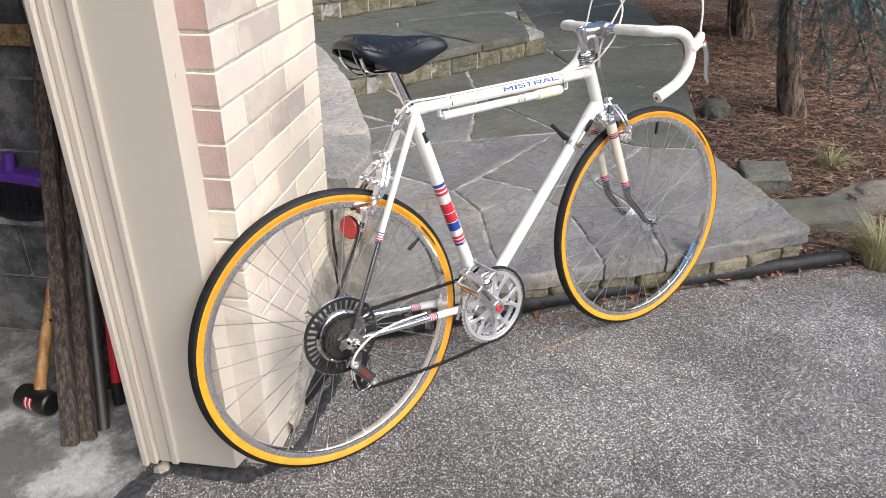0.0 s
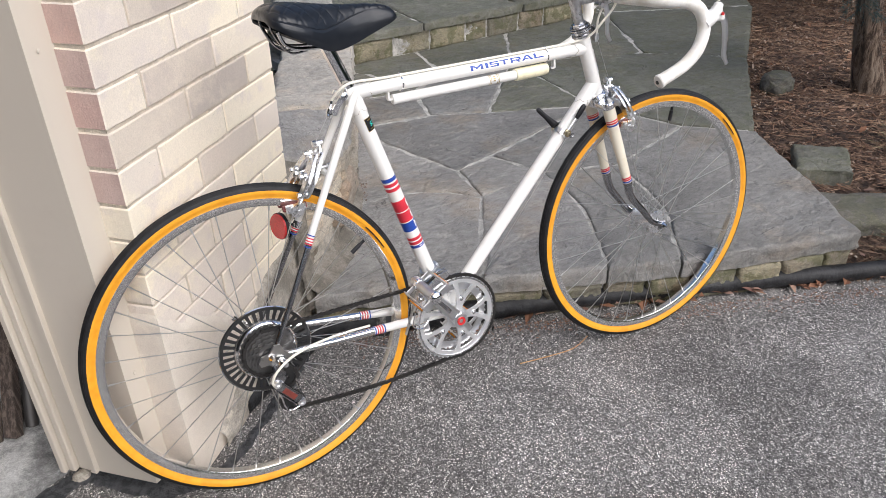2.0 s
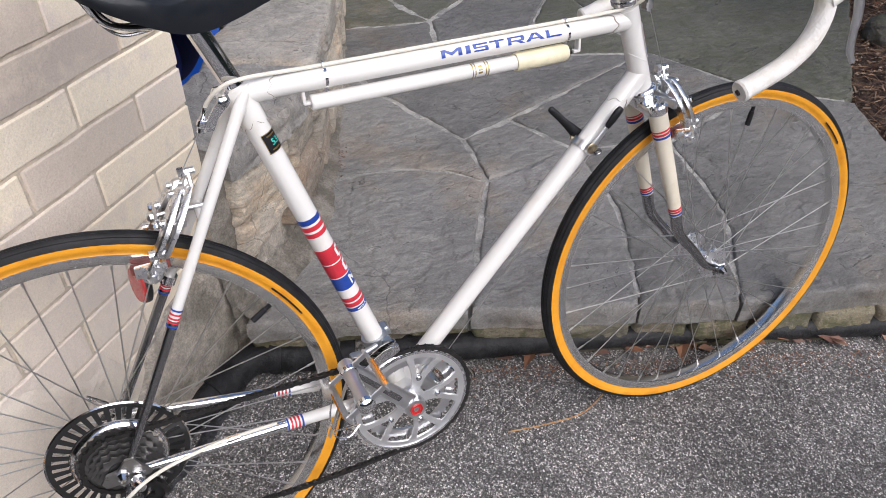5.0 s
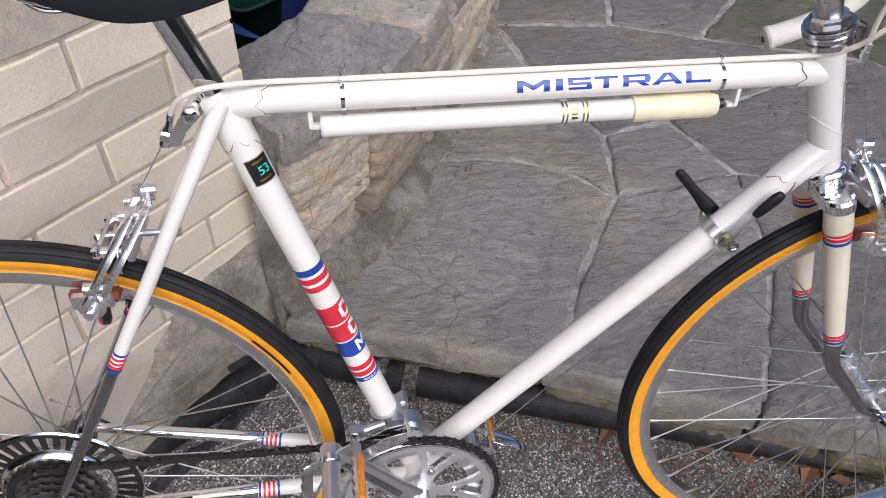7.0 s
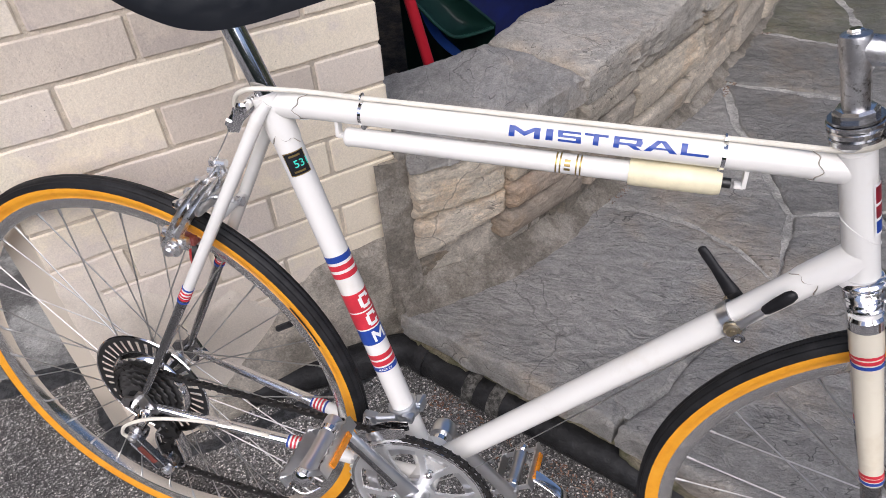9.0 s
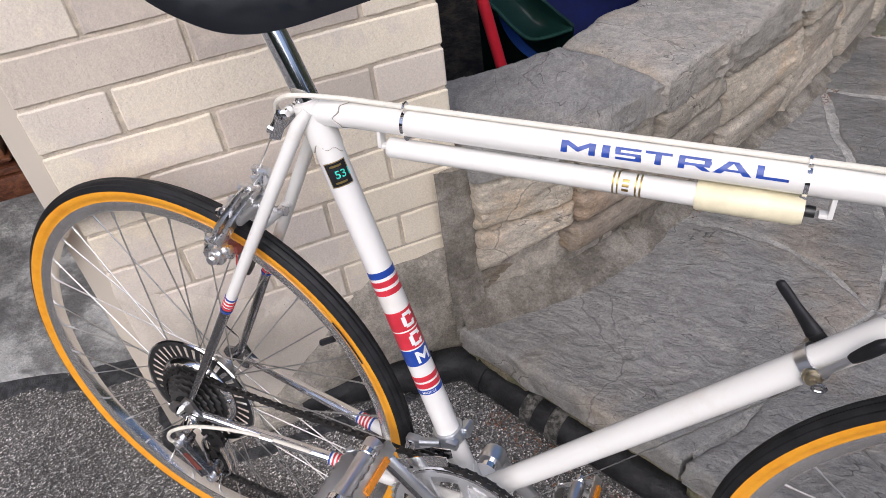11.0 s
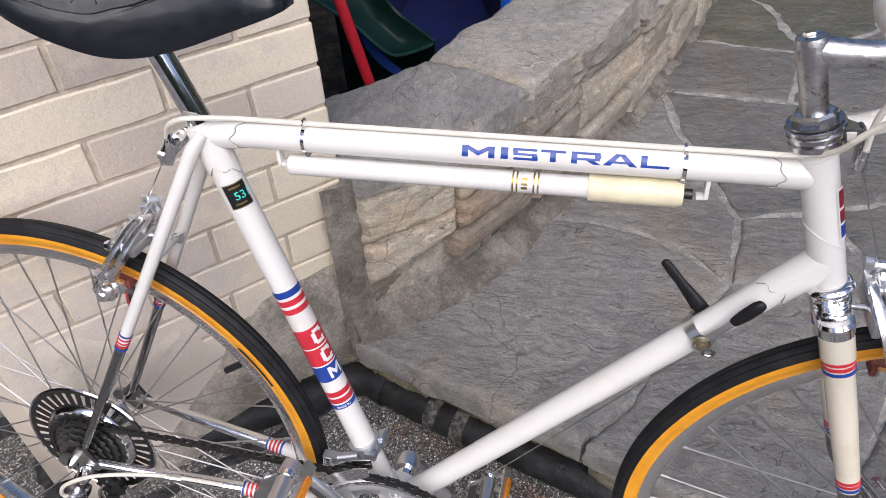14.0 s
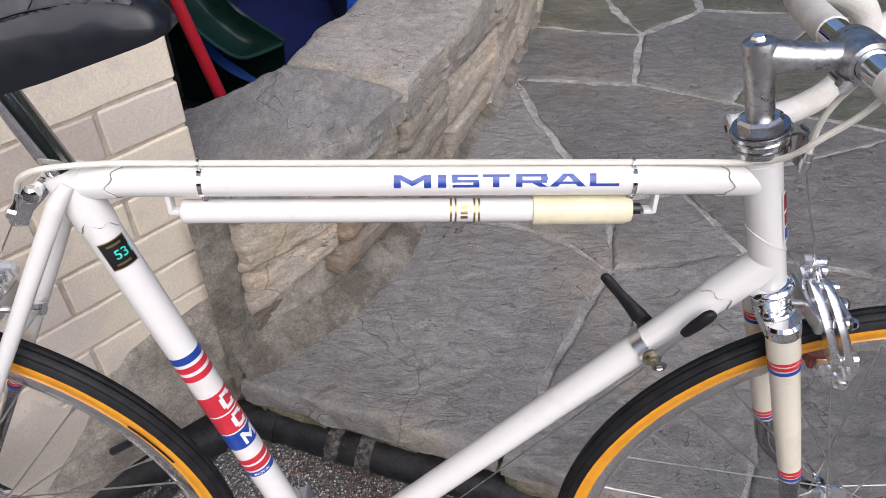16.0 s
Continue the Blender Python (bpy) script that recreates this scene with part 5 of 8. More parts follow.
def round_text(body, centre, axis, wide, tall, radius, towards, material, bold=0.03):
    """Letters bent round a tube: axis is their upright, towards faces their middle."""
    bm = letters(body, bold)
    up = Vector(axis).normalized()
    out = Vector(towards) - up * Vector(towards).dot(up)
    out.normalize()
    right = up.cross(out)
    for v in bm.verts:
        a = (v.co.x - 0.5) * wide / radius
        v.co = Vector(centre) + up * (v.co.y - 0.5) * tall + radius * (out * math.cos(a) + right * math.sin(a))
    return bp("lettering", bm, material)


for body, z, wide, tall in (("C", 0.2232, 0.0165, 0.0200), ("C", 0.1968, 0.0165, 0.0195), ("M", 0.172, 0.0185, 0.0165)):
    round_text(body, ST(z), SEAT_DIR, wide, tall, 0.0162, (0.93, -0.37, 0), WHITE_DECAL, 0.02)
round_text("MADE IN", ST(0.1218), SEAT_DIR, 0.018, 0.0034, 0.0162, (0.45, -0.85, 0), WHITE_DECAL, 0.01)


def tube_patch(a, b, radius, mid, half, material, name, inset=0.0):
    """A sticker wrapped on a tube between two points of its axis."""
    bm = bmesh.new()
    up = (b - a).normalized()
    out = Vector(mid) - up * Vector(mid).dot(up)
    out.normalize()
    right = up.cross(out)
    n = 10
    rows = [[bm.verts.new(p + radius * (out * math.cos(t) + right * math.sin(t))) for t in ((-1 + 2 * k / n) * (half - inset) for k in range(n + 1))] for p in (a + up * inset * radius, b - up * inset * radius)]
    for k in range(n):
        bm.faces.new((rows[0][k], rows[0][k + 1], rows[1][k + 1], rows[1][k]))
    return bp(name, bm, material)


BADGE = (0.60, -0.80, 0)
tube_patch(ST(0.3945), ST(0.4215), 0.01600, BADGE, 0.80, GOLD, "frame_badge")
tube_patch(ST(0.3945), ST(0.4215), 0.01608, BADGE, 0.80, BLACK_PLASTIC, "frame_badge", 0.07)
round_text("531", ST(0.4078), SEAT_DIR, 0.0165, 0.0088, 0.0162, (0.80, -0.60, 0), TEAL, 0.01)
for z in (0.4170, 0.3990):
    tube_patch(ST(z - 0.0011), ST(z + 0.0011), 0.01618, BADGE, 0.42, GOLD, "badge_bar")

# top tube lettering
bm = bmesh.new()
for glyph, x0, x1 in (("M", 0.0, 0.165), ("I", 0.195, 0.232), ("S", 0.255, 0.378), ("T", 0.392, 0.512), ("R", 0.540, 0.682), ("A", 0.690, 0.852), ("L", 0.868, 1.0)):
    one = letters(glyph, 0.036)
    for v in one.verts:
        a = (v.co.y - 0.5) * 0.0108 / 0.0130 + 0.40 + 0.10 * x0
        x = 0.5305 + (x0 + (x1 - x0) * v.co.x) * 0.1865
        v.co = Vector((x, -0.01315 * math.cos(a), 0.4755 + (x - 0.53) * 0.0034 + 0.01315 * math.sin(a)))
    me = bpy.data.meshes.new("glyph")
    one.to_mesh(me)
    one.free()
    bm.from_mesh(me)
    bpy.data.meshes.remove(me)
bp("lettering", bm, BLUE, None, "blue block capitals on the top tube")

# head badge
tube_patch(mixed(HEAD_LOW, HEAD_TOP, 0.36), mixed(HEAD_LOW, HEAD_TOP, 0.74), 0.01735, (1, -0.35, 0.2), 0.62, WHITE_DECAL, "head_badge")
for t0, t1, m in ((0.60, 0.72, MAROON), (0.49, 0.58, MAROON), (0.38, 0.47, BLUE)):
    tube_patch(mixed(HEAD_LOW, HEAD_TOP, t0), mixed(HEAD_LOW, HEAD_TOP, t1), 0.01745, (1, -0.35, 0.2), 0.52, m, "head_badge")

# -- headset --


def axis_lathe(base, profile, seg=28):
    return lathe(bmesh.new(), profile, base, STEER_AXIS, seg)


bp("headset", axis_lathe(HEAD_TOP, [(0.016, -0.002), (0.0195, 0.0), (0.0225, 0.004), (0.0225, 0.0085), (0.019, 0.010), (0.0225, 0.0115), (0.0235, 0.016), (0.0215, 0.018), (0.024, 0.0195), (0.024, 0.0225), (0.0205, 0.024), (0.0, 0.024)]), AGED_CHROME)
bp("locknut", axis_lathe(HEAD_TOP, [(0.0175, 0.024), (0.0185, 0.0255), (0.0185, 0.0315), (0.0160, 0.034), (0.0125, 0.0345), (0.0, 0.0345)], 8), AGED_CHROME, None, "", False, 20)
bp("lower_headset", axis_lathe(HEAD_LOW, [(0.0, 0.001), (0.0178, 0.001), (0.0215, -0.0012), (0.0228, -0.0040), (0.0220, -0.0066), (0.0186, -0.0076), (0.0180, -0.0100), (0.0192, -0.0112), (0.0196, -0.0140), (0.0182, -0.0155), (0, -0.0155)]), CHROME)
# cable hanger at the headset
hang = HEAD_TOP + STEER_AXIS * 0.021
bm = lathe(bmesh.new(), [(0.0165, -0.001), (0.0225, -0.001), (0.0225, 0.0012), (0.0165, 0.0012)], hang + STEER_AXIS * 0.004, STEER_AXIS, 28, True)
prism(bm, [(0.014, -0.016), (0.024, -0.012), (0.034, -0.0075), (0.039, -0.006), (0.039, 0.006), (0.034, 0.0075), (0.026, 0.012), (0.014, 0.016)], 0.0024, Matrix.Translation(hang + STEER_AXIS * 0.003) @ Matrix.Rotation(radians(6), 4, "Y"), 0.0006)
box(bm, (0.0035, 0.013, 0.036), Matrix.Translation(hang + Vector((0.0375, 0, -0.015))) @ Matrix.Rotation(radians(-6), 4, "Y"), 0.0015, 2)
bp("cable_hanger", bm, DARK_CHROME)
bp("barrel_adjuster", lathe(bmesh.new(), [(0, 0), (0.0030, 0), (0.0030, 0.004), (0.0046, 0.0045), (0.0046, 0.011), (0.0036, 0.0115), (0.0036, 0.018), (0, 0.018)], hang + Vector((0.040, -0.008, -0.034)), (0.08, 0, 1), 10), ALLOY, None, "", True)

# -- fork --
CROWN = HEAD_LOW - STEER_AXIS * 0.0178
bm = bmesh.new()
lathe(bm, [(0, 0.006), (0.0185, 0.006), (0.0195, 0.0), (0.019, -0.010), (0, -0.010)], CROWN, STEER_AXIS, 24)
bp("fork_crown_cap", bm, CHROME, None, "", True)
CROWN_TURN = Matrix.Rotation(math.atan2(STEER_AXIS.x, STEER_AXIS.z), 4, "Y")
bm = bmesh.new()
prism(bm, [(0.0165 * math.cos(t), (0.036 if math.sin(t) > 0 else -0.036) + 0.0165 * math.sin(t)) for t in (math.tau * (j + 0.5) / 24 for j in range(24))], 0.014, Matrix.Translation(CROWN - STEER_AXIS * 0.014) @ CROWN_TURN, 0.003)
bp("fork_crown", bm, CHROME, None, "chrome fork crown", True)
for s in (-1, 1):
    off = Vector((0, 0.036 * s, 0))
    a = CROWN - STEER_AXIS * 0.012 + off
    b = CROWN - STEER_AXIS * 0.219 + off * 1.18
    bp("fork_blade", tube(bmesh.new(), [a, mixed(a, b, 0.15), mixed(a, b, 0.17), mixed(a, b, 0.5), b], [0.0156, 0.0156, 0.0143, 0.0136, 0.0114], 18, True, False, 0.85), FORK_PAINT, None, "", True)
    pts = curve([b, b - STEER_AXIS * 0.045, Vector((0.995, 0.047 * s, 0.055)), Vector((1.025, 0.0490 * s, 0.018)), Vector((1.053, 0.050 * s, 0.004))], 5)
    bp("fork_tip", tube(bmesh.new(), pts, [0.0110 - 0.0052 * k / (len(pts) - 1) for k in range(len(pts))], 14), DARK_CHROME, None, "bare chrome curved fork tip", True)
    bm = bmesh.new()
    box(bm, (0.024, 0.005, 0.022), Matrix.Translation((1.058, 0.0505 * s, 0.0)), 0.002, 1)
    bp("fork_dropout", bm, DARK_CHROME, None, "", True)
    for z0, m in ((0.0395, RED), (0.0455, RED), (0.0515, BLUE), (0.1985, RED), (0.2035, RED), (0.209, BLUE)):
        c = CROWN - STEER_AXIS * (z0 + 0.006)
        r = 0.0149 if z0 < 0.1 else 0.0119
        k = 1 + 0.18 * (z0 - 0.006) / 0.201
        bp("stripe", tube(bmesh.new(), [c + off * k + STEER_AXIS * 0.0018, c + off * k - STEER_AXIS * 0.0018], r, 18, True, False, 0.87), m, None, "", True)


# -- wheels --
def wheel(name, centre, rim_label, steer, flange, hub_half, valve_angle, phase):
    turn = (STEER if steer else Matrix()).copy()
    y_axis = (0, 1, 0)
    rim = bp(name, lathe(bmesh.new(), [(0.2985, -0.0085), (0.2975, 0.0), (0.2985, 0.0085), (0.3030, 0.0110), (0.3140, 0.0112), (0.3146, 0.0095), (0.3085, 0.0080), (0.3085, -0.0080), (0.3146, -0.0095), (0.3140, -0.0112), (0.3030, -0.0110)], centre, y_axis, 128, True), RIM_ALLOY, None, rim_label, steer)
    r0, c = 0.0150, 0.3275
    tread = [(c + r0 * math.cos(a), 0.95 * r0 * math.sin(a)) for a in (radians(d) for d in range(-82, 83, 11))]
    ribs = []
    for k, (r, y) in enumerate(tread):
        ribs.append((r - (0.0014 if k % 3 == 1 else 0.0), y))
    inner = [(c + (r0 - 0.002) * math.cos(a), 0.93 * (r0 - 0.002) * math.sin(a)) for a in (radians(d) for d in (82, 40, 0, -40, -82))]
    bp("tyre", lathe(bmesh.new(), ribs + inner, centre, y_axis, 128, True), TYRE, rim, "black ribbed tread", steer)
    for s in (-1, 1):
        pts = [(c + r0 * math.cos(radians(d)) + (0.0003 if d < 84 else 0), s * 0.95 * (r0 + 0.0002) * math.sin(radians(d))) for d in (81, 92, 104, 118, 132)] + [(0.3120, s * 0.0098), (0.3120, s * 0.0070), (0.320, s * 0.010)]
        bp("sidewall", lathe(bmesh.new(), pts, centre, y_axis, 128, True), GUMWALL, rim, "amber gumwall", steer)
        # maker's marks on the sidewall become plain bars
        for a0, span in ((52 if not steer else 88, 9), (60 if not steer else 96, 4)):
            bm = bmesh.new()
            n = 8
            rows = [[bm.verts.new(centre + Vector((r * math.sin(t), s * 0.01455, r * math.cos(t)))) for t in (radians(a0 + span * k / n - (45 if steer else 0)) for k in range(n + 1))] for r in (0.3196, 0.3222)]
            for k in range(n):
                bm.faces.new((rows[0][k], rows[0][k + 1], rows[1][k + 1], rows[1][k]))
            bp("sidewall_mark", bm, BLACK_PLASTIC, rim, "", steer)
    # hub
    f = hub_half
    prof = [(0.0, -f - 0.014), (0.0055, -f - 0.014), (0.0055, -f - 0.004), (0.010, -f - 0.002), (flange, -f), (flange, -f + 0.004), (0.013, -f + 0.010), (0.0105, 0.0), (0.013, f - 0.010), (flange, f - 0.004), (flange, f), (0.010, f + 0.002), (0.0055, f + 0.004), (0.0055, f + 0.014), (0, f + 0.014)]
    bp("hub", lathe(bmesh.new(), prof, centre, y_axis, 32), POLISHED, rim, "", steer)
    end = 0.066 if not steer else 0.058
    bp("axle", rod(bmesh.new(), centre + Vector((0, -end - 0.006, 0)), centre + Vector((0, end + 0.006, 0)), 0.0045, 10), DARK_CHROME, rim, "", steer)
    for s in (-1, 1):
        bp("axle_nut", lathe(bmesh.new(), [(0, end + 0.012), (0.004, end + 0.012), (0.0085, end + 0.004), (0.0085, end - 0.002), (0, end - 0.002)], centre, (0, s, 0), 8), CHROME, rim, "", steer, 20)
    # quick-release lever on the far side
    bm = bmesh.new()
    tube(bm, [centre + Vector((0, end + 0.010, 0)), centre + Vector((-0.012, end + 0.020, 0.012)), centre + Vector((-0.034, end + 0.018, 0.034))], [0.004, 0.005, 0.0065], 8, True, False, 0.5)
    bp("quick_release", bm, CHROME, rim, "", steer)
    # spokes: four kinds, each turned nine times
    base = LIFT @ turn @ Matrix.Translation(centre)
    for kind in range(4):
        s = 1 if kind % 2 else -1
        lean = 1 if kind < 2 else -1
        hub_a = radians(lean * 68)
        p = Vector((flange * 0.85 * math.sin(hub_a), s * (f - 0.001 if kind < 2 else f + 0.001), flange * 0.85 * math.cos(hub_a)))
        q = Vector((0, s * 0.0025, 0.2985))
        b = bmesh.new()
        tube(b, [p, q], 0.00105, 6)
        tube(b, [mixed(q, p, 0.045), mixed(q, p, -0.002)], 0.0019, 6)
        me = mesh_of("spoke", b, [STEEL])
        for k in range(9):
            ang = math.tau * (k * 4 + kind * 1.0) / 36 + phase
            piece("spoke", me, rim, base @ Matrix.Rotation(ang, 4, "Y"))
    va = radians(valve_angle)
    d = Vector((math.sin(va), 0, math.cos(va)))
    bm = bmesh.new()
    rod(bm, centre + d * 0.299, centre + d * 0.285, 0.0034, 10)
    rod(bm, centre + d * 0.287, centre + d * 0.262, 0.0046, 10)
    bp("valve", bm, BLACK_PLASTIC, rim, "", steer)
    return rim


rear_wheel = wheel("rear_wheel", REAR, "polished alloy rim of the rear wheel", False, 0.026, 0.028, 57, 0.05)
front_wheel = wheel("front_wheel", FRONT, "polished alloy rim of the front wheel", True, 0.031, 0.033, 11, 0.02)

# -- freewheel and slotted spoke guard --
bm = bmesh.new()
SLOTS, R1, R2, R3, R4 = 36, 0.060, 0.066, 0.087, 0.0945
yg = -0.026
rings = {}
for lev, y in (("f", yg - 0.0016), ("b", yg)):
    for r in (R1, R2, R3, R4):
        rings[lev, r] = [bm.verts.new(REAR + Vector((r * math.sin(t), y - (0.006 if r == R1 else 0.0), r * math.cos(t)))) for t in (math.tau * k / (2 * SLOTS) for k in range(2 * SLOTS))]
n2 = 2 * SLOTS
for lev in ("f", "b"):
    for a, b in ((R1, R2), (R2, R3), (R3, R4)):
        for k in range(n2):
            if (a, b) == (R2, R3) and k % 2:
                continue
            bm.faces.new((rings[lev, a][k], rings[lev, a][(k + 1) % n2], rings[lev, b][(k + 1) % n2], rings[lev, b][k]))
for r in (R1, R4):
    for k in range(n2):
        bm.faces.new((rings["f", r][k], rings["f", r][(k + 1) % n2], rings["b", r][(k + 1) % n2], rings["b", r][k]))
bp("spoke_guard", bm, metal("blackened_guard", (0.10, 0.10, 0.10), 0.30, (0.05, 0.05, 0.05), 0.5, 60, 0.9), rear_wheel, "dark slotted spoke guard")
bp("spoke_guard_rim", lathe(bmesh.new(), [(0.0945, yg + 0.001), (0.0962, yg - 0.001), (0.0945, yg - 0.003), (0.0930, yg - 0.001)], REAR, (0, 1, 0), 72, True), CHROME, rear_wheel)
bp("spoke_guard_ring", lathe(bmesh.new(), [(0.0600, yg - 0.009), (0.0640, yg - 0.006), (0.0655, yg - 0.002), (0.056, yg - 0.004)], REAR, (0, 1, 0), 64, True), CHROME, rear_wheel)


def sprocket(centre, r, teeth, y0, y1, hole, tooth=0.004):
    bm = bmesh.new()
    n = teeth * 2
    a = [[bm.verts.new(centre + Vector(((r if k % 2 else r - tooth) * math.sin(math.tau * k / n), y, (r if k % 2 else r - tooth) * math.cos(math.tau * k / n)))) for k in range(n)] for y in (y0, y1)]
    h = [[bm.verts.new(centre + Vector((hole * math.sin(math.tau * k / n), y, hole * math.cos(math.tau * k / n)))) for k in range(n)] for y in (y0, y1)]
    for k in range(n):
        j = (k + 1) % n
        bm.faces.new((a[0][k], a[0][j], a[1][j], a[1][k]))
        bm.faces.new((h[0][k], h[0][j], h[1][j], h[1][k]))
        bm.faces.new((a[0][k], a[0][j], h[0][j], h[0][k]))
        bm.faces.new((a[1][k], a[1][j], h[1][j], h[1][k]))
    return bm


for teeth, y in ((28, -0.034), (24, -0.0395), (20, -0.045), (17, -0.0505), (14, -0.056)):
    bp("sprocket", sprocket(REAR, teeth * 0.00202 + 0.002, teeth, y, y - 0.0022, 0.016), SPROCKET, rear_wheel)
bp("freewheel_body", rod(bmesh.new(), (0, -0.030, 0), (0, -0.059, 0), 0.0185, 20), DARK_STEEL, rear_wheel)

# -- cranks and chainrings --
CR = Vector((BB.x, 0, BB.z))


def chainring(r, teeth, y, hole):
    return sprocket(CR, r, teeth, y, y - 0.0028, hole, 0.0045)


bp("inner_chainring", chainring(0.085, 42, -0.038, 0.066), ALLOY)
big = bp("outer_chainring", chainring(0.1045, 52, -0.046, 0.0960), SATIN, None, "pierced alloy outer chainring")


def pierced_disc(y0, y1, r0, r1, seg=300, levels=26):
    """The chainring's face: five arms that fork into two spokes each, open between them."""
    bm = bmesh.new()

    def solid(r, t):
        if r < 0.026 or r > 0.0865:
            return True
        k = (r - 0.026) / 0.0605
        for arm in range(5):
            for s in (-1, 1):
                c = math.tau * arm / 5 + 0.35 + s * (0.08 + 0.235 * k)
                d = (t - c + math.pi) % math.tau - math.pi
                if abs(d) * r < 0.0046 + 0.0022 * abs(2 * k - 1) ** 3:
                    return True
        return False

    rows = {}
    for lev, y in enumerate((y0, y1)):
        for i in range(levels + 1):
            r = r0 + (r1 - r0) * i / levels
            rows[lev, i] = [bm.verts.new(CR + Vector((r * math.sin(math.tau * k / seg), y, r * math.cos(math.tau * k / seg)))) for k in range(seg)]
    on = [[solid(r0 + (r1 - r0) * (i + 0.5) / levels, math.tau * (k + 0.5) / seg) for k in range(seg)] for i in range(levels)]
    for i in range(levels):
        for k in range(seg):
            if not on[i][k]:
                continue
            j = (k + 1) % seg
            for lev in (0, 1):
                bm.faces.new((rows[lev, i][k], rows[lev, i][j], rows[lev, i + 1][j], rows[lev, i + 1][k]))
            if i == levels - 1 or not on[i + 1][k]:
                bm.faces.new((rows[0, i + 1][k], rows[0, i + 1][j], rows[1, i + 1][j], rows[1, i + 1][k]))
            if i == 0 or not on[i - 1][k]:
                bm.faces.new((rows[0, i][k], rows[0, i][j], rows[1, i][j], rows[1, i][k]))
            if not on[i][k - 1]:
                bm.faces.new((rows[0, i][k], rows[0, i + 1][k], rows[1, i + 1][k], rows[1, i][k]))
            if not on[i][j]:
                bm.faces.new((rows[0, i][j], rows[0, i + 1][j], rows[1, i + 1][j], rows[1, i][j]))
    for v in [v for v in bm.verts if not v.link_faces]:
        bm.verts.remove(v)
    return bm


bp("spider", pierced_disc(-0.0465, -0.0505, 0.012, 0.0990), SATIN, big)
for k in range(5):
    t0 = math.tau * k / 5 + 0.35
    c = CR + Vector((0.046 * math.sin(t0), -0.0455, 0.046 * math.cos(t0)))
    bm = lathe(bmesh.new(), [(0, 0.0085), (0.003, 0.0085), (0.003, 0.0065), (0.0052, 0.0065), (0.0062, 0.004), (0.0062, 0.0)], c, (0, -1, 0), 14)
    bp("chainring_bolt", bm, CHROME, big)
bp("ring_lip", lathe(bmesh.new(), [(0.0945, -0.0505), (0.0990, -0.0505), (0.0988, -0.0520), (0.0950, -0.0520)], CR, (0, 1, 0), 96, True), CHROME, big)

CRANK_ANGLE = radians(128)
CRANK_DIR = Vector((math.cos(CRANK_ANGLE), 0, math.sin(CRANK_ANGLE)))
PEDAL_R = CR + CRANK_DIR * 0.168 + Vector((0, -0.074, 0))
PEDAL_L = CR - CRANK_DIR * 0.168 + Vector((0, 0.086, 0))
for s, end in ((-1, PEDAL_R), (1, PEDAL_L)):
    y0 = -0.060 if s < 0 else 0.066
    a = CR + Vector((0, y0, 0))
    bm = bmesh.new()
    tube(bm, [a, mixed(a, end, 0.12), mixed(a, end, 0.55), mixed(a, end, 0.97), mixed(a, end, 1.05)], [0.0165, 0.0150, 0.0120, 0.0125, 0.008], 14, True, False, 0.58)
    lathe(bm, [(0, -0.012), (0.0175, -0.012), (0.019, 0.0), (0.0165, 0.012), (0, 0.012)], a, (0, 1, 0), 24)
    crank = bp("crank_arm", bm, ALLOY)
    # groove along the arm
    bm = bmesh.new()
    tube(bm, [mixed(a, end, 0.24) + Vector((0, s * 0.0076, 0)), mixed(a, end, 0.86) + Vector((0, s * 0.0066, 0))], [0.0048, 0.0040], 8, True, False, 0.30)
    bp("crank_groove", bm, DARK_CHROME, crank)
    bm = lathe(bmesh.new(), [(0.0105, -0.002), (0.0105, 0.0012), (0.0098, 0.0018), (0.0092, 0.0002), (0.0048, 0.0002), (0.0045, -0.002), (0, -0.002)], a + Vector((0, s * 0.0125, 0)), (0, s, 0), 28)
    bp("dust_cap", bm, RED_LENS if s < 0 else CHROME, crank, "red dust cap" if s < 0 else "chrome dust cap")
bp("bracket_cup", rod(bmesh.new(), CR + Vector((0, 0.034, 0)), CR + Vector((0, 0.080, 0)), 0.0125, 18), CHROME)


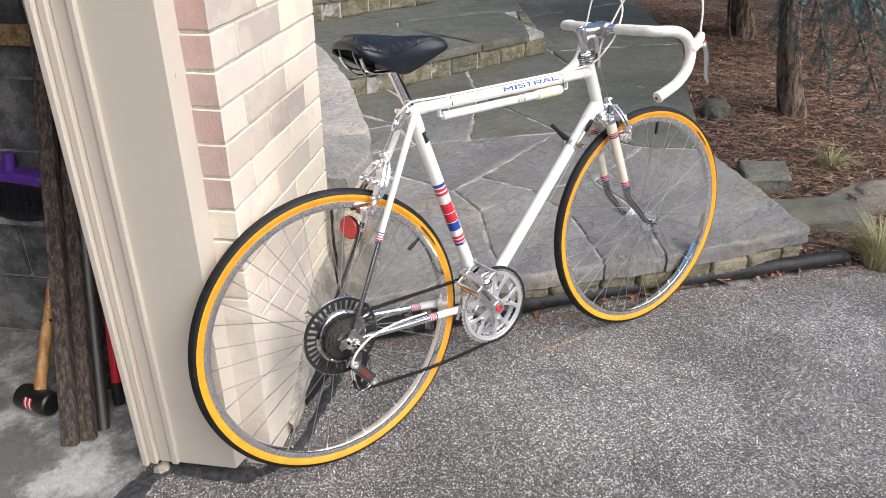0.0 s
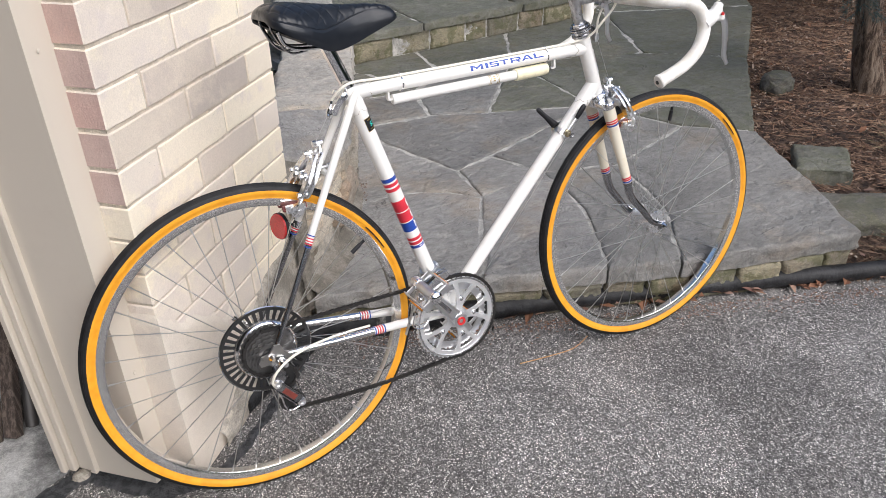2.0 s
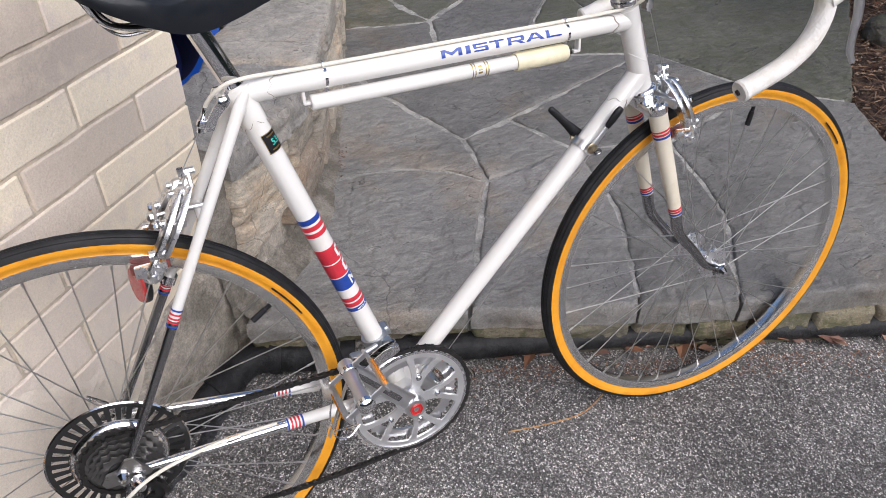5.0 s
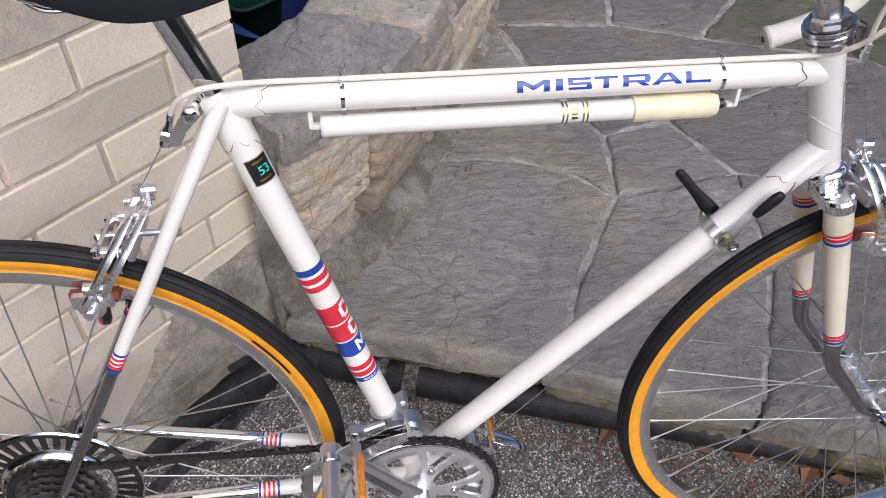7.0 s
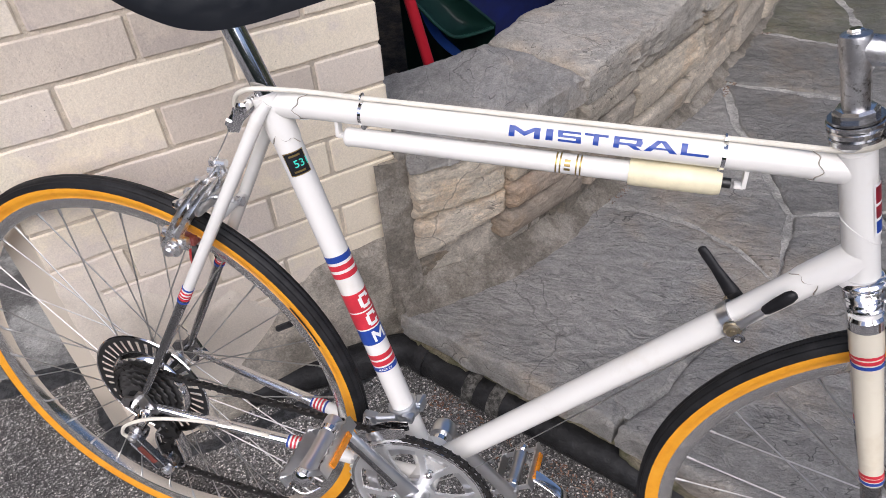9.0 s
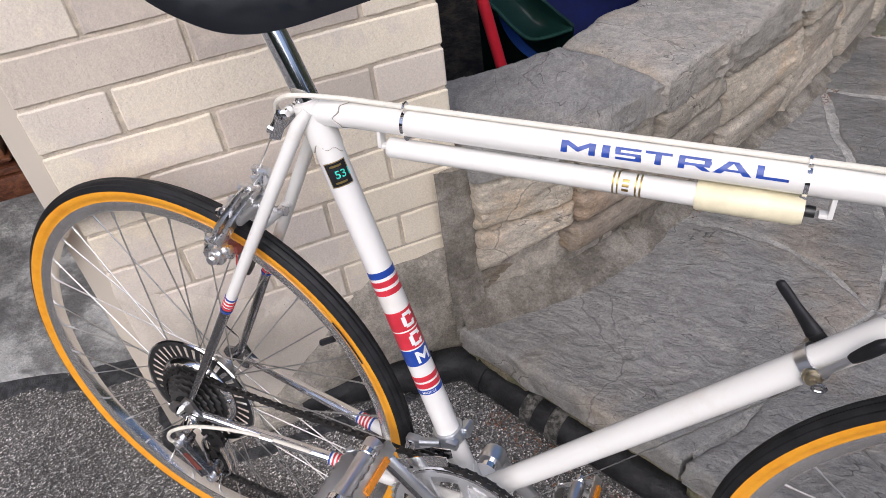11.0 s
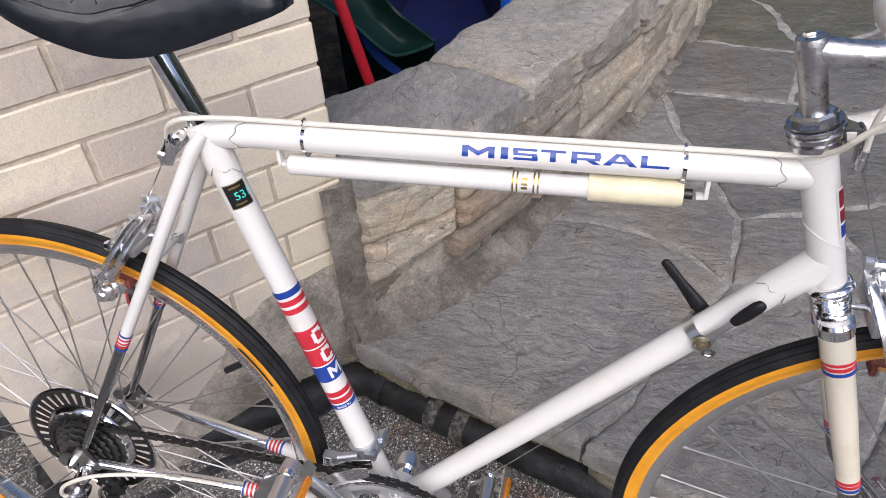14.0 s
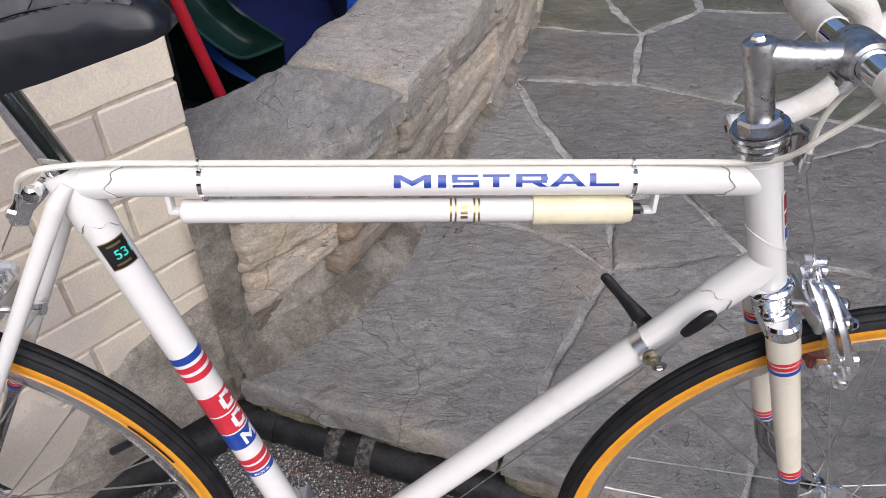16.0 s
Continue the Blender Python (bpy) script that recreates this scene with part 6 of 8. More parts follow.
def pedal(at, s):
    """A steel cage pedal with amber reflectors; it tips about its axle."""
    tip = Matrix.Translation(at) @ Matrix.Rotation(radians(-32 if s < 0 else -34), 4, "Y")
    w = 0.092
    bm = bmesh.new()
    lathe(bm, [(0, -0.004), (0.0125, -0.004), (0.0125, 0.012), (0.0112, 0.018), (0.0100, 0.045), (0.0100, 0.060), (0.0112, 0.074), (0.0105, 0.088), (0, 0.092)], (0, 0, 0), (0, s, 0), 18)
    bm.transform(tip)
    ped = bp("pedal", bm, ALLOY, None, "alloy cage pedal with amber reflectors")
    for fx in (-1, 1):
        bm = bmesh.new()
        # cage plate with teeth along its upper edge
        n = 14
        low = [(-0.044 + 0.088 * k / n, -0.008) for k in range(n + 1)]
        up = [(-0.044 + 0.088 * k / n, 0.008 + (0.0026 if k % 2 else 0)) for k in range(n, -1, -1)]
        prism(bm, low + up, 0.0028, Matrix.Translation((fx * 0.034, s * 0.048, 0)) @ Matrix.Rotation(radians(90), 4, "Z") @ Matrix.Rotation(radians(90), 4, "X"))
        bm.transform(tip)
        bp("cage_plate", bm, ALLOY, ped)
        bm = bmesh.new()
        box(bm, (0.004, 0.054, 0.009), Matrix.Translation((fx * 0.0380, s * 0.050, -0.004)), 0.0015, 2)
        bm.transform(tip)
        bp("reflector", bm, AMBER, ped, "amber pedal reflector")
    for yy in (0.008, 0.086):
        bm = bmesh.new()
        box(bm, (0.070, 0.003, 0.010), Matrix.Translation((0, s * yy, 0)), 0.001, 1)
        bm.transform(tip)
        bp("cage_end", bm, ALLOY, ped)
    # toe clip of sprung steel, hanging below the cage with a worn strap
    bm = bmesh.new()
    if s < 0:
        for yy in (0.034, 0.064):
            tube(bm, curve([(-0.036, s * yy, 0.0), (-0.052, s * yy, -0.010), (-0.072, s * (yy * 0.6 + 0.020), -0.034), (-0.062, s * (yy * 0.6 + 0.020), -0.054), (-0.040, s * 0.049, -0.058)], 5), 0.0014, 6)
        hang_pts = [(-0.004, s * 0.006, -0.012), (-0.030, s * 0.004, -0.030), (-0.062, s * 0.012, -0.048), (-0.094, s * 0.018, -0.066)]
    else:
        tube(bm, curve([(0.036, s * 0.030, 0.0), (0.050, s * 0.026, -0.018), (0.064, s * 0.022, -0.044), (0.062, s * 0.020, -0.070), (0.046, s * 0.020, -0.084)], 5), 0.0016, 8, True, False, 6.0)
        hang_pts = [(-0.004, s * 0.086, -0.012), (-0.004, s * 0.092, -0.034), (0.004, s * 0.090, -0.060)]
    bm.transform(tip)
    bp("toe_clip", bm, CHROME, ped)
    bm = bmesh.new()
    tube(bm, curve(hang_pts, 6), 0.0012, 8, True, False, 5.0)
    bm.transform(tip)
    bp("strap", bm, plain("worn_strap", (0.42, 0.40, 0.36), 0.8, 0, 0.3, 60), ped, "worn pale toe strap")
    # domed outer bearing cap and the inner collar
    for yy, r in ((0.090, 0.0135), (0.016, 0.0130)):
        bm = lathe(bmesh.new(), [(0, 0.008), (r * 0.6, 0.007), (r * 0.95, 0.003), (r, -0.004), (r * 0.8, -0.008), (0, -0.008)], (0, s * yy, 0), (0, s, 0), 20)
        bm.transform(tip)
        bp("bearing_cap", bm, CHROME, ped)
    return ped


pedal(PEDAL_R, -1)
pedal(PEDAL_L, 1)


# -- chain --
def tangent_run(c1, r1, c2, r2, upper):
    """Points where a straight chain run touches two wheels (both on the same side)."""
    d = c2 - c1
    l = math.hypot(d.x, d.z)
    base = math.atan2(d.z, d.x)
    k = math.acos(max(-1, min(1, (r1 - r2) / l)))
    a = base + (k if upper else -k)
    n = Vector((math.cos(a), 0, math.sin(a)))
    return c1 + n * r1, c2 + n * r2


YC = -0.0475
GUIDE, TENSION = Vector((0.024, YC - 0.006, -0.062)), Vector((0.026, YC - 0.006, -0.118))
ring_c, cog_c = CR + Vector((0, YC, 0)), REAR + Vector((0, YC + 0.006, 0))
up_a, up_b = tangent_run(cog_c, 0.050, ring_c, 0.1035, True)
low_a = TENSION + Vector((-0.002, 0, -0.022))
low_b = ring_c + Vector((0.1035 * math.cos(radians(-101)), 0, 0.1035 * math.sin(radians(-101))))


def arc(c, r, a0, a1, n):
    return [c + Vector((r * math.cos(radians(a0 + (a1 - a0) * k / n)), 0, r * math.sin(radians(a0 + (a1 - a0) * k / n)))) for k in range(n + 1)]


a_up = math.degrees(math.atan2((up_b - ring_c).z, (up_b - ring_c).x))
a_cog = math.degrees(math.atan2((up_a - cog_c).z, (up_a - cog_c).x))
path = [up_a] + [mixed(up_a, up_b, k / 40) for k in range(1, 40)] + arc(ring_c, 0.1035, a_up, -101, 40)
sag = [mixed(low_b, low_a, k / 40) + Vector((0, 0, -0.010 * math.sin(math.pi * k / 40))) for k in range(1, 41)]
path += sag + arc(TENSION, 0.022, -95, -270, 10) + arc(GUIDE, 0.021, -90, 90, 10) + arc(cog_c, 0.050, 290, a_cog, 18)[1:]
run, total = [0.0], 0.0
for a, b in zip(path, path[1:]):
    total += (b - a).length
    run.append(total)
bm = bmesh.new()
links = int(total / 0.0127)
i = 0
for k in range(links):
    s = k * 0.0127
    while i < len(run) - 2 and run[i + 1] < s:
        i += 1
    f = (s - run[i]) / max(1e-6, run[i + 1] - run[i])
    p = mixed(path[i], path[i + 1], f)
    d = (path[i + 1] - path[i]).normalized()
    w = 0.0062 if k % 2 else 0.0044
    up = Vector((-d.z, 0, d.x))
    side = Vector((0, 1, 0))
    m = Matrix((d, side, up)).transposed().to_4x4()
    m.translation = p
    for sy in (-1, 1):
        prism(bm, [(-0.0098, 0), (-0.0075, -0.0042), (-0.003, -0.0030), (0.003, -0.0030), (0.0075, -0.0042), (0.0098, 0), (0.0075, 0.0042), (0.003, 0.0030), (-0.003, 0.0030), (-0.0075, 0.0042)], 0.0011, m @ Matrix.Translation((0, sy * w * 0.5, 0)) @ Matrix.Rotation(radians(90), 4, "X"))
    rod(bm, p - side * 0.0024 + d * 0.00635, p + side * 0.0024 + d * 0.00635, 0.0038, 8)
bp("chain", bm, CHAIN, None, "greasy dark roller chain", False, 25)

# -- rear derailleur --
YD = -0.078
bm = bmesh.new()
rod(bm, (0.006, -0.066, -0.026), (0.006, YD - 0.010, -0.030), 0.0105, 16)
box(bm, (0.030, 0.016, 0.024), Matrix.Translation((0.000, YD, -0.044)) @ Matrix.Rotation(radians(25), 4, "Y"), 0.005, 2)
mech = bp("rear_derailleur", bm, DARK_CHROME, None, "grey parallelogram rear derailleur")
bm = bmesh.new()
box(bm, (0.018, 0.007, 0.062), Matrix.Translation((0.016, YD - 0.010, -0.078)) @ Matrix.Rotation(radians(-38), 4, "Y"), 0.003, 2)
box(bm, (0.026, 0.020, 0.022), Matrix.Translation((0.034, YD + 0.004, -0.104)) @ Matrix.Rotation(radians(-30), 4, "Y"), 0.005, 2)
for k in (-1, 1):
    box(bm, (0.0035, 0.010, 0.060), Matrix.Translation((0.016, YD - 0.010, -0.078)) @ Matrix.Rotation(radians(-38), 4, "Y") @ Matrix.Translation((0.0105 * k, 0, 0)), 0.001, 1)
bp("parallelogram", bm, DARK_CHROME, mech)
bm = bmesh.new()
box(bm, (0.012, 0.0015, 0.034), Matrix.Translation((0.016, YD - 0.0142, -0.078)) @ Matrix.Rotation(radians(-38), 4, "Y"), 0.0005, 1)
bp("mech_plate", bm, plain("brown_red_plate", (0.16, 0.035, 0.025), 0.4, 0.2), mech, "reddish name plate")
for c in ((-0.004, YD - 0.010, -0.050), (0.038, YD - 0.008, -0.110)):
    bp("pivot_bolt", lathe(bmesh.new(), [(0, 0.002), (0.003, 0.002), (0.0035, 0.005), (0.0070, 0.005), (0.0092, 0.0), (0.0092, -0.006), (0, -0.006)], c, (0, -1, 0), 18), POLISHED, mech)
for c in (GUIDE, TENSION):
    bp("jockey_wheel", sprocket(c, 0.0205, 10, 0.0, 0.006, 0.006, 0.004), DARK_STEEL, mech)
bm = bmesh.new()
for yy in (-0.002, 0.009):
    tube(bm, curve([GUIDE + Vector((0, yy, 0.010)), GUIDE + Vector((-0.016, yy, -0.012)), TENSION + Vector((-0.020, yy, 0.010)), TENSION + Vector((-0.012, yy, -0.020)), TENSION + Vector((0.014, yy, -0.018)), TENSION + Vector((0.022, yy, 0.004)), GUIDE + Vector((0.018, yy, -0.010))], 5), 0.0024, 8, True, False, 2.0)
bp("cage", bm, CHROME, mech)
bp("axle_cone", lathe(bmesh.new(), [(0, 0.020), (0.006, 0.018), (0.011, 0.006), (0.011, 0.0), (0, 0.0)], (0.016, -0.070, -0.014), (0.25, -1, 0), 14), CHROME, mech)
# gear cable in white housing, looping from the chain stay to the mech
loop = curve([(0.215, -0.062, -0.004), (0.13, -0.070, 0.004), (0.05, -0.086, 0.004), (0.004, -0.096, -0.012), (-0.014, -0.094, -0.038), (-0.006, -0.088, -0.054)], 8)
bp("gear_cable", tube(bmesh.new(), loop, 0.0027, 8), CABLE_WHITE, None, "white cable housing")
bp("cable_stop", rod(bmesh.new(), (0.140, -0.069, 0.003), (0.160, -0.067, 0.001), 0.0045, 10), CHROME)

# -- front derailleur --
fc = ST(0.045)
bm = lathe(bmesh.new(), [(0.0160, -0.009), (0.0200, -0.009), (0.0212, -0.006), (0.0212, 0.006), (0.0200, 0.009), (0.0160, 0.009)], fc, SEAT_DIR, 24, True)
box(bm, (0.012, 0.020, 0.016), Matrix.Translation(fc + Vector((0.020, 0.008, 0.006))) @ Matrix.Rotation(radians(-17), 4, "Y"), 0.002, 1)
rod(bm, fc + Vector((0.021, -0.006, 0.007)), fc + Vector((0.021, 0.022, 0.007)), 0.0036, 8)
rod(bm, fc + Vector((-0.004, -0.020, 0)), fc + Vector((-0.034, -0.024, -0.006)), 0.0058, 12)
box(bm, (0.020, 0.012, 0.014), Matrix.Translation(fc + Vector((-0.040, -0.024, -0.006))), 0.003, 2)
box(bm, (0.016, 0.012, 0.012), Matrix.Translation(fc + Vector((0.012, -0.018, 0.002))), 0.003, 2)
front_mech = bp("front_derailleur", bm, metal("grey_cast_alloy", (0.55, 0.57, 0.60), 0.4, (0.25, 0.25, 0.25), 0.4, 60), None, "alloy band-on front derailleur")
bm = bmesh.new()
rod(bm, fc + Vector((-0.042, -0.026, -0.004)), fc + Vector((-0.048, -0.040, -0.040)), 0.0065, 12)
box(bm, (0.050, 0.006, 0.014), Matrix.Translation(fc + Vector((-0.030, -0.034, -0.036))) @ Matrix.Rotation(radians(14), 4, "Y"), 0.002, 1)
bp("link", bm, CHROME, front_mech)
for yy in (-0.040, -0.053):
    bm = bmesh.new()
    prism(bm, [(-0.062, -0.030), (-0.030, -0.016), (0.004, -0.002), (0.014, 0.004), (0.012, 0.018), (-0.012, 0.012), (-0.042, -0.006), (-0.066, -0.018)], 0.0014, Matrix.Translation(Vector((0.405, yy, 0.046))) @ Matrix.Rotation(radians(90), 4, "X"))
    bp("cage_plate", bm, CHROME, front_mech)

# -- down-tube shifters --
DT_DIR = (DT_FRONT - DT_LOW).normalized()
sc = Vector((0.7715, 0, 0.2925))
sc = DT_LOW + DT_DIR * ((sc - DT_LOW).dot(DT_DIR))
bm = lathe(bmesh.new(), [(0.0163, -0.006), (0.0185, -0.006), (0.0185, 0.006), (0.0163, 0.006)], sc, DT_DIR, 24, True)
rod(bm, sc + Vector((0, -0.014, 0)), sc + Vector((0, -0.024, 0)), 0.0085, 14)
rod(bm, sc + Vector((0, 0.014, 0)), sc + Vector((0, 0.024, 0)), 0.0085, 14)
shifter = bp("shifter_clamp", bm, ALLOY, None, "alloy down-tube shifter clamp")
near_tip, far_tip = Vector((0.8190, -0.030, 0.3555)), Vector((0.7315, 0.036, 0.350))
for s, tip in ((-1, near_tip), (1, far_tip)):
    a = sc + (Vector((0, -0.0225, 0.002)) if s < 0 else Vector((0.004, 0.0225, 0.010)))
    if s < 0:
        lever = bp("shift_lever", tube(bmesh.new(), [a - (tip - a) * 0.10, a, mixed(a, tip, 0.25), mixed(a, tip, 0.62)], [0.005, 0.0075, 0.0048, 0.0036], 12, True, False, 0.5), ALLOY, shifter)
        bp("lever_sleeve", tube(bmesh.new(), [mixed(a, tip, f) for f in (0.52, 0.56, 0.72, 0.90, 0.98, 1.0)], [0.0040, 0.0054, 0.0066, 0.0068, 0.0050, 0.0025], 16, True, False, 0.62), BLACK_PLASTIC, shifter, "black rubber lever sleeve")
    else:
        lever = bp("shift_lever", tube(bmesh.new(), [a - (tip - a) * 0.10, a, mixed(a, tip, 0.2)], [0.006, 0.0095, 0.0085], 12, True, False, 0.5), DARK_STEEL, shifter)
        bp("lever_sleeve", tube(bmesh.new(), [mixed(a, tip, f) for f in (0.12, 0.3, 0.6, 0.85, 0.97, 1.0)], [0.0090, 0.0074, 0.0056, 0.0058, 0.0050, 0.0025], 16, True, False, 0.6), BLACK_PLASTIC, shifter, "black rubber lever sleeve")
    bp("wing_bolt", lathe(bmesh.new(), [(0, 0.006), (0.003, 0.006), (0.0036, 0.004), (0.0066, 0.0035), (0.0078, 0.0015), (0.0066, 0.0), (0.0092, -0.001), (0.0092, -0.004), (0, -0.004)], sc + Vector((0.001, s * 0.0262, 0.004)), (0, s, 0), 18), BRASS, shifter, "tarnished brass clamp screw")
    bm = tube(bmesh.new(), [sc + Vector((0.0055 * math.cos(t) + 0.007, s * 0.0315, -0.001 + 0.004 * math.sin(t))) for t in (math.tau * k / 14 for k in range(14))], 0.0018, 7, True, True)
    bp("screw_loop", bm, DARK_CHROME, shifter)
bp("gear_wire", tube(bmesh.new(), [sc + Vector((-0.006, -0.026, -0.008)), BB + Vector((0.06, -0.022, 0.03)), BB + Vector((0.0, -0.018, -0.022))], 0.0008, 5), STEEL)

# -- saddle and post --
POST_LOW, POST_TOP = ST(0.485), Vector((0.2165, 0, 0.592))
bp("seat_post", rod(bmesh.new(), mixed(SEAT_TOP, POST_TOP, -0.2), POST_TOP, 0.0129, 24), CHROME, None, "bright chrome seat post")
bm = lathe(bmesh.new(), [(0.0160, -0.016), (0.0180, -0.016), (0.0180, 0.001), (0.0150, 0.003), (0.0130, 0.003)], SEAT_TOP, SEAT_DIR, 24)
rod(bm, SEAT_TOP + Vector((-0.019, -0.016, -0.008)), SEAT_TOP + Vector((-0.019, 0.016, -0.008)), 0.0055, 12)
bp("seat_lug", bm, FRAME_PAINT)
bm = bmesh.new()
rod(bm, SEAT_TOP + Vector((-0.020, -0.026, -0.009)), SEAT_TOP + Vector((-0.020, 0.026, -0.009)), 0.0042, 10)
for d in (-1, 1):
    lathe(bm, [(0, 0.008), (0.0045, 0.008), (0.0078, 0.006), (0.0082, 0.0), (0, 0)], SEAT_TOP + Vector((-0.020, d * 0.018, -0.009)), (0, d, 0), 6)
prism(bm, [(0.006, -0.006), (0.010, 0.004), (0.002, 0.008), (-0.016, -0.010), (-0.030, -0.030), (-0.030, -0.038), (-0.020, -0.038), (-0.012, -0.024)], 0.0030, Matrix.Translation(SEAT_TOP + Vector((-0.016, -0.010, -0.006))) @ Matrix.Rotation(radians(90), 4, "X"), 0.0008)
tube(bm, [SEAT_TOP + Vector((-0.040, -0.004, -0.016)), SEAT_TOP + Vector((-0.044, -0.004, -0.026)), SEAT_TOP + Vector((-0.0455, -0.004, -0.030)), SEAT_TOP + Vector((-0.051, -0.004, -0.046))], [0.0036, 0.0036, 0.0056, 0.0056], 10)
box(bm, (0.016, 0.012, 0.010), Matrix.Translation(SEAT_TOP + Vector((-0.046, -0.006, -0.036))) @ Matrix.Rotation(radians(24), 4, "Y"), 0.002, 1)
bp("brake_cable_stop", bm, CHROME)

# padded shell, lofted from the tail to the nose: x, half width, top, lip height
SADDLE = [(0.107, 0.036, 0.640, 0.630), (0.111, 0.056, 0.649, 0.622), (0.126, 0.070, 0.656, 0.612), (0.150, 0.074, 0.657, 0.598), (0.180, 0.069, 0.653, 0.582), (0.210, 0.056, 0.648, 0.568), (0.240, 0.042, 0.643, 0.564), (0.275, 0.031, 0.639, 0.570), (0.310, 0.025, 0.636, 0.581), (0.342, 0.023, 0.631, 0.592), (0.362, 0.020, 0.624, 0.599), (0.372, 0.012, 0.613, 0.603)]
SADDLE_SECTION = [(1.0, 0.0), (1.03, 0.16), (1.00, 0.36), (0.91, 0.56), (0.76, 0.74), (0.54, 0.89), (0.28, 0.975), (0.0, 1.0)]




def quilt(x):
    """How far down the side the stitched panel reaches, as a share of the half width."""
    t = min(1.0, max(0.0, (x - 0.19) / 0.16))
    return 0.955 - 0.36 * t * t * (3 - 2 * t)


def saddle_shell():
    bm = bmesh.new()
    rows = []
    line = curve([(x, w, t) for x, w, t, l in SADDLE], 12)
    lips = curve([(x, 0, l) for x, w, t, l in SADDLE], 12)
    half = [(p.x, p.y) for p in curve([(a, b, 0) for a, b in SADDLE_SECTION], 9)]
    sec = half + [(-a, b) for a, b in half[-2::-1]]
    for p, q in zip(line, lips):
        row = []
        for a, b in sec:
            z = q.z + (p.z - q.z) * b
            reach = quilt(p.x)
            if b > 0.4 and 0.116 < p.x < 0.35 and abs(a) < reach + 0.04:
                worst = 1.0
                for d in (-1, 1):
                    f = (p.x - 0.118 - 0.030 * d * p.y * a / 0.040) / 0.030
                    worst = min(worst, abs(f - round(f)) * 0.030)
                z -= 0.0017 * math.exp(-(worst / 0.0020) ** 2) if abs(a) < reach else 0.0
                z -= 0.0026 * math.exp(-((abs(a) - reach) * p.y / 0.0022) ** 2)
            row.append(bm.verts.new((p.x, p.y * a, z)))
        rows.append(row)
    m = len(sec)
    for a, b in zip(rows, rows[1:]):
        for k in range(m - 1):
            bm.faces.new((a[k], a[k + 1], b[k + 1], b[k]))
    bm.faces.new(rows[-1])
    bm.faces.new(rows[0][::-1])
    for a, b in zip(rows, rows[1:]):
        inner = [bm.verts.new((v.co.x, v.co.y * 0.9, v.co.z + 0.004)) for v in (a[0], b[0], b[-1], a[-1])]
        bm.faces.new((a[0], b[0], inner[1], inner[0]))
        bm.faces.new((b[-1], a[-1], inner[3], inner[2]))
    return bm


saddle = bp("saddle", saddle_shell(), VINYL, None, "black padded vinyl saddle with diamond stitching", False, 60)


def saddle_top(x, side):
    """Height of the saddle's skin at a place along it; side is the share of the half width."""
    for a, b in zip(SADDLE, SADDLE[1:]):
        if a[0] <= x <= b[0]:
            t = (x - a[0]) / (b[0] - a[0])
            w, top, lip = (a[i] + (b[i] - a[i]) * t for i in (1, 2, 3))
            f = 1.0
            for (a0, f0), (a1, f1) in zip(SADDLE_SECTION[1:], SADDLE_SECTION[2:]):
                if a1 <= abs(side) <= a0:
                    f = f0 + (f1 - f0) * (abs(side) - a0) / (a1 - a0)
            return Vector((x, w * side, lip + (top - lip) * f + 0.0002))
    return None


stitch = bmesh.new()
for k in range(-2, 12):
    for d in (-1, 1):
        pts = []
        for j in range(-16, 17):
            y = 0.070 * j / 16
            x = 0.118 + 0.030 * k + 0.030 * d * y / 0.040
            p = saddle_top(x, 0.0)
            if p is None or x < 0.116 or x > 0.348:
                continue
            w = saddle_top(x, 1.0).y
            if abs(y) < w * quilt(x):
                pts.append(saddle_top(x, y / w) - Vector((0, 0, 0.0013)))
        if len(pts) > 2:
            tube(stitch, pts, 0.0006, 5)
for d in (-1, 1):
    tube(stitch, [saddle_top(x, d * quilt(x)) - Vector((0, 0, 0.0016)) for x in (0.116 + 0.23 * j / 40 for j in range(41))], 0.0011, 5)
bp("stitching", stitch, VINYL, saddle)
for s in (-1, 1):
    rail = curve([(0.124, 0.046 * s, 0.612), (0.138, 0.040 * s, 0.586), (0.175, 0.026 * s, 0.574), (0.235, 0.022 * s, 0.574), (0.300, 0.018 * s, 0.590), (0.350, 0.010 * s, 0.602)], 6)
    bp("saddle_rail", tube(bmesh.new(), rail, 0.0035, 10), CHROME, saddle)
for yy in (-0.030, 0.030):
    loop = curve([(0.116, yy, 0.632), (0.119, yy, 0.612), (0.134, yy * 0.95, 0.584), (0.152, yy * 0.85, 0.569), (0.182, yy * 0.7, 0.570)], 5)
    bp("saddle_spring", tube(bmesh.new(), loop, 0.0020, 8), DARK_CHROME, saddle)
bm = bmesh.new()
rod(bm, (0.213, -0.034, 0.582), (0.213, 0.034, 0.582), 0.012, 16)
bp("saddle_clamp", bm, DARK_STEEL, saddle)

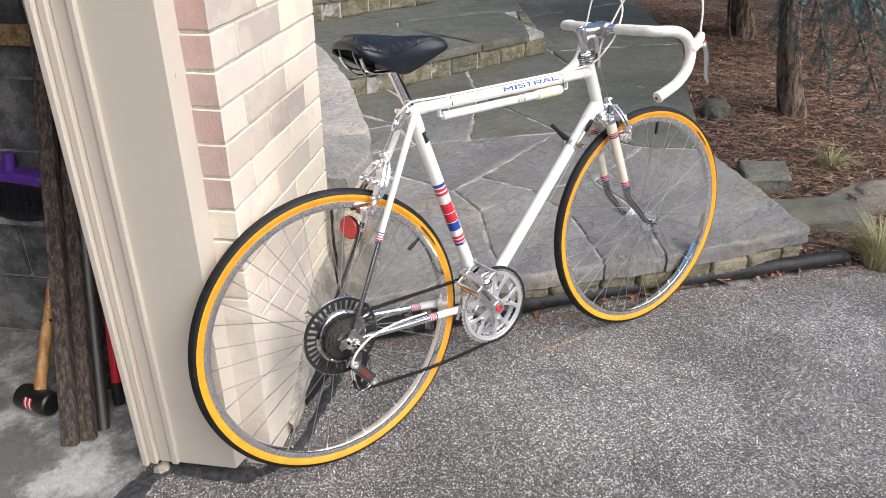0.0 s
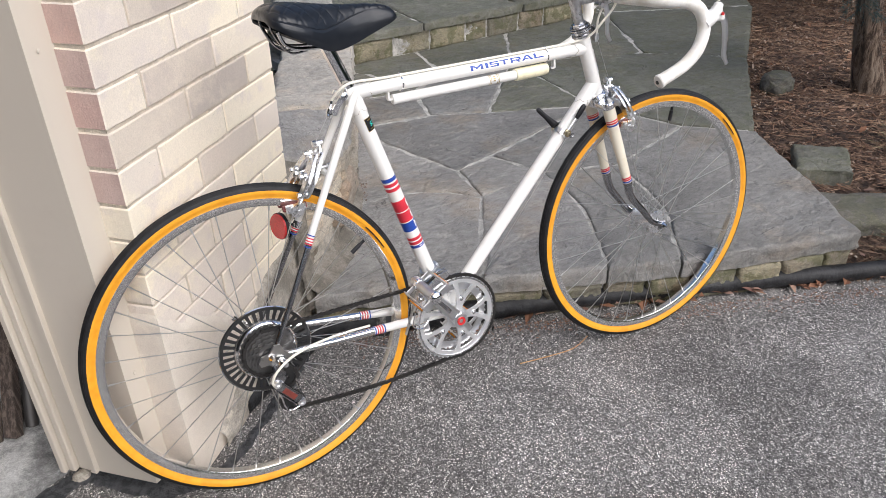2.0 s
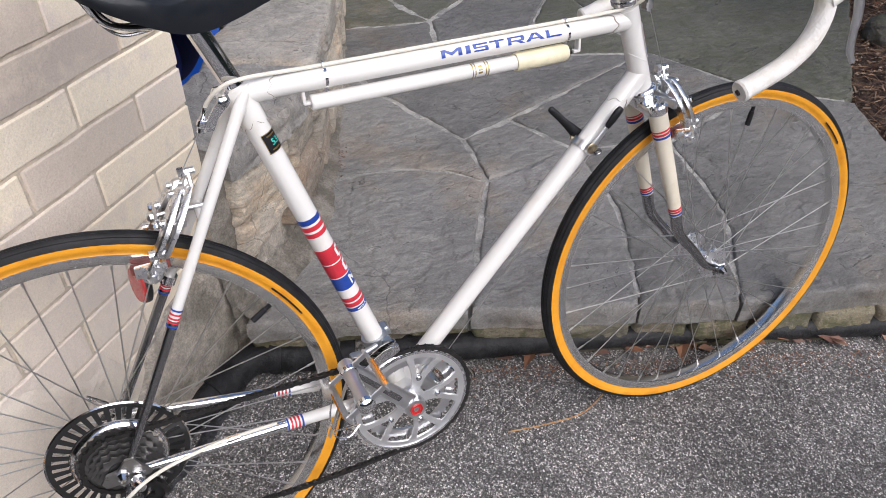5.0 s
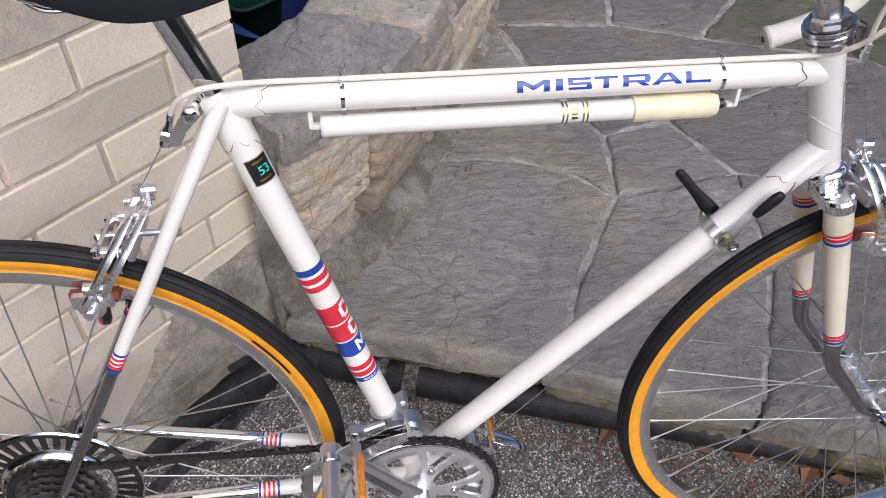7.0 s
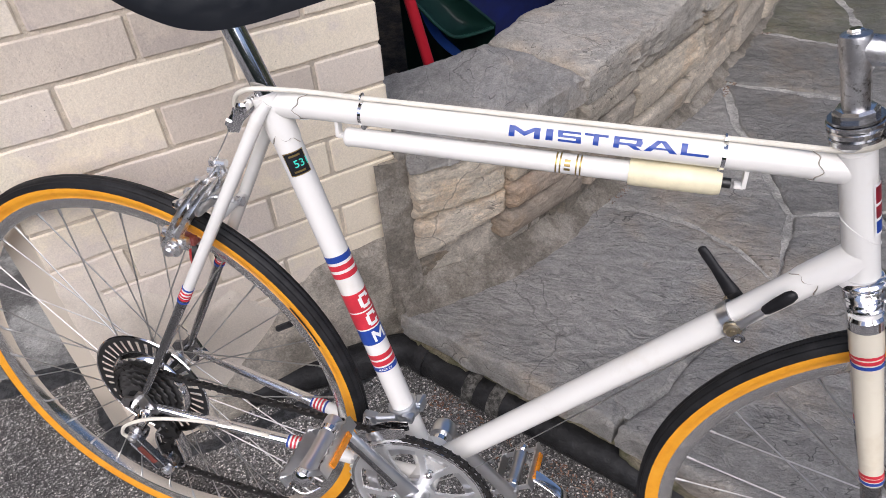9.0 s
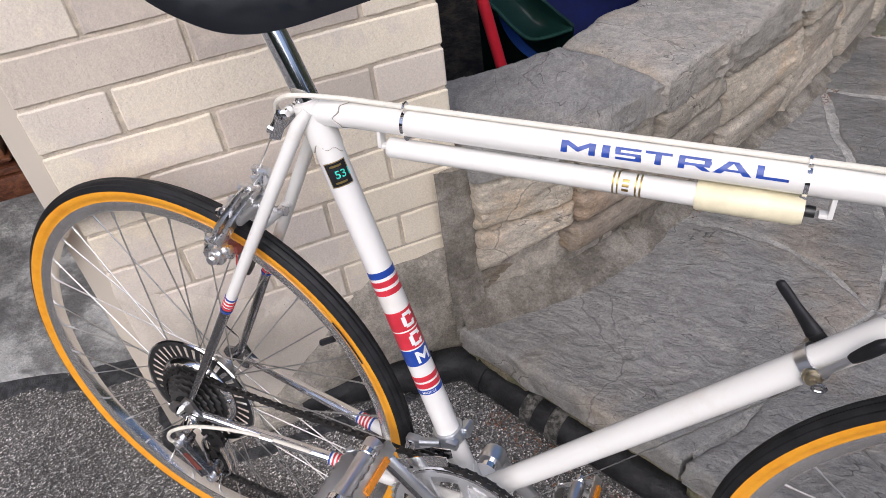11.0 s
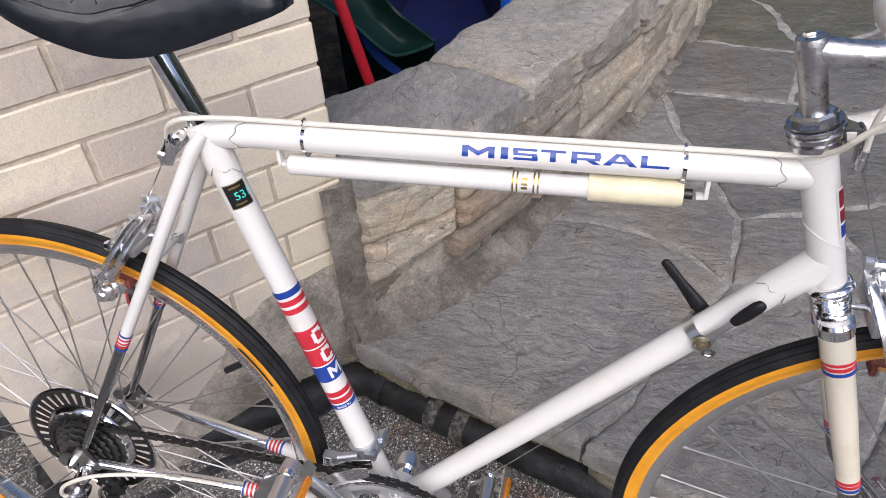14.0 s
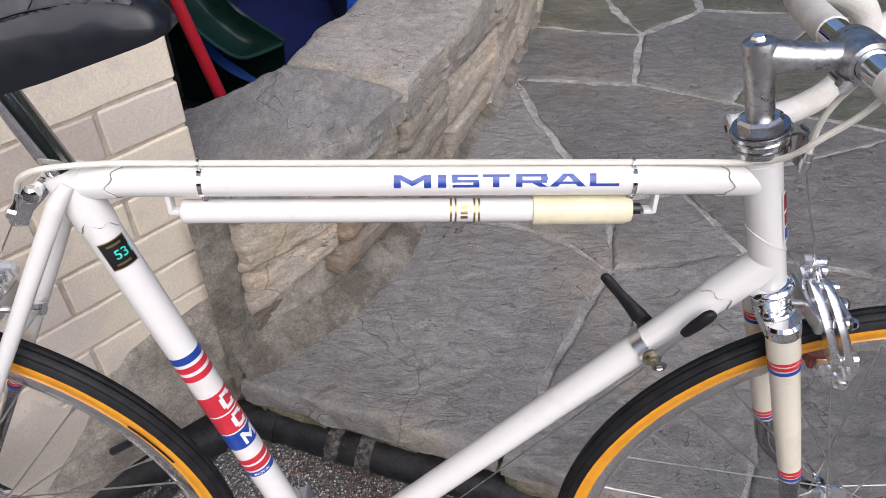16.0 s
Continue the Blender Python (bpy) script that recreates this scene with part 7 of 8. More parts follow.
# -- stem, bar, levers --
STEM_TOP = Vector((0.8110, 0, 0.588))
CLAMP = Vector((0.888, 0, 0.586))
bm = bmesh.new()
quill_low = HEAD_TOP + STEER_AXIS * 0.03
lathe(bm, [(0, 0), (0.0112, 0), (0.0114, 0.030), (0.0126, 0.046), (0.0128, (STEM_TOP - quill_low).length + 0.004), (0.0120, (STEM_TOP - quill_low).length + 0.0075), (0.0090, (STEM_TOP - quill_low).length + 0.009), (0, (STEM_TOP - quill_low).length + 0.009)], quill_low, STEM_TOP - quill_low, 26)
tube(bm, curve([STEM_TOP - Vector((0.002, 0, 0.003)), STEM_TOP + Vector((0.020, 0, -0.004)), mixed(STEM_TOP, CLAMP, 0.6) - Vector((0, 0, 0.003)), CLAMP - Vector((0.008, 0, 0.001))], 5), [0.0122] * 6 + [0.0112] * 6 + [0.0108] * 3 + [0.0116], 20, True, False, 0.95)
tube(bm, curve([quill_low + (STEM_TOP - quill_low) * 0.62, STEM_TOP + Vector((0.003, 0, -0.010)), STEM_TOP + Vector((0.012, 0, -0.008)), STEM_TOP + Vector((0.036, 0, -0.0045))], 5), [0.0098] * 5 + [0.0108] * 6 + [0.0104] * 5, 16, True, False, 0.85)
lathe(bm, [(0.0130, -0.021), (0.0172, -0.021), (0.0185, -0.012), (0.0185, 0.012), (0.0172, 0.021), (0.0130, 0.021)], CLAMP, (0, 1, 0), 26)
stem = bp("stem", bm, PITTED, None, "pitted alloy quill stem", True)
bp("expander_bolt", lathe(bmesh.new(), [(0, 0.0035), (0.0050, 0.0035), (0.0062, 0.002), (0.0062, -0.003), (0, -0.003)], STEM_TOP + STEER_AXIS * 0.0085, STEER_AXIS, 6), CHROME, stem, "", True, 20)
bm = rod(bmesh.new(), CLAMP + Vector((-0.010, -0.012, -0.019)), CLAMP + Vector((-0.010, 0.012, -0.019)), 0.0042, 10)
rod(bm, CLAMP + Vector((-0.012, -0.018, -0.019)), CLAMP + Vector((-0.012, -0.010, -0.019)), 0.0062, 6)
bp("clamp_bolt", bm, CHROME, stem, "", True)
bp("handlebar", tube(bmesh.new(), [CLAMP + Vector((0, -0.055, 0)), CLAMP + Vector((0, 0.055, 0))], 0.0127, 20), CHROME, None, "bare chrome centre of the bar", True)
for s in (-1, 1):
    dx = 0.012
    pts = curve([CLAMP + Vector((0, 0.052 * s, 0)), (0.890 + dx * 0.2, 0.125 * s, 0.586), (0.900 + dx * 0.5, 0.172 * s, 0.584), (0.938 + dx, 0.194 * s, 0.580), (0.974 + dx, 0.200 * s, 0.560), (0.988 + dx, 0.202 * s, 0.522), (0.975 + dx, 0.203 * s, 0.482), (0.945 + dx, 0.203 * s, 0.455), (0.912 + dx, 0.203 * s, 0.440), (0.874 + dx, 0.203 * s, 0.427)], 6)
    grip = bp("bar_tape", tube(bmesh.new(), pts, 0.0137, 18), WHITE_TAPE, None, "white cloth bar tape", True)
    bp("bar_plug", lathe(bmesh.new(), [(0.0, 0.004), (0.006, 0.005), (0.0135, 0.003), (0.0152, 0.0), (0.0145, -0.006)], pts[-1], pts[-1] - pts[-2], 18), WHITE_TAPE, grip, "", True)
    bp("plug_screw", lathe(bmesh.new(), [(0, 0.0062), (0.004, 0.006), (0.0045, 0.004)], pts[-1], pts[-1] - pts[-2], 10), DARK_STEEL, grip, "", True)
    # brake lever: hood body and curved blade
    y = 0.203 * s
    bm = bmesh.new()
    tube(bm, curve([(0.996, y, 0.530), (1.012, y, 0.540), (1.028, y, 0.552), (1.036, y, 0.570)], 4), [0.0150] * 3 + [0.0155] * 4 + [0.0125] * 3 + [0.0100] * 2 + [0.006], 16)
    tube(bm, [(1.020, y, 0.548), (1.040, y, 0.541), (1.048, y, 0.537)], [0.0125, 0.0105, 0.0080], 14, True, False, 0.8)
    lever = bp("brake_lever", bm, FRAME_PAINT, None, "white hooded brake lever", True)
    blade = curve([(1.036, y, 0.550), (1.052, y, 0.535), (1.060, y, 0.506), (1.061, y, 0.478), (1.063, y, 0.455), (1.073, y, 0.437)], 5)
    bp("lever_blade", tube(bmesh.new(), blade, [0.0085] * 6 + [0.0078] * 8 + [0.0065] * 8 + [0.005] * 4, 12, True, False, 0.6), ALLOY, lever, "", True)
    bp("pivot_pin", rod(bmesh.new(), (1.036, y - 0.0135, 0.548), (1.036, y + 0.0135, 0.548), 0.0036, 10), RED_LENS, lever, "", True)

# -- brake cables --
hang_in = hang + Vector((0.0412, -0.008, -0.017))
front_cable = curve([(1.036, -0.203, 0.566), (1.044, -0.192, 0.655), (1.010, -0.120, 0.712), (0.950, -0.060, 0.690), (0.895, -0.020, 0.585), (0.8735, -0.010, 0.541), hang_in], 9)
bp("brake_cable", tube(bmesh.new(), front_cable, 0.0027, 8), CABLE_WHITE, None, "white brake cable housing")
rear_cable = curve([(1.036, 0.203, 0.566), (1.044, 0.170, 0.680), (1.000, 0.090, 0.715), (0.945, -0.020, 0.640), (0.889, -0.048, 0.571), (0.854, -0.044, 0.534), (0.842, -0.028, 0.5115), (0.824, -0.012, 0.4985), (0.786, -0.003, 0.4940), (0.735, 0.0, 0.4925)], 9)
bp("brake_cable", tube(bmesh.new(), rear_cable, 0.0027, 8), CABLE_WHITE, None, "white brake cable housing")
tt_cable = curve([(0.735, 0.0, 0.4925), (0.55, 0.0, 0.4920), (0.37, 0.0, 0.4915), (0.310, -0.004, 0.4935), (0.276, -0.015, 0.4970), (0.252, -0.021, 0.4965), (0.235, -0.018, 0.488), (0.2245, -0.009, 0.475), (0.2200, -0.004, 0.466)], 8)
bp("brake_cable", tube(bmesh.new(), tt_cable, 0.0027, 8), CABLE_WHITE, None, "white brake cable housing along the top tube")
for x in (0.3722, 0.7305):
    bm = lathe(bmesh.new(), [(0.0131, -0.0018), (0.0138, -0.0018), (0.0138, 0.0018), (0.0131, 0.0018)], (x, 0, 0.4755), (1, 0, 0), 28, True)
    tube(bm, [(x - 0.001, 0.005 * math.cos(t), 0.4915 + 0.0046 * math.sin(t)) for t in (radians(d) for d in range(0, 181, 20))], 0.0012, 6)
    rod(bm, (x, -0.003, 0.4600), (x, 0.003, 0.4600), 0.0032, 10)
    bp("cable_clip", bm, CHROME)
bp("brake_wire", rod(bmesh.new(), hang_in + Vector((0, 0, -0.012)), (0.9120, -0.002, 0.393), 0.0007, 5), STEEL, None, "", True)
bp("brake_wire", rod(bmesh.new(), (0.2125, -0.004, 0.446), (0.176, 0, 0.390), 0.0007, 5), STEEL)


# -- centre-pull brakes --
def caliper(at, forward, steer):
    """Two crossed arms on a bridge, straddle wire, carrier and pad blocks. forward: which way the arms stand off the frame."""
    o = Vector(at)
    f = Vector((forward, 0, 0))
    bm = bmesh.new()
    rod(bm, o - f * 0.034, o + f * 0.036, 0.0034, 10)
    box(bm, (0.008, 0.074, 0.016), Matrix.Translation(o + f * 0.004), 0.003, 2)
    box(bm, (0.005, 0.048, 0.012), Matrix.Translation(o + f * 0.0335), 0.002, 2)
    lathe(bm, [(0, 0.008), (0.004, 0.008), (0.0075, 0.004), (0.0075, 0.0), (0, 0)], o + f * 0.036, f, 8)
    for s in (-1, 1):
        tube(bm, curve([o + f * 0.013 + Vector((0, 0.006 * s, 0.010)), o + f * 0.015 + Vector((0, 0.024 * s, 0.020)), o + f * 0.015 + Vector((0, 0.036 * s, 0.002)), o + f * 0.015 + Vector((0, 0.040 * s, -0.018))], 5), 0.0010, 6)
    brake = bp("brake_caliper", bm, ALLOY, None, "alloy centre-pull brake caliper", steer)
    bp("brake_nut", rod(bmesh.new(), o - f * 0.038, o - f * 0.029, 0.0065, 6), CHROME, brake, "", steer, 20)
    for s in (-1, 1):
        bm = bmesh.new()
        piv = o + f * 0.016 + Vector((0, 0.028 * s, 0.0))
        lean = -0.42 if steer else 0.66
        plate = Matrix(((0, lean, forward, 0), (s, 0, 0, 0), (0, 1, 0, 0), (0, 0, 0, 1)))
        for off in (0.006, 0.0185):
            plate.translation = o + f * off
            prism(bm, [(0.005, 0.026), (0.009, 0.036), (0.018, 0.036), (0.029, 0.026), (0.040, 0.011), (0.047, -0.008), (0.049, -0.030), (0.045, -0.040), (0.036, -0.041), (0.031, -0.032), (0.030, -0.020), (0.022, -0.010), (0.014, 0.000), (0.011, 0.012)], 0.0085, plate, 0.0024)
        for y, h, r in ((0.028, 0.0, 0.0055), (0.040, -0.033, 0.0068), (0.013, 0.030, 0.0048)):
            c = o + Vector((lean * h, y * s, h))
            rod(bm, c + f * 0.008, c + f * 0.031, r, 12)
        arm = [piv + Vector((lean * h, y * s - 0.028 * s, h)) for y, h in ((0.012, 0.033), (0.035, -0.060))]
        bp("caliper_arm", bm, POLISHED, brake, "", steer)
        bp("arm_bolt", lathe(bmesh.new(), [(0, 0.006), (0.0045, 0.006), (0.0065, 0.002), (0.0065, 0), (0, 0)], piv + f * 0.018, f, 8), CHROME, brake, "", steer)
        pad = Vector((arm[-1].x, 0.0155 * s, arm[-1].z))
        bm = bmesh.new()
        box(bm, (0.048, 0.010, 0.012), Matrix.Translation(pad), 0.002, 2)
        bp("brake_pad", bm, PAD_RED, brake, "red-brown brake block", steer)
        bm = bmesh.new()
        box(bm, (0.040, 0.009, 0.0165), Matrix.Translation(pad + Vector((0, 0.0090 * s, 0))), 0.0025, 2)
        rod(bm, pad + Vector((0, 0.006 * s, 0)), pad + Vector((0, 0.026 * s, -0.001)), 0.0045, 10)
        lathe(bm, [(0, 0.017), (0.0050, 0.017), (0.0072, 0.014), (0.0072, 0.007), (0.0128, 0.006), (0.0134, 0.003), (0.0128, 0.0), (0, 0)], pad + Vector((0, 0.013 * s, -0.004)), (0, s, 0), 12)
        tube(bm, curve([pad + Vector((0, 0.020 * s, -0.002)), pad + Vector((0, 0.030 * s, 0.010)), o + f * 0.020 + Vector((-0.034 * lean, 0.040 * s, -0.034))], 4), 0.0046, 10)
        bp("pad_holder", bm, POLISHED, brake, "", steer)
        top = arm[0]
        yoke = Vector((top.x + lean * 0.014, 0, o.z + 0.050))
        bp("straddle_wire", rod(bmesh.new(), top, yoke, 0.0009, 5), STEEL, brake, "", steer)
    bm = rod(bmesh.new(), yoke + Vector((-0.010, 0, 0)), yoke + Vector((0.010, 0, 0)), 0.0048, 8)
    rod(bm, yoke + Vector((-0.0105, 0, 0)), yoke + Vector((-0.003, 0, 0)), 0.0066, 6)
    for side in (-1, 1):
        box(bm, (0.005, 0.0022, 0.020), Matrix.Translation(yoke + Vector((0.002, 0.005 * side, -0.008))) @ Matrix.Rotation(radians(18 * side), 4, "X"), 0.0008, 1)
    bp("cable_carrier", bm, POLISHED, brake, "", steer)
    return brake


caliper((0.915, 0, 0.343), 1, True)
caliper((0.166, 0, 0.340), -1, False)

# rear reflector on a seat-stay bracket
bm = bmesh.new()
box(bm, (0.034, 0.005, 0.010), Matrix.Translation((0.104, 0.047, 0.222)), 0.002, 1)
rod(bm, (0.120, 0.034, 0.222), (0.120, 0.060, 0.222), 0.004, 10)
lathe(bm, [(0.0072, -0.007), (0.0105, -0.007), (0.0105, 0.007), (0.0072, 0.007)], (0.126, 0.042, 0.222), (0.475, -0.074, 0.877), 16, True)
bracket = bp("reflector_bracket", bm, CHROME)
bp("reflector_housing", lathe(bmesh.new(), [(0, 0.001), (0.0278, 0.001), (0.0278, -0.006), (0.022, -0.009), (0, -0.009)], (0.0885, 0.040, 0.226), (-1, -0.34, 0.10), 32), DARK_STEEL, bracket)
bm = lathe(bmesh.new(), [(0, 0.006), (0.0250, 0.005), (0.0272, 0.002), (0.0272, 0.0012), (0, 0.0012)], (0.0885, 0.040, 0.226), (-1, -0.34, 0.10), 32)
bp("rear_reflector", bm, RED_LENS, bracket, "round red reflector")

# -- frame pump under the top tube --
PZ = 0.4455
pump = bp("pump", lathe(bmesh.new(), [(0, 0), (0.0090, 0), (0.0104, 0.0015), (0.0108, 0.004), (0.0104, 0.006), (0.0104, 0.300), (0, 0.300)], (0.350, 0, PZ), (1, 0, 0.004), 22), FRAME_PAINT, None, "white frame pump with yellowed handle")
bp("pump_handle", lathe(bmesh.new(), [(0, 0), (0.0125, 0), (0.0132, 0.002), (0.0132, 0.079), (0.0115, 0.085), (0, 0.086)], (0.6485, 0, PZ + 0.001), (1, 0, 0.01), 22), CREAM_PLASTIC, pump, "yellowed plastic pump handle")
bp("pump_tip", rod(bmesh.new(), (0.734, 0, PZ + 0.002), (0.742, 0, PZ + 0.002), 0.0050, 14), DARK_STEEL, pump)
for x in (0.5775, 0.5815, 0.5975, 0.6015):
    bp("pump_band", rod(bmesh.new(), (x, 0, PZ + 0.001), (x + 0.0016, 0, PZ + 0.001), 0.01055, 24), GOLD, pump)
for k in range(3):
    bm = bmesh.new()
    n = 5
    a0 = 0.15 + 0.42 * k
    rows = [[bm.verts.new((x, -0.0106 * math.cos(t), PZ + 0.001 + 0.0106 * math.sin(t))) for t in (a0 + 0.26 * j / n - 0.4 for j in range(n + 1))] for x in (0.5865, 0.5925)]
    for j in range(n):
        bm.faces.new((rows[0][j], rows[0][j + 1], rows[1][j + 1], rows[1][j]))
    bp("pump_mark", bm, GOLD, pump)
for x, d in ((0.3415, 1), (0.7535, -1)):
    bm = bmesh.new()
    box(bm, (0.0042, 0.011, 0.024), Matrix.Translation((x, 0, 0.4575)), 0.0012, 2)
    box(bm, (0.0095, 0.009, 0.0042), Matrix.Translation((x + d * 0.0040, 0, 0.4465)), 0.0012, 2)
    bp("pump_peg", bm, FRAME_PAINT)

# ---- drain pipe along the foot of pier and landing ----


def drain_pipe():
    run = curve([(0.60, 1.495, 0.036), (0.70, 1.565, 0.036), (0.80, 1.630, 0.036), (0.862, 1.672, 0.038), (0.905, 1.672, 0.038), (0.955, 1.652, 0.037), (1.06, 1.612, 0.036), (1.42, 1.487, 0.036), (1.75, 1.372, 0.031), (2.16, 1.216, 0.029), (2.58, 1.048, 0.030)], 6)
    base = thing("drain_pipe", tube(bmesh.new(), run, [0.034 - 0.007 * min(1.0, max(0.0, (q.x - 1.2) / 0.4)) for q in run], 20), PIPE_BLACK, "black plastic drain pipe lying along the landing", "pipe")
    for a, b in (((0.775, 1.614, 0.036), (0.822, 1.645, 0.036)), ((0.912, 1.670, 0.038), (0.935, 1.661, 0.037))):
        part("coupling", tube(bmesh.new(), [a, b], 0.0385, 20), PIPE_BLACK, base, "", 30)
    for x, y in ((1.03, 1.6235), (1.085, 1.603)):
        bm = tube(bmesh.new(), [(x, y, 0.0365), (x + 0.024, y - 0.009, 0.0365)], 0.0372, 24)
        for v in bm.verts:
            v.co += 0.0025 * Vector((noise.noise(v.co * 80), noise.noise(v.co * 90), noise.noise(v.co * 85)))
        part("tape_wrap", bm, PIPE_BAND, base, "frayed grey tape round the pipe", 60)
    return base


drain_pipe()

# ---- stones and plants in the bed ----


def rock(name, centre, size, seed, label, mat=DARKROCK, layers=False, turn=0.0, group=""):
    bm = bmesh.new()
    bmesh.ops.create_icosphere(bm, subdivisions=4, radius=1.0)
    for v in bm.verts:
        d = v.co.normalized()
        r = 1 + 0.22 * noise.noise(d * 1.3 + Vector((seed, 0, 0))) + 0.10 * noise.noise(d * 3.5 + Vector((0, seed, 0))) + 0.04 * noise.noise(d * 9)
        d = Vector((math.copysign(abs(d.x) ** 0.75, d.x), math.copysign(abs(d.y) ** 0.75, d.y), math.copysign(abs(d.z) ** 0.6, d.z)))
        v.co = Vector((d.x * size[0], d.y * size[1], d.z * size[2])) * r
        if layers:
            v.co.x += 0.02 * round(v.co.z / (size[2] * 0.4))
    bm.transform(Matrix.Translation(centre) @ Matrix.Rotation(radians(turn), 4, "Z"))
    return thing(name, bm, mat, label, "rock", "", group, 40)


rock("boulder", (2.74, 1.27, 0.055), (0.23, 0.115, 0.065), 3, "low dark weathered boulder beside the landing", DARKROCK, False, -38, "rocks in the bed")
rock("layered_rock", (3.10, 1.19, 0.08), (0.20, 0.10, 0.055), 8, "flat layered sandstone rock half sunk in mulch", GREYROCK, True, -25, "rocks in the bed")
rock("round_rock", (3.52, 2.30, 0.10), (0.085, 0.07, 0.05), 5, "round dark rock lying in the leaf litter", DARKROCK, False, 20, "rocks in the bed")
thing("stepping_stone", flag([(2.95, 1.76), (3.10, 1.62), (2.90, 1.46), (2.77, 1.60)], 0.108, 0.07, 77), SHADED_MOSSY_FLAG, "squarish grey-green stepping stone in the mulch", "paving stone")


def tuft(name, x, y, count, height, spread, seed, label):
    rnd = random.Random(seed)
    verts, faces = [], []
    z = max(bed_height(x, y), 0.0)
    for _ in range(count):
        a, r = rnd.uniform(0, math.tau), spread * rnd.random() ** 0.6
        p = Vector((x + 0.35 * r * math.cos(a), y + 0.35 * r * math.sin(a), z - 0.01))
        h = height * rnd.uniform(0.5, 1.15)
        lean = Vector((math.cos(a), math.sin(a), 0)) * r * rnd.uniform(0.6, 1.6)
        side = Vector((-math.sin(a + 0.6), math.cos(a + 0.6), 0)) * rnd.uniform(0.0009, 0.0020)
        k = len(verts)
        for t in (0, 0.35, 0.7, 1.0):
            c = p + Vector((0, 0, h * (t - 0.35 * t * t))) + lean * t * t
            w = side * (1 - 0.85 * t)
            verts += [tuple(c - w), tuple(c + w)]
        for j in range(3):
            faces.append((k + 2 * j, k + 2 * j + 1, k + 2 * j + 3, k + 2 * j + 2))
    me = bpy.data.meshes.new(name)
    me.from_pydata(verts, [], faces)
    me.materials.append(GRASS)
    return tagged(new(name, me), label, "grass tuft", "grass tufts")


tuft("grass_tuft", 2.67, 0.965, 620, 0.24, 0.15, 1, "tall tuft of half-dry green grass beside the driveway")
tuft("grass_tuft", 3.32, 1.52, 150, 0.13, 0.12, 2, "sparse dry grass tuft in the mulch")
tuft("grass_tuft", 3.62, 1.28, 90, 0.10, 0.10, 3, "sparse dry grass tuft in the mulch")
tuft("grass_tuft", 5.2, 4.3, 120, 0.16, 0.16, 4, "pale dry grass tuft under the trees")


def needle_spray(verts, faces, p, d, length, rnd):
    """Needles all round a twig."""
    x, y, z = basis(d)
    n = int(length / 0.0022)
    for k in range(n):
        t = rnd.random()
        a = rnd.uniform(0, math.tau)
        out = (math.cos(a) * x + math.sin(a) * y)
        b = p + z * length * t
        tip = b + (out * 0.9 + z * 0.55) * rnd.uniform(0.014, 0.024)
        w = z.cross(out) * 0.0011
        i = len(verts)
        verts += [tuple(b + w), tuple(b - w), tuple(tip)]
        faces.append((i, i + 1, i + 2))


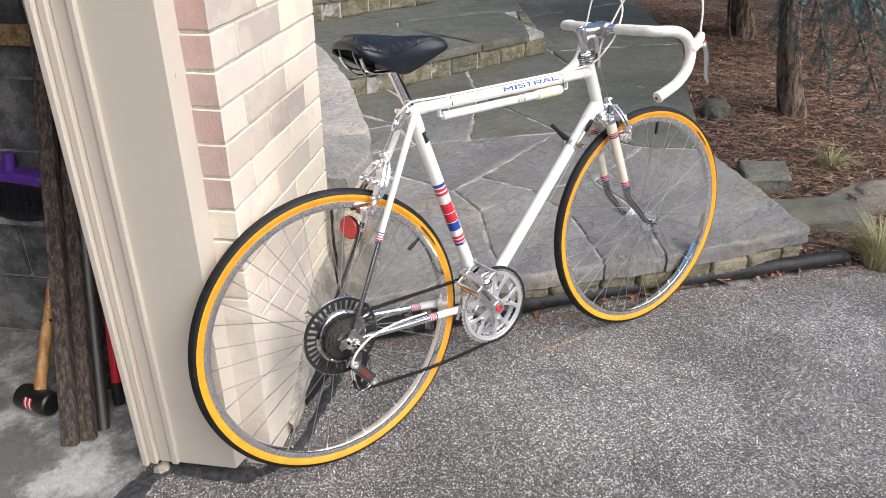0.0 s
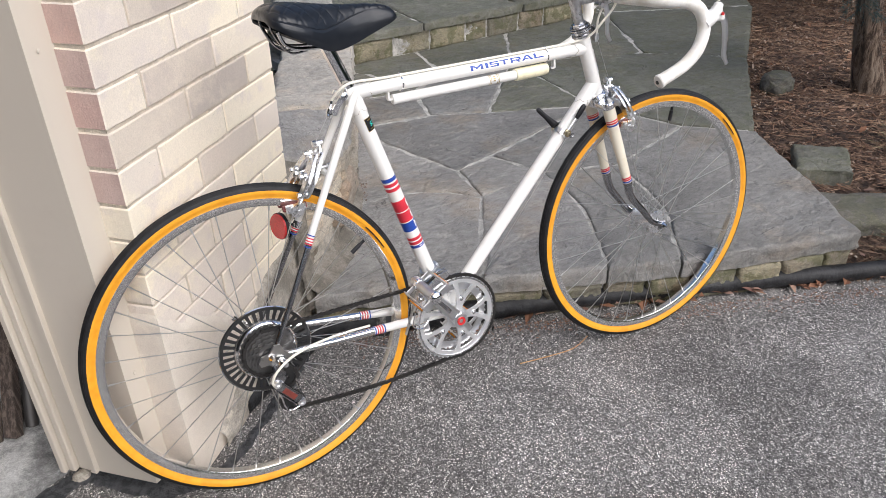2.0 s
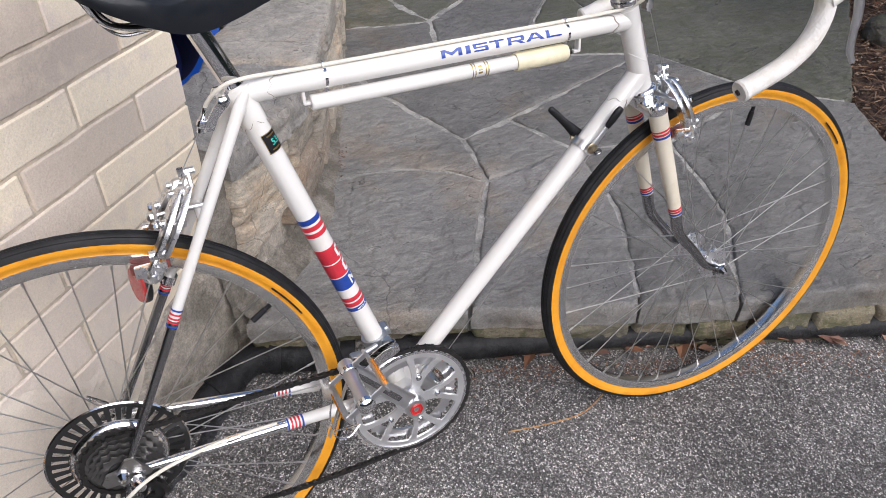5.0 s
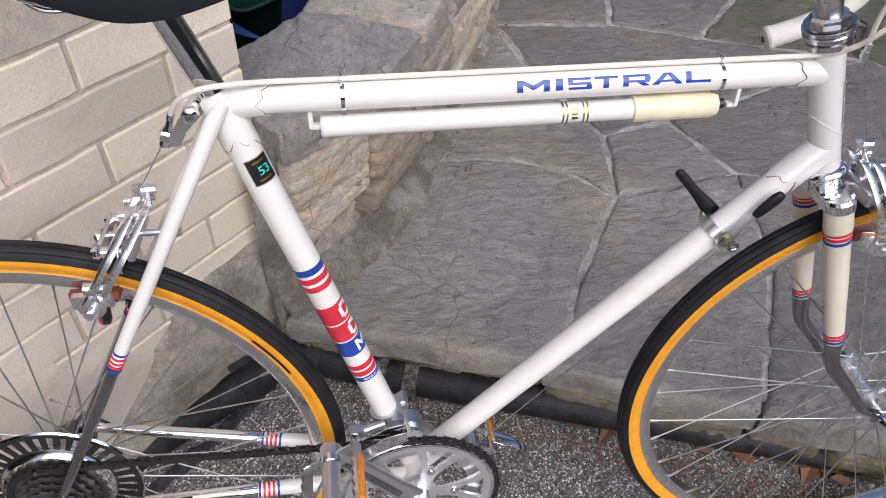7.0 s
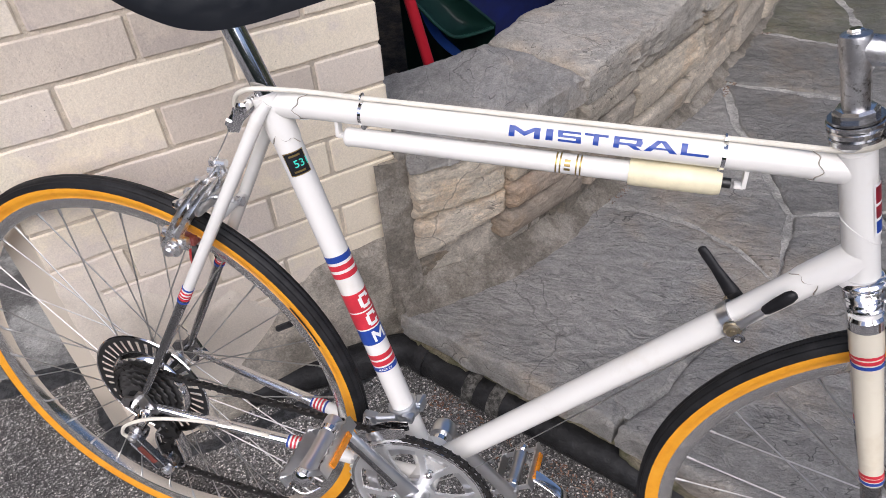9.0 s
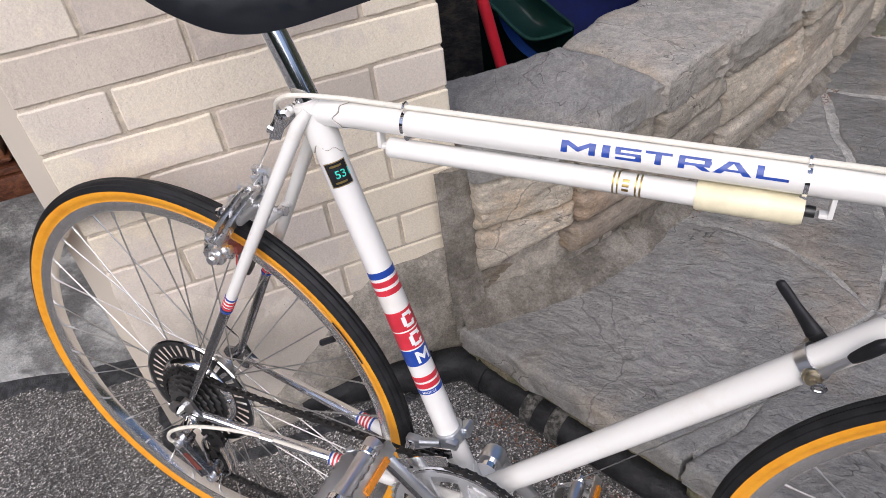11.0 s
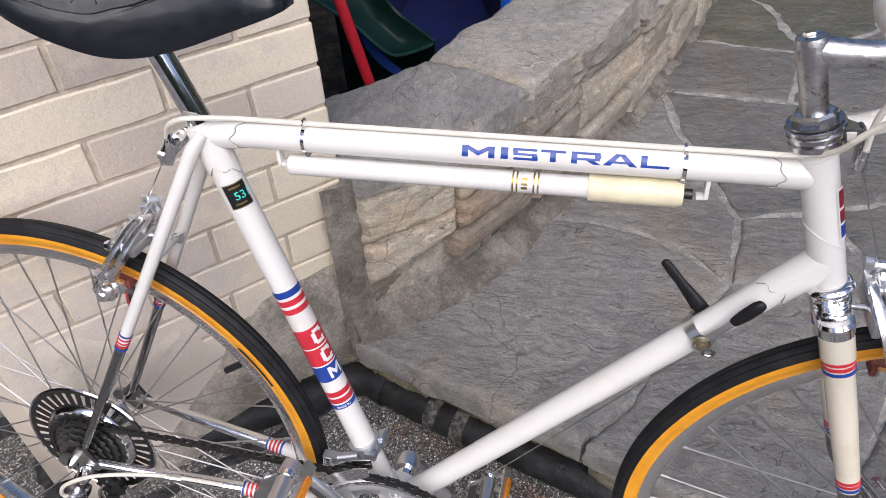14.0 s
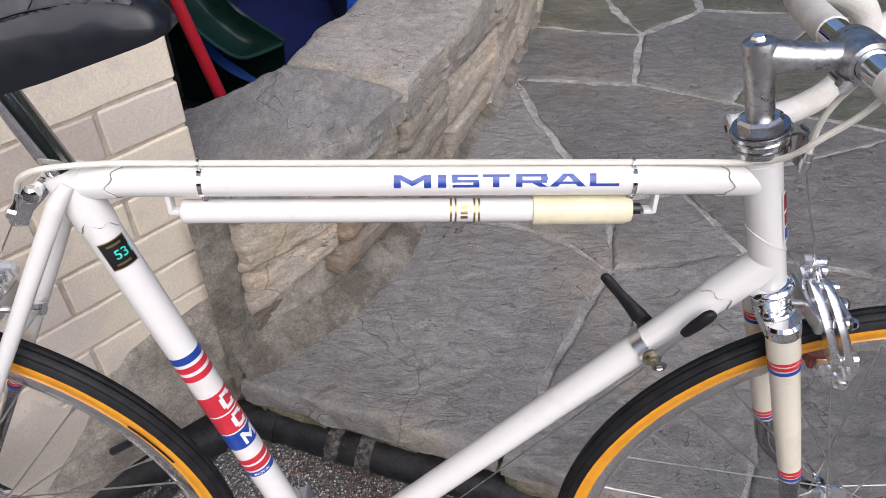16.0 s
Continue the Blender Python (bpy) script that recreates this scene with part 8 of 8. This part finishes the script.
def spruce(name, x, y, radius, height, seed, boughs, label, lean=(0, 0)):
    rnd = random.Random(seed)
    base = root(name, pose(x, y, max(0.0, bed_height(x, y)) - 0.02), label, "tree", "conifers")
    bm = bmesh.new()
    pts, rads = [], []
    for k in range(15):
        t = k / 14
        pts.append(Vector((lean[0] * t + 0.02 * noise.noise((t * 4, seed, 0)), lean[1] * t + 0.02 * noise.noise((t * 4, 0, seed)), height * t ** 1.3)))
        rads.append(radius * (1.0 - 0.85 * t) * (1 + 0.28 * max(0, 1 - t * 12)))
    tube(bm, pts, rads, 22)
    bmesh.ops.subdivide_edges(bm, edges=[e for e in bm.edges if abs(e.verts[0].co.z - e.verts[1].co.z) > 0.02], cuts=5)
    for v in bm.verts:
        k = (max(0.0, v.co.z) / height) ** (1 / 1.3)
        c = Vector((lean[0] * k, lean[1] * k, v.co.z))
        d = v.co - c
        v.co = c + d * (1 + 0.10 * noise.noise((d.x * 40, d.y * 40, v.co.z * 5)) + 0.05 * noise.noise((d.x * 90, d.y * 90, v.co.z * 14)))
    part("trunk", bm, BARK, base, "", 50)
    verts, faces = [], []
    for ex, ey, ez, sz in boughs:
        start = Vector((lean[0] * 0.3, lean[1] * 0.3, sz))
        end = Vector((ex - x, ey - y, ez))
        mid = (start + end) / 2 + Vector((0, 0, 0.10))
        line = curve([start, mid, end], 8)
        part("limb", tube(bmesh.new(), line, [0.016 - 0.012 * k / (len(line) - 1) for k in range(len(line))], 8), BARK, base)
        for k in range(5, len(line)):
            d = (line[k] - line[k - 1]).normalized()
            side = d.cross(Vector((0, 0, 1))).normalized()
            for s in (-1, 1):
                for _ in range(2):
                    l = rnd.uniform(0.08, 0.22) * (1.2 - 0.5 * k / len(line))
                    td = (d * rnd.uniform(0.3, 0.9) + side * s * rnd.uniform(0.5, 1) + Vector((0, 0, rnd.uniform(-0.7, 0.1)))).normalized()
                    needle_spray(verts, faces, line[k], td, l, rnd)
                    for _ in range(2):
                        q = line[k] + td * l * rnd.uniform(0.3, 0.9)
                        td2 = (td + Vector((rnd.uniform(-1, 1), rnd.uniform(-1, 1), rnd.uniform(-0.8, 0.2))) * 0.7).normalized()
                        needle_spray(verts, faces, q, td2, l * 0.5, rnd)
        needle_spray(verts, faces, line[-2], (line[-1] - line[-2]).normalized(), 0.12, rnd)
    # the crown above
    for k in range(70):
        t = rnd.uniform(0.35, 1.0)
        a = rnd.uniform(0, math.tau)
        r = (1.15 - t) * 1.6
        p = Vector((0, 0, height * t))
        q = p + Vector((math.cos(a) * r, math.sin(a) * r, -0.15 * r))
        for j in range(7):
            c = p.lerp(q, (j + 2) / 8)
            d = (q - p).normalized() + Vector((rnd.uniform(-0.6, 0.6), rnd.uniform(-0.6, 0.6), rnd.uniform(-0.5, 0.2)))
            i = len(verts)
            d.normalize()
            s = d.cross(Vector((0, 0, 1))).normalized() * 0.05
            verts += [tuple(c), tuple(c + d * 0.14 + s), tuple(c + d * 0.30), tuple(c + d * 0.14 - s)]
            faces.append((i, i + 1, i + 2, i + 3))
    me = bpy.data.meshes.new("crown")
    me.from_pydata(verts, [], faces)
    me.materials.append(NEEDLES)
    crown = new("crown", me)
    crown.parent = base
    return base


spruce("spruce_tree", 3.96, 2.09, 0.064, 6.5, 11, [(3.22, 1.34, 0.40, 1.15), (3.30, 1.46, 0.66, 1.2), (3.72, 1.86, 0.42, 1.05), (3.20, 1.58, 0.80, 1.25), (3.60, 2.02, 0.50, 1.0), (3.75, 1.60, 0.60, 1.1), (3.55, 1.45, 0.85, 1.3), (3.45, 2.15, 0.80, 1.1), (3.9, 1.5, 0.75, 1.2)], "conifer with rough brown trunk and drooping blue-green boughs", (-0.75, 0.55))
spruce("spruce_tree", 5.52, 3.46, 0.085, 6.5, 12, [(5.0, 3.2, 0.75, 1.2), (5.1, 3.0, 0.65, 1.1), (5.2, 3.8, 0.8, 1.2), (5.6, 2.9, 0.9, 1.3)], "conifer standing farther back in the bed", (-0.7, 0.5))
spruce("spruce_sapling", 5.38, 3.50, 0.018, 1.9, 13, [], "thin dark sapling stem beside a conifer", (-0.16, 0.12))

# litter: leaves and needles in the angle of wall, landing and pipe


def litter(name, count, where, make, material, label, seed):
    rnd = random.Random(seed)
    verts, faces = [], []
    for _ in range(count):
        x, y, z = where(rnd)
        make(rnd, x, y, z, verts, faces)
    me = bpy.data.meshes.new(name)
    me.from_pydata(verts, [], faces)
    me.materials.append(material)
    return tagged(new(name, me), label, "litter", "", "stuff")


def wall_foot(rnd):
    p = face_point(rnd.uniform(0.55, FACE_LENGTH), rnd.uniform(0.0, 0.05) ** 1.0)
    return p[0], p[1], LANDING_Z - 0.006


def small_chip(rnd, x, y, z, verts, faces):
    n = len(verts)
    chip(rnd, x, y, z, verts, faces)
    c = Vector((x, y, z))
    for k in range(n, len(verts)):
        verts[k] = tuple(c + (Vector(verts[k]) - c) * 0.35)


def pipe_gap(rnd):
    t = rnd.random()
    x = 0.97 + 1.6 * t
    return x, 1.667 - 0.385 * (x - 0.93) + rnd.uniform(-0.02, 0.05), 0.002


def verge(rnd):
    x = rnd.uniform(0.95, 2.75)
    return x, 1.667 - 0.385 * (x - 0.93) - 0.035 - abs(rnd.gauss(0, 0.035)), 0.0


litter("wall_litter", 2600, wall_foot, small_chip, CHIPS, "fine brown debris swept against the planter wall", 21)
litter("leaf_litter", 130, pipe_gap, leaf, LEAVES, "dead leaves caught behind the drain pipe", 22)
litter("verge_litter", 1300, verge, small_chip, LEAVES, "bark crumbs strewn along the drain pipe", 23)


def twig_stem():
    pts = curve([(1.30, 1.30, 0.004), (1.38, 1.28, 0.010), (1.46, 1.275, 0.008), (1.53, 1.30, 0.005)], 6)
    thing("twig", tube(bmesh.new(), pts, 0.0015, 6), HANDLE_WOOD, "thin pale straw lying on the asphalt", "twig")


twig_stem()

# ---- things behind the planter wall ----


def blue_tub():
    """A shallow plastic tub lying tilted, its mouth towards the path."""
    base = root("plastic_tub", Matrix.Translation((0.855, 2.71, 0.13)), "blue plastic tub tipped up behind the planter wall", "tub")
    n = Vector((0.10, -0.75, 0.65)).normalized()
    c = Vector((-0.010, -0.09, 0.300))
    shell = lathe(bmesh.new(), [(0.0, -0.30), (0.13, -0.30), (0.15, -0.28), (0.180, -0.03), (0.172, -0.03), (0.14, -0.27), (0.0, -0.285)], c, n, 48)
    part("shell", shell, SHADED_BLUE, base, "shell in dark navy, its inner shade put into the colour")
    rim = lathe(bmesh.new(), [(0.176, -0.05), (0.202, -0.035), (0.218, -0.010), (0.218, 0.0), (0.196, 0.004), (0.172, -0.022)], c, n, 56, True)
    part("rim", rim, BLUE_PLASTIC, base, "bright blue rolled rim")
    return base


blue_tub()


def green_sled():
    """A tipped plastic tray: a curved lip towards the path, its back sheet down to the soil."""
    lip = curve([(0.54, 2.45, 0.52), (0.63, 2.426, 0.48), (0.695, 2.41, 0.448), (0.742, 2.392, 0.416), (0.788, 2.38, 0.393), (0.827, 2.387, 0.395), (0.886, 2.406, 0.412)], 5)
    top = curve([(0.58, 2.57, 0.68), (0.66, 2.54, 0.61), (0.70, 2.51, 0.56), (0.745, 2.465, 0.512), (0.795, 2.440, 0.470), (0.845, 2.424, 0.440), (0.889, 2.410, 0.416)], 5)
    bm = bmesh.new()
    rows = []
    for p, q in zip(lip, top):
        row = []
        for k in range(9):
            t = k / 8
            c = p.lerp(q, t)
            sag = 0.030 * math.sin(math.pi * t) * min(1.0, (q - p).length / 0.08)
            c += Vector((0.0, 0.8, -0.5)) * sag + Vector((0, 0, 0.004 * noise.noise((p.x * 30, t * 5, 2))))
            row.append(c)
        row.append(q + Vector((0.0, 0.006, 0.004)))
        row.append(q + Vector((-0.02, 0.05, -0.5 * (q.z - 0.12))))
        row.append(Vector((q.x - 0.03, q.y + 0.09, 0.118)))
        rows.append([bm.verts.new(c) for c in row])
    for a, b in zip(rows, rows[1:]):
        for k in range(len(a) - 1):
            bm.faces.new((a[k], b[k], b[k + 1], a[k + 1]))
    bmesh.ops.solidify(bm, geom=bm.faces[:], thickness=0.004)
    sled = thing("plastic_sled", bm, GREEN_PLASTIC, "dark green plastic sled tipped up in the planter", "sled", "", "", 50)
    part("rim", tube(bmesh.new(), lip, 0.0046, 8), GREEN_PLASTIC, sled)
    return sled


green_sled()


def red_pole():
    base = thing("red_pole", rod(bmesh.new(), (0.685, 2.20, 0.86), (0.835, 2.23, 0.125), 0.0130, 16), RED_PAINT, "red tool handle standing in the planter", "tool")
    return base


red_pole()


def shrub(x, y, z, r, count, seed):
    rnd = random.Random(seed)
    base = root("juniper", pose(x, y, z), "low green-brown juniper behind the planter wall", "shrub")
    verts, faces = [], []
    for k in range(9):
        a = rnd.uniform(0, math.tau)
        e = Vector((math.cos(a) * r, math.sin(a) * r, rnd.uniform(0.10, 0.34)))
        part("stem", tube(bmesh.new(), curve([(0, 0, 0), e * 0.5 + Vector((0, 0, 0.04)), e], 4), 0.004, 6), BARK, base)
        for _ in range(count // 9):
            p = e * rnd.uniform(0.3, 1.05) + Vector((rnd.gauss(0, 0.05), rnd.gauss(0, 0.05), rnd.gauss(0, 0.04)))
            needle_spray(verts, faces, p, Vector((rnd.gauss(0, 1), rnd.gauss(0, 1), rnd.gauss(0.3, 0.6))), 0.05, rnd)
    me = bpy.data.meshes.new("foliage")
    me.from_pydata(verts, [], faces)
    me.materials.append(GRASS)
    f = new("foliage", me)
    f.parent = base


shrub(1.13, 3.02, 0.12, 0.17, 240, 9)

# ---- tools inside the garage door ----


def plank(a, b, w, d, label, seed):
    a, b = Vector(a), Vector(b)
    z = (b - a).normalized()
    x = Vector((0.80, -0.60, 0))
    x = (x - z * x.dot(z)).normalized()
    m = Matrix((x, z.cross(x), z)).transposed().to_4x4()
    m.translation = (a + b) / 2
    bm = bmesh.new()
    box(bm, (w, d, (b - a).length), m, 0.002, 1)
    bmesh.ops.subdivide_edges(bm, edges=[e for e in bm.edges if e.calc_length() > 0.3], cuts=16)
    for v in bm.verts:
        v.co += 0.0022 * Vector((noise.noise(v.co * 16 + Vector((seed, 0, 0))), noise.noise(v.co * 15), 0))
    return thing("plank", bm, OLD_WOOD, label, "plank", "", "planks leaning in the garage", 40)


plank((0.065, 1.672, 0.026), (0.292, 2.02, 1.06), 0.038, 0.022, "dark weathered plank leaning on the block wall", 1)
plank((0.108, 1.668, 0.026), (0.305, 2.00, 0.92), 0.034, 0.024, "dark weathered plank with nail holes, leaning", 2)
plank((0.190, 1.86, 0.026), (0.330, 2.045, 0.98), 0.050, 0.020, "dusty brown board leaning in the corner", 3)
thing("steel_pipe", rod(bmesh.new(), (0.148, 1.690, 0.024), (0.322, 1.985, 0.95), 0.0145, 16), GREY_PIPE, "dull grey steel pipe leaning on the wall", "pipe")


def red_handle():
    base = thing("garden_tool", rod(bmesh.new(), (0.212, 1.775, 0.075), (0.345, 1.975, 0.90), 0.0125, 16), RED_PAINT, "red metal tool handle with a grey tip", "tool")
    part("tip", rod(bmesh.new(), (0.206, 1.766, 0.026), (0.214, 1.778, 0.088), 0.0145, 16), DARK_STEEL, base, "dark grey plastic tip")


red_handle()


def sledgehammer():
    base = root("sledgehammer", Matrix.Translation((0.03, 1.865, 0.024)), "sledgehammer with varnished wooden handle standing on its head", "hammer")
    m = Matrix.Translation((0, 0, 0.034)) @ Matrix.Rotation(radians(-58), 4, "Z") @ Matrix.Rotation(radians(90), 4, "Y")
    bm = lathe(bmesh.new(), [(0, -0.054), (0.027, -0.054), (0.032, -0.049), (0.034, -0.032), (0.030, -0.020), (0.030, 0.020), (0.034, 0.032), (0.032, 0.049), (0.027, 0.054), (0, 0.054)], (0, 0, 0), (0, 0, 1), 16)
    bm.transform(m)
    part("head", bm, DARK_STEEL, base, "black steel hammer head")
    bm = lathe(bmesh.new(), [(0.0308, -0.014), (0.0308, 0.014)], (0, 0, 0), (0, 0, 1), 16)
    bm.faces.ensure_lookup_table()
    bmesh.ops.delete(bm, geom=[f for f in bm.faces if f.calc_center_median().y > 0.004 or f.calc_center_median().x < -0.02], context="FACES")
    bm.transform(m)
    part("head_sticker", bm, RED, base, "red and white sticker")
    for k in (-1, 1):
        bm = lathe(bmesh.new(), [(0.0312, k * 0.007 - 0.0022), (0.0312, k * 0.007 + 0.0022)], (0, 0, 0), (0, 0, 1), 16)
        bmesh.ops.delete(bm, geom=[f for f in bm.faces if f.calc_center_median().y > -0.008 or f.calc_center_median().x < -0.02], context="FACES")
        bm.transform(m)
        part("sticker_bar", bm, WHITE_DECAL, base)
    line = curve([(0.004, 0.002, 0.03), (0.042, 0.040, 0.12), (0.126, 0.123, 0.308), (0.165, 0.160, 0.40), (0.205, 0.195, 0.49)], 6)
    part("handle", tube(bmesh.new(), line, [0.0175] * 5 + [0.0165] * 4 + [0.0145] * 6 + [0.0135] * (len(line) - 15), 16, True, False, 0.85), HANDLE_WOOD, base, "varnished ash handle")
    for k in range(5):
        c = Vector(line[9]).lerp(Vector(line[14]), k / 5)
        bm = bmesh.new()
        box(bm, (0.0012, 0.009, 0.009), Matrix.Translation(c + Vector((0.004, -0.0148, 0.0))) @ Matrix.Rotation(radians(75), 4, "Z"))
        part("maker_mark", bm, BLACK_PLASTIC, base)
    return base


sledgehammer()


def push_broom():
    """A purple broom head hung on the block wall, its black bristles down."""
    base = root("broom", wall_pose(0.345, 0.79, 0.44), "purple broom head with black bristles against the wall", "broom")
    bm = bmesh.new()
    box(bm, (0.05, 0.26, 0.030), Matrix.Translation((0, 0.03, 0.140)) @ Matrix.Rotation(radians(5), 4, "X"), 0.010, 3)
    rod(bm, (0, 0.005, 0.145), (0.012, 0.002, 0.195), 0.016, 16)
    part("broom_head", bm, PURPLE, base, "purple plastic block")
    bm = bmesh.new()
    rnd = random.Random(3)
    for i in range(34):
        for j in range(4):
            y = -0.09 + 0.24 * i / 33
            p = Vector((-0.018 + 0.012 * j, y, 0.128))
            q = p + Vector((rnd.gauss(0, 0.006), rnd.gauss(0, 0.006), -0.085 - rnd.random() * 0.01))
            tube(bm, [p, q], [0.0038, 0.0046], 5)
    tagged(part("bristles", bm, BLACK_PLASTIC, base, "black bristles"), kind="stuff")
    bm = bmesh.new()
    tube(bm, curve([(0.0, -0.11, 0.045), (-0.01, -0.02, 0.028), (0.0, 0.08, 0.035), (0.01, 0.17, 0.05)], 6), 0.020, 14)
    part("sleeve", bm, BLACK_PLASTIC, base, "black plastic sleeve")
    bm = bmesh.new()
    box(bm, (0.045, 0.42, 0.022), Matrix.Translation((0.012, 0.06, 0.0)), 0.004, 1)
    part("ledge", bm, SLAB, base, "grey dusty ledge")


push_broom()


def wood_cabinet():
    base = root("wood_cabinet", wall_pose(-0.70, 1.40, 0.022), "dark reddish-brown wooden cabinet standing in the garage", "cabinet")
    bm = bmesh.new()
    box(bm, (0.66, 0.50, 0.80), Matrix.Translation((0, 0, 0.46)), 0.004, 2)
    part("body", bm, BROWN_WOOD, base)
    for z, h, d in ((0.035, 0.07, 0.03), (0.085, 0.022, 0.022), (0.115, 0.012, 0.014)):
        bm = bmesh.new()
        box(bm, (0.66 + 2 * d, 0.50 + 2 * d, h), Matrix.Translation((0, 0, z)), 0.005, 2)
        part("base_moulding", bm, BROWN_WOOD, base)
    for x in (-0.16, 0.16):
        bm = bmesh.new()
        box(bm, (0.29, 0.018, 0.60), Matrix.Translation((x, -0.256, 0.48)), 0.006, 2)
        part("door", bm, BROWN_WOOD, base)
    return base


wood_cabinet()


def umbrella():
    base = thing("folded_umbrella", tube(bmesh.new(), [(-0.262, 1.462, 0.06), (-0.275, 1.50, 0.16), (-0.33, 1.60, 0.55)], [0.010, 0.018, 0.026], 12), BLACK_PLASTIC, "furled black umbrella standing in the garage", "umbrella")
    part("ferrule", rod(bmesh.new(), (-0.258, 1.456, 0.024), (-0.263, 1.464, 0.066), 0.0055, 10), STEEL, base, "steel tip")


umbrella()
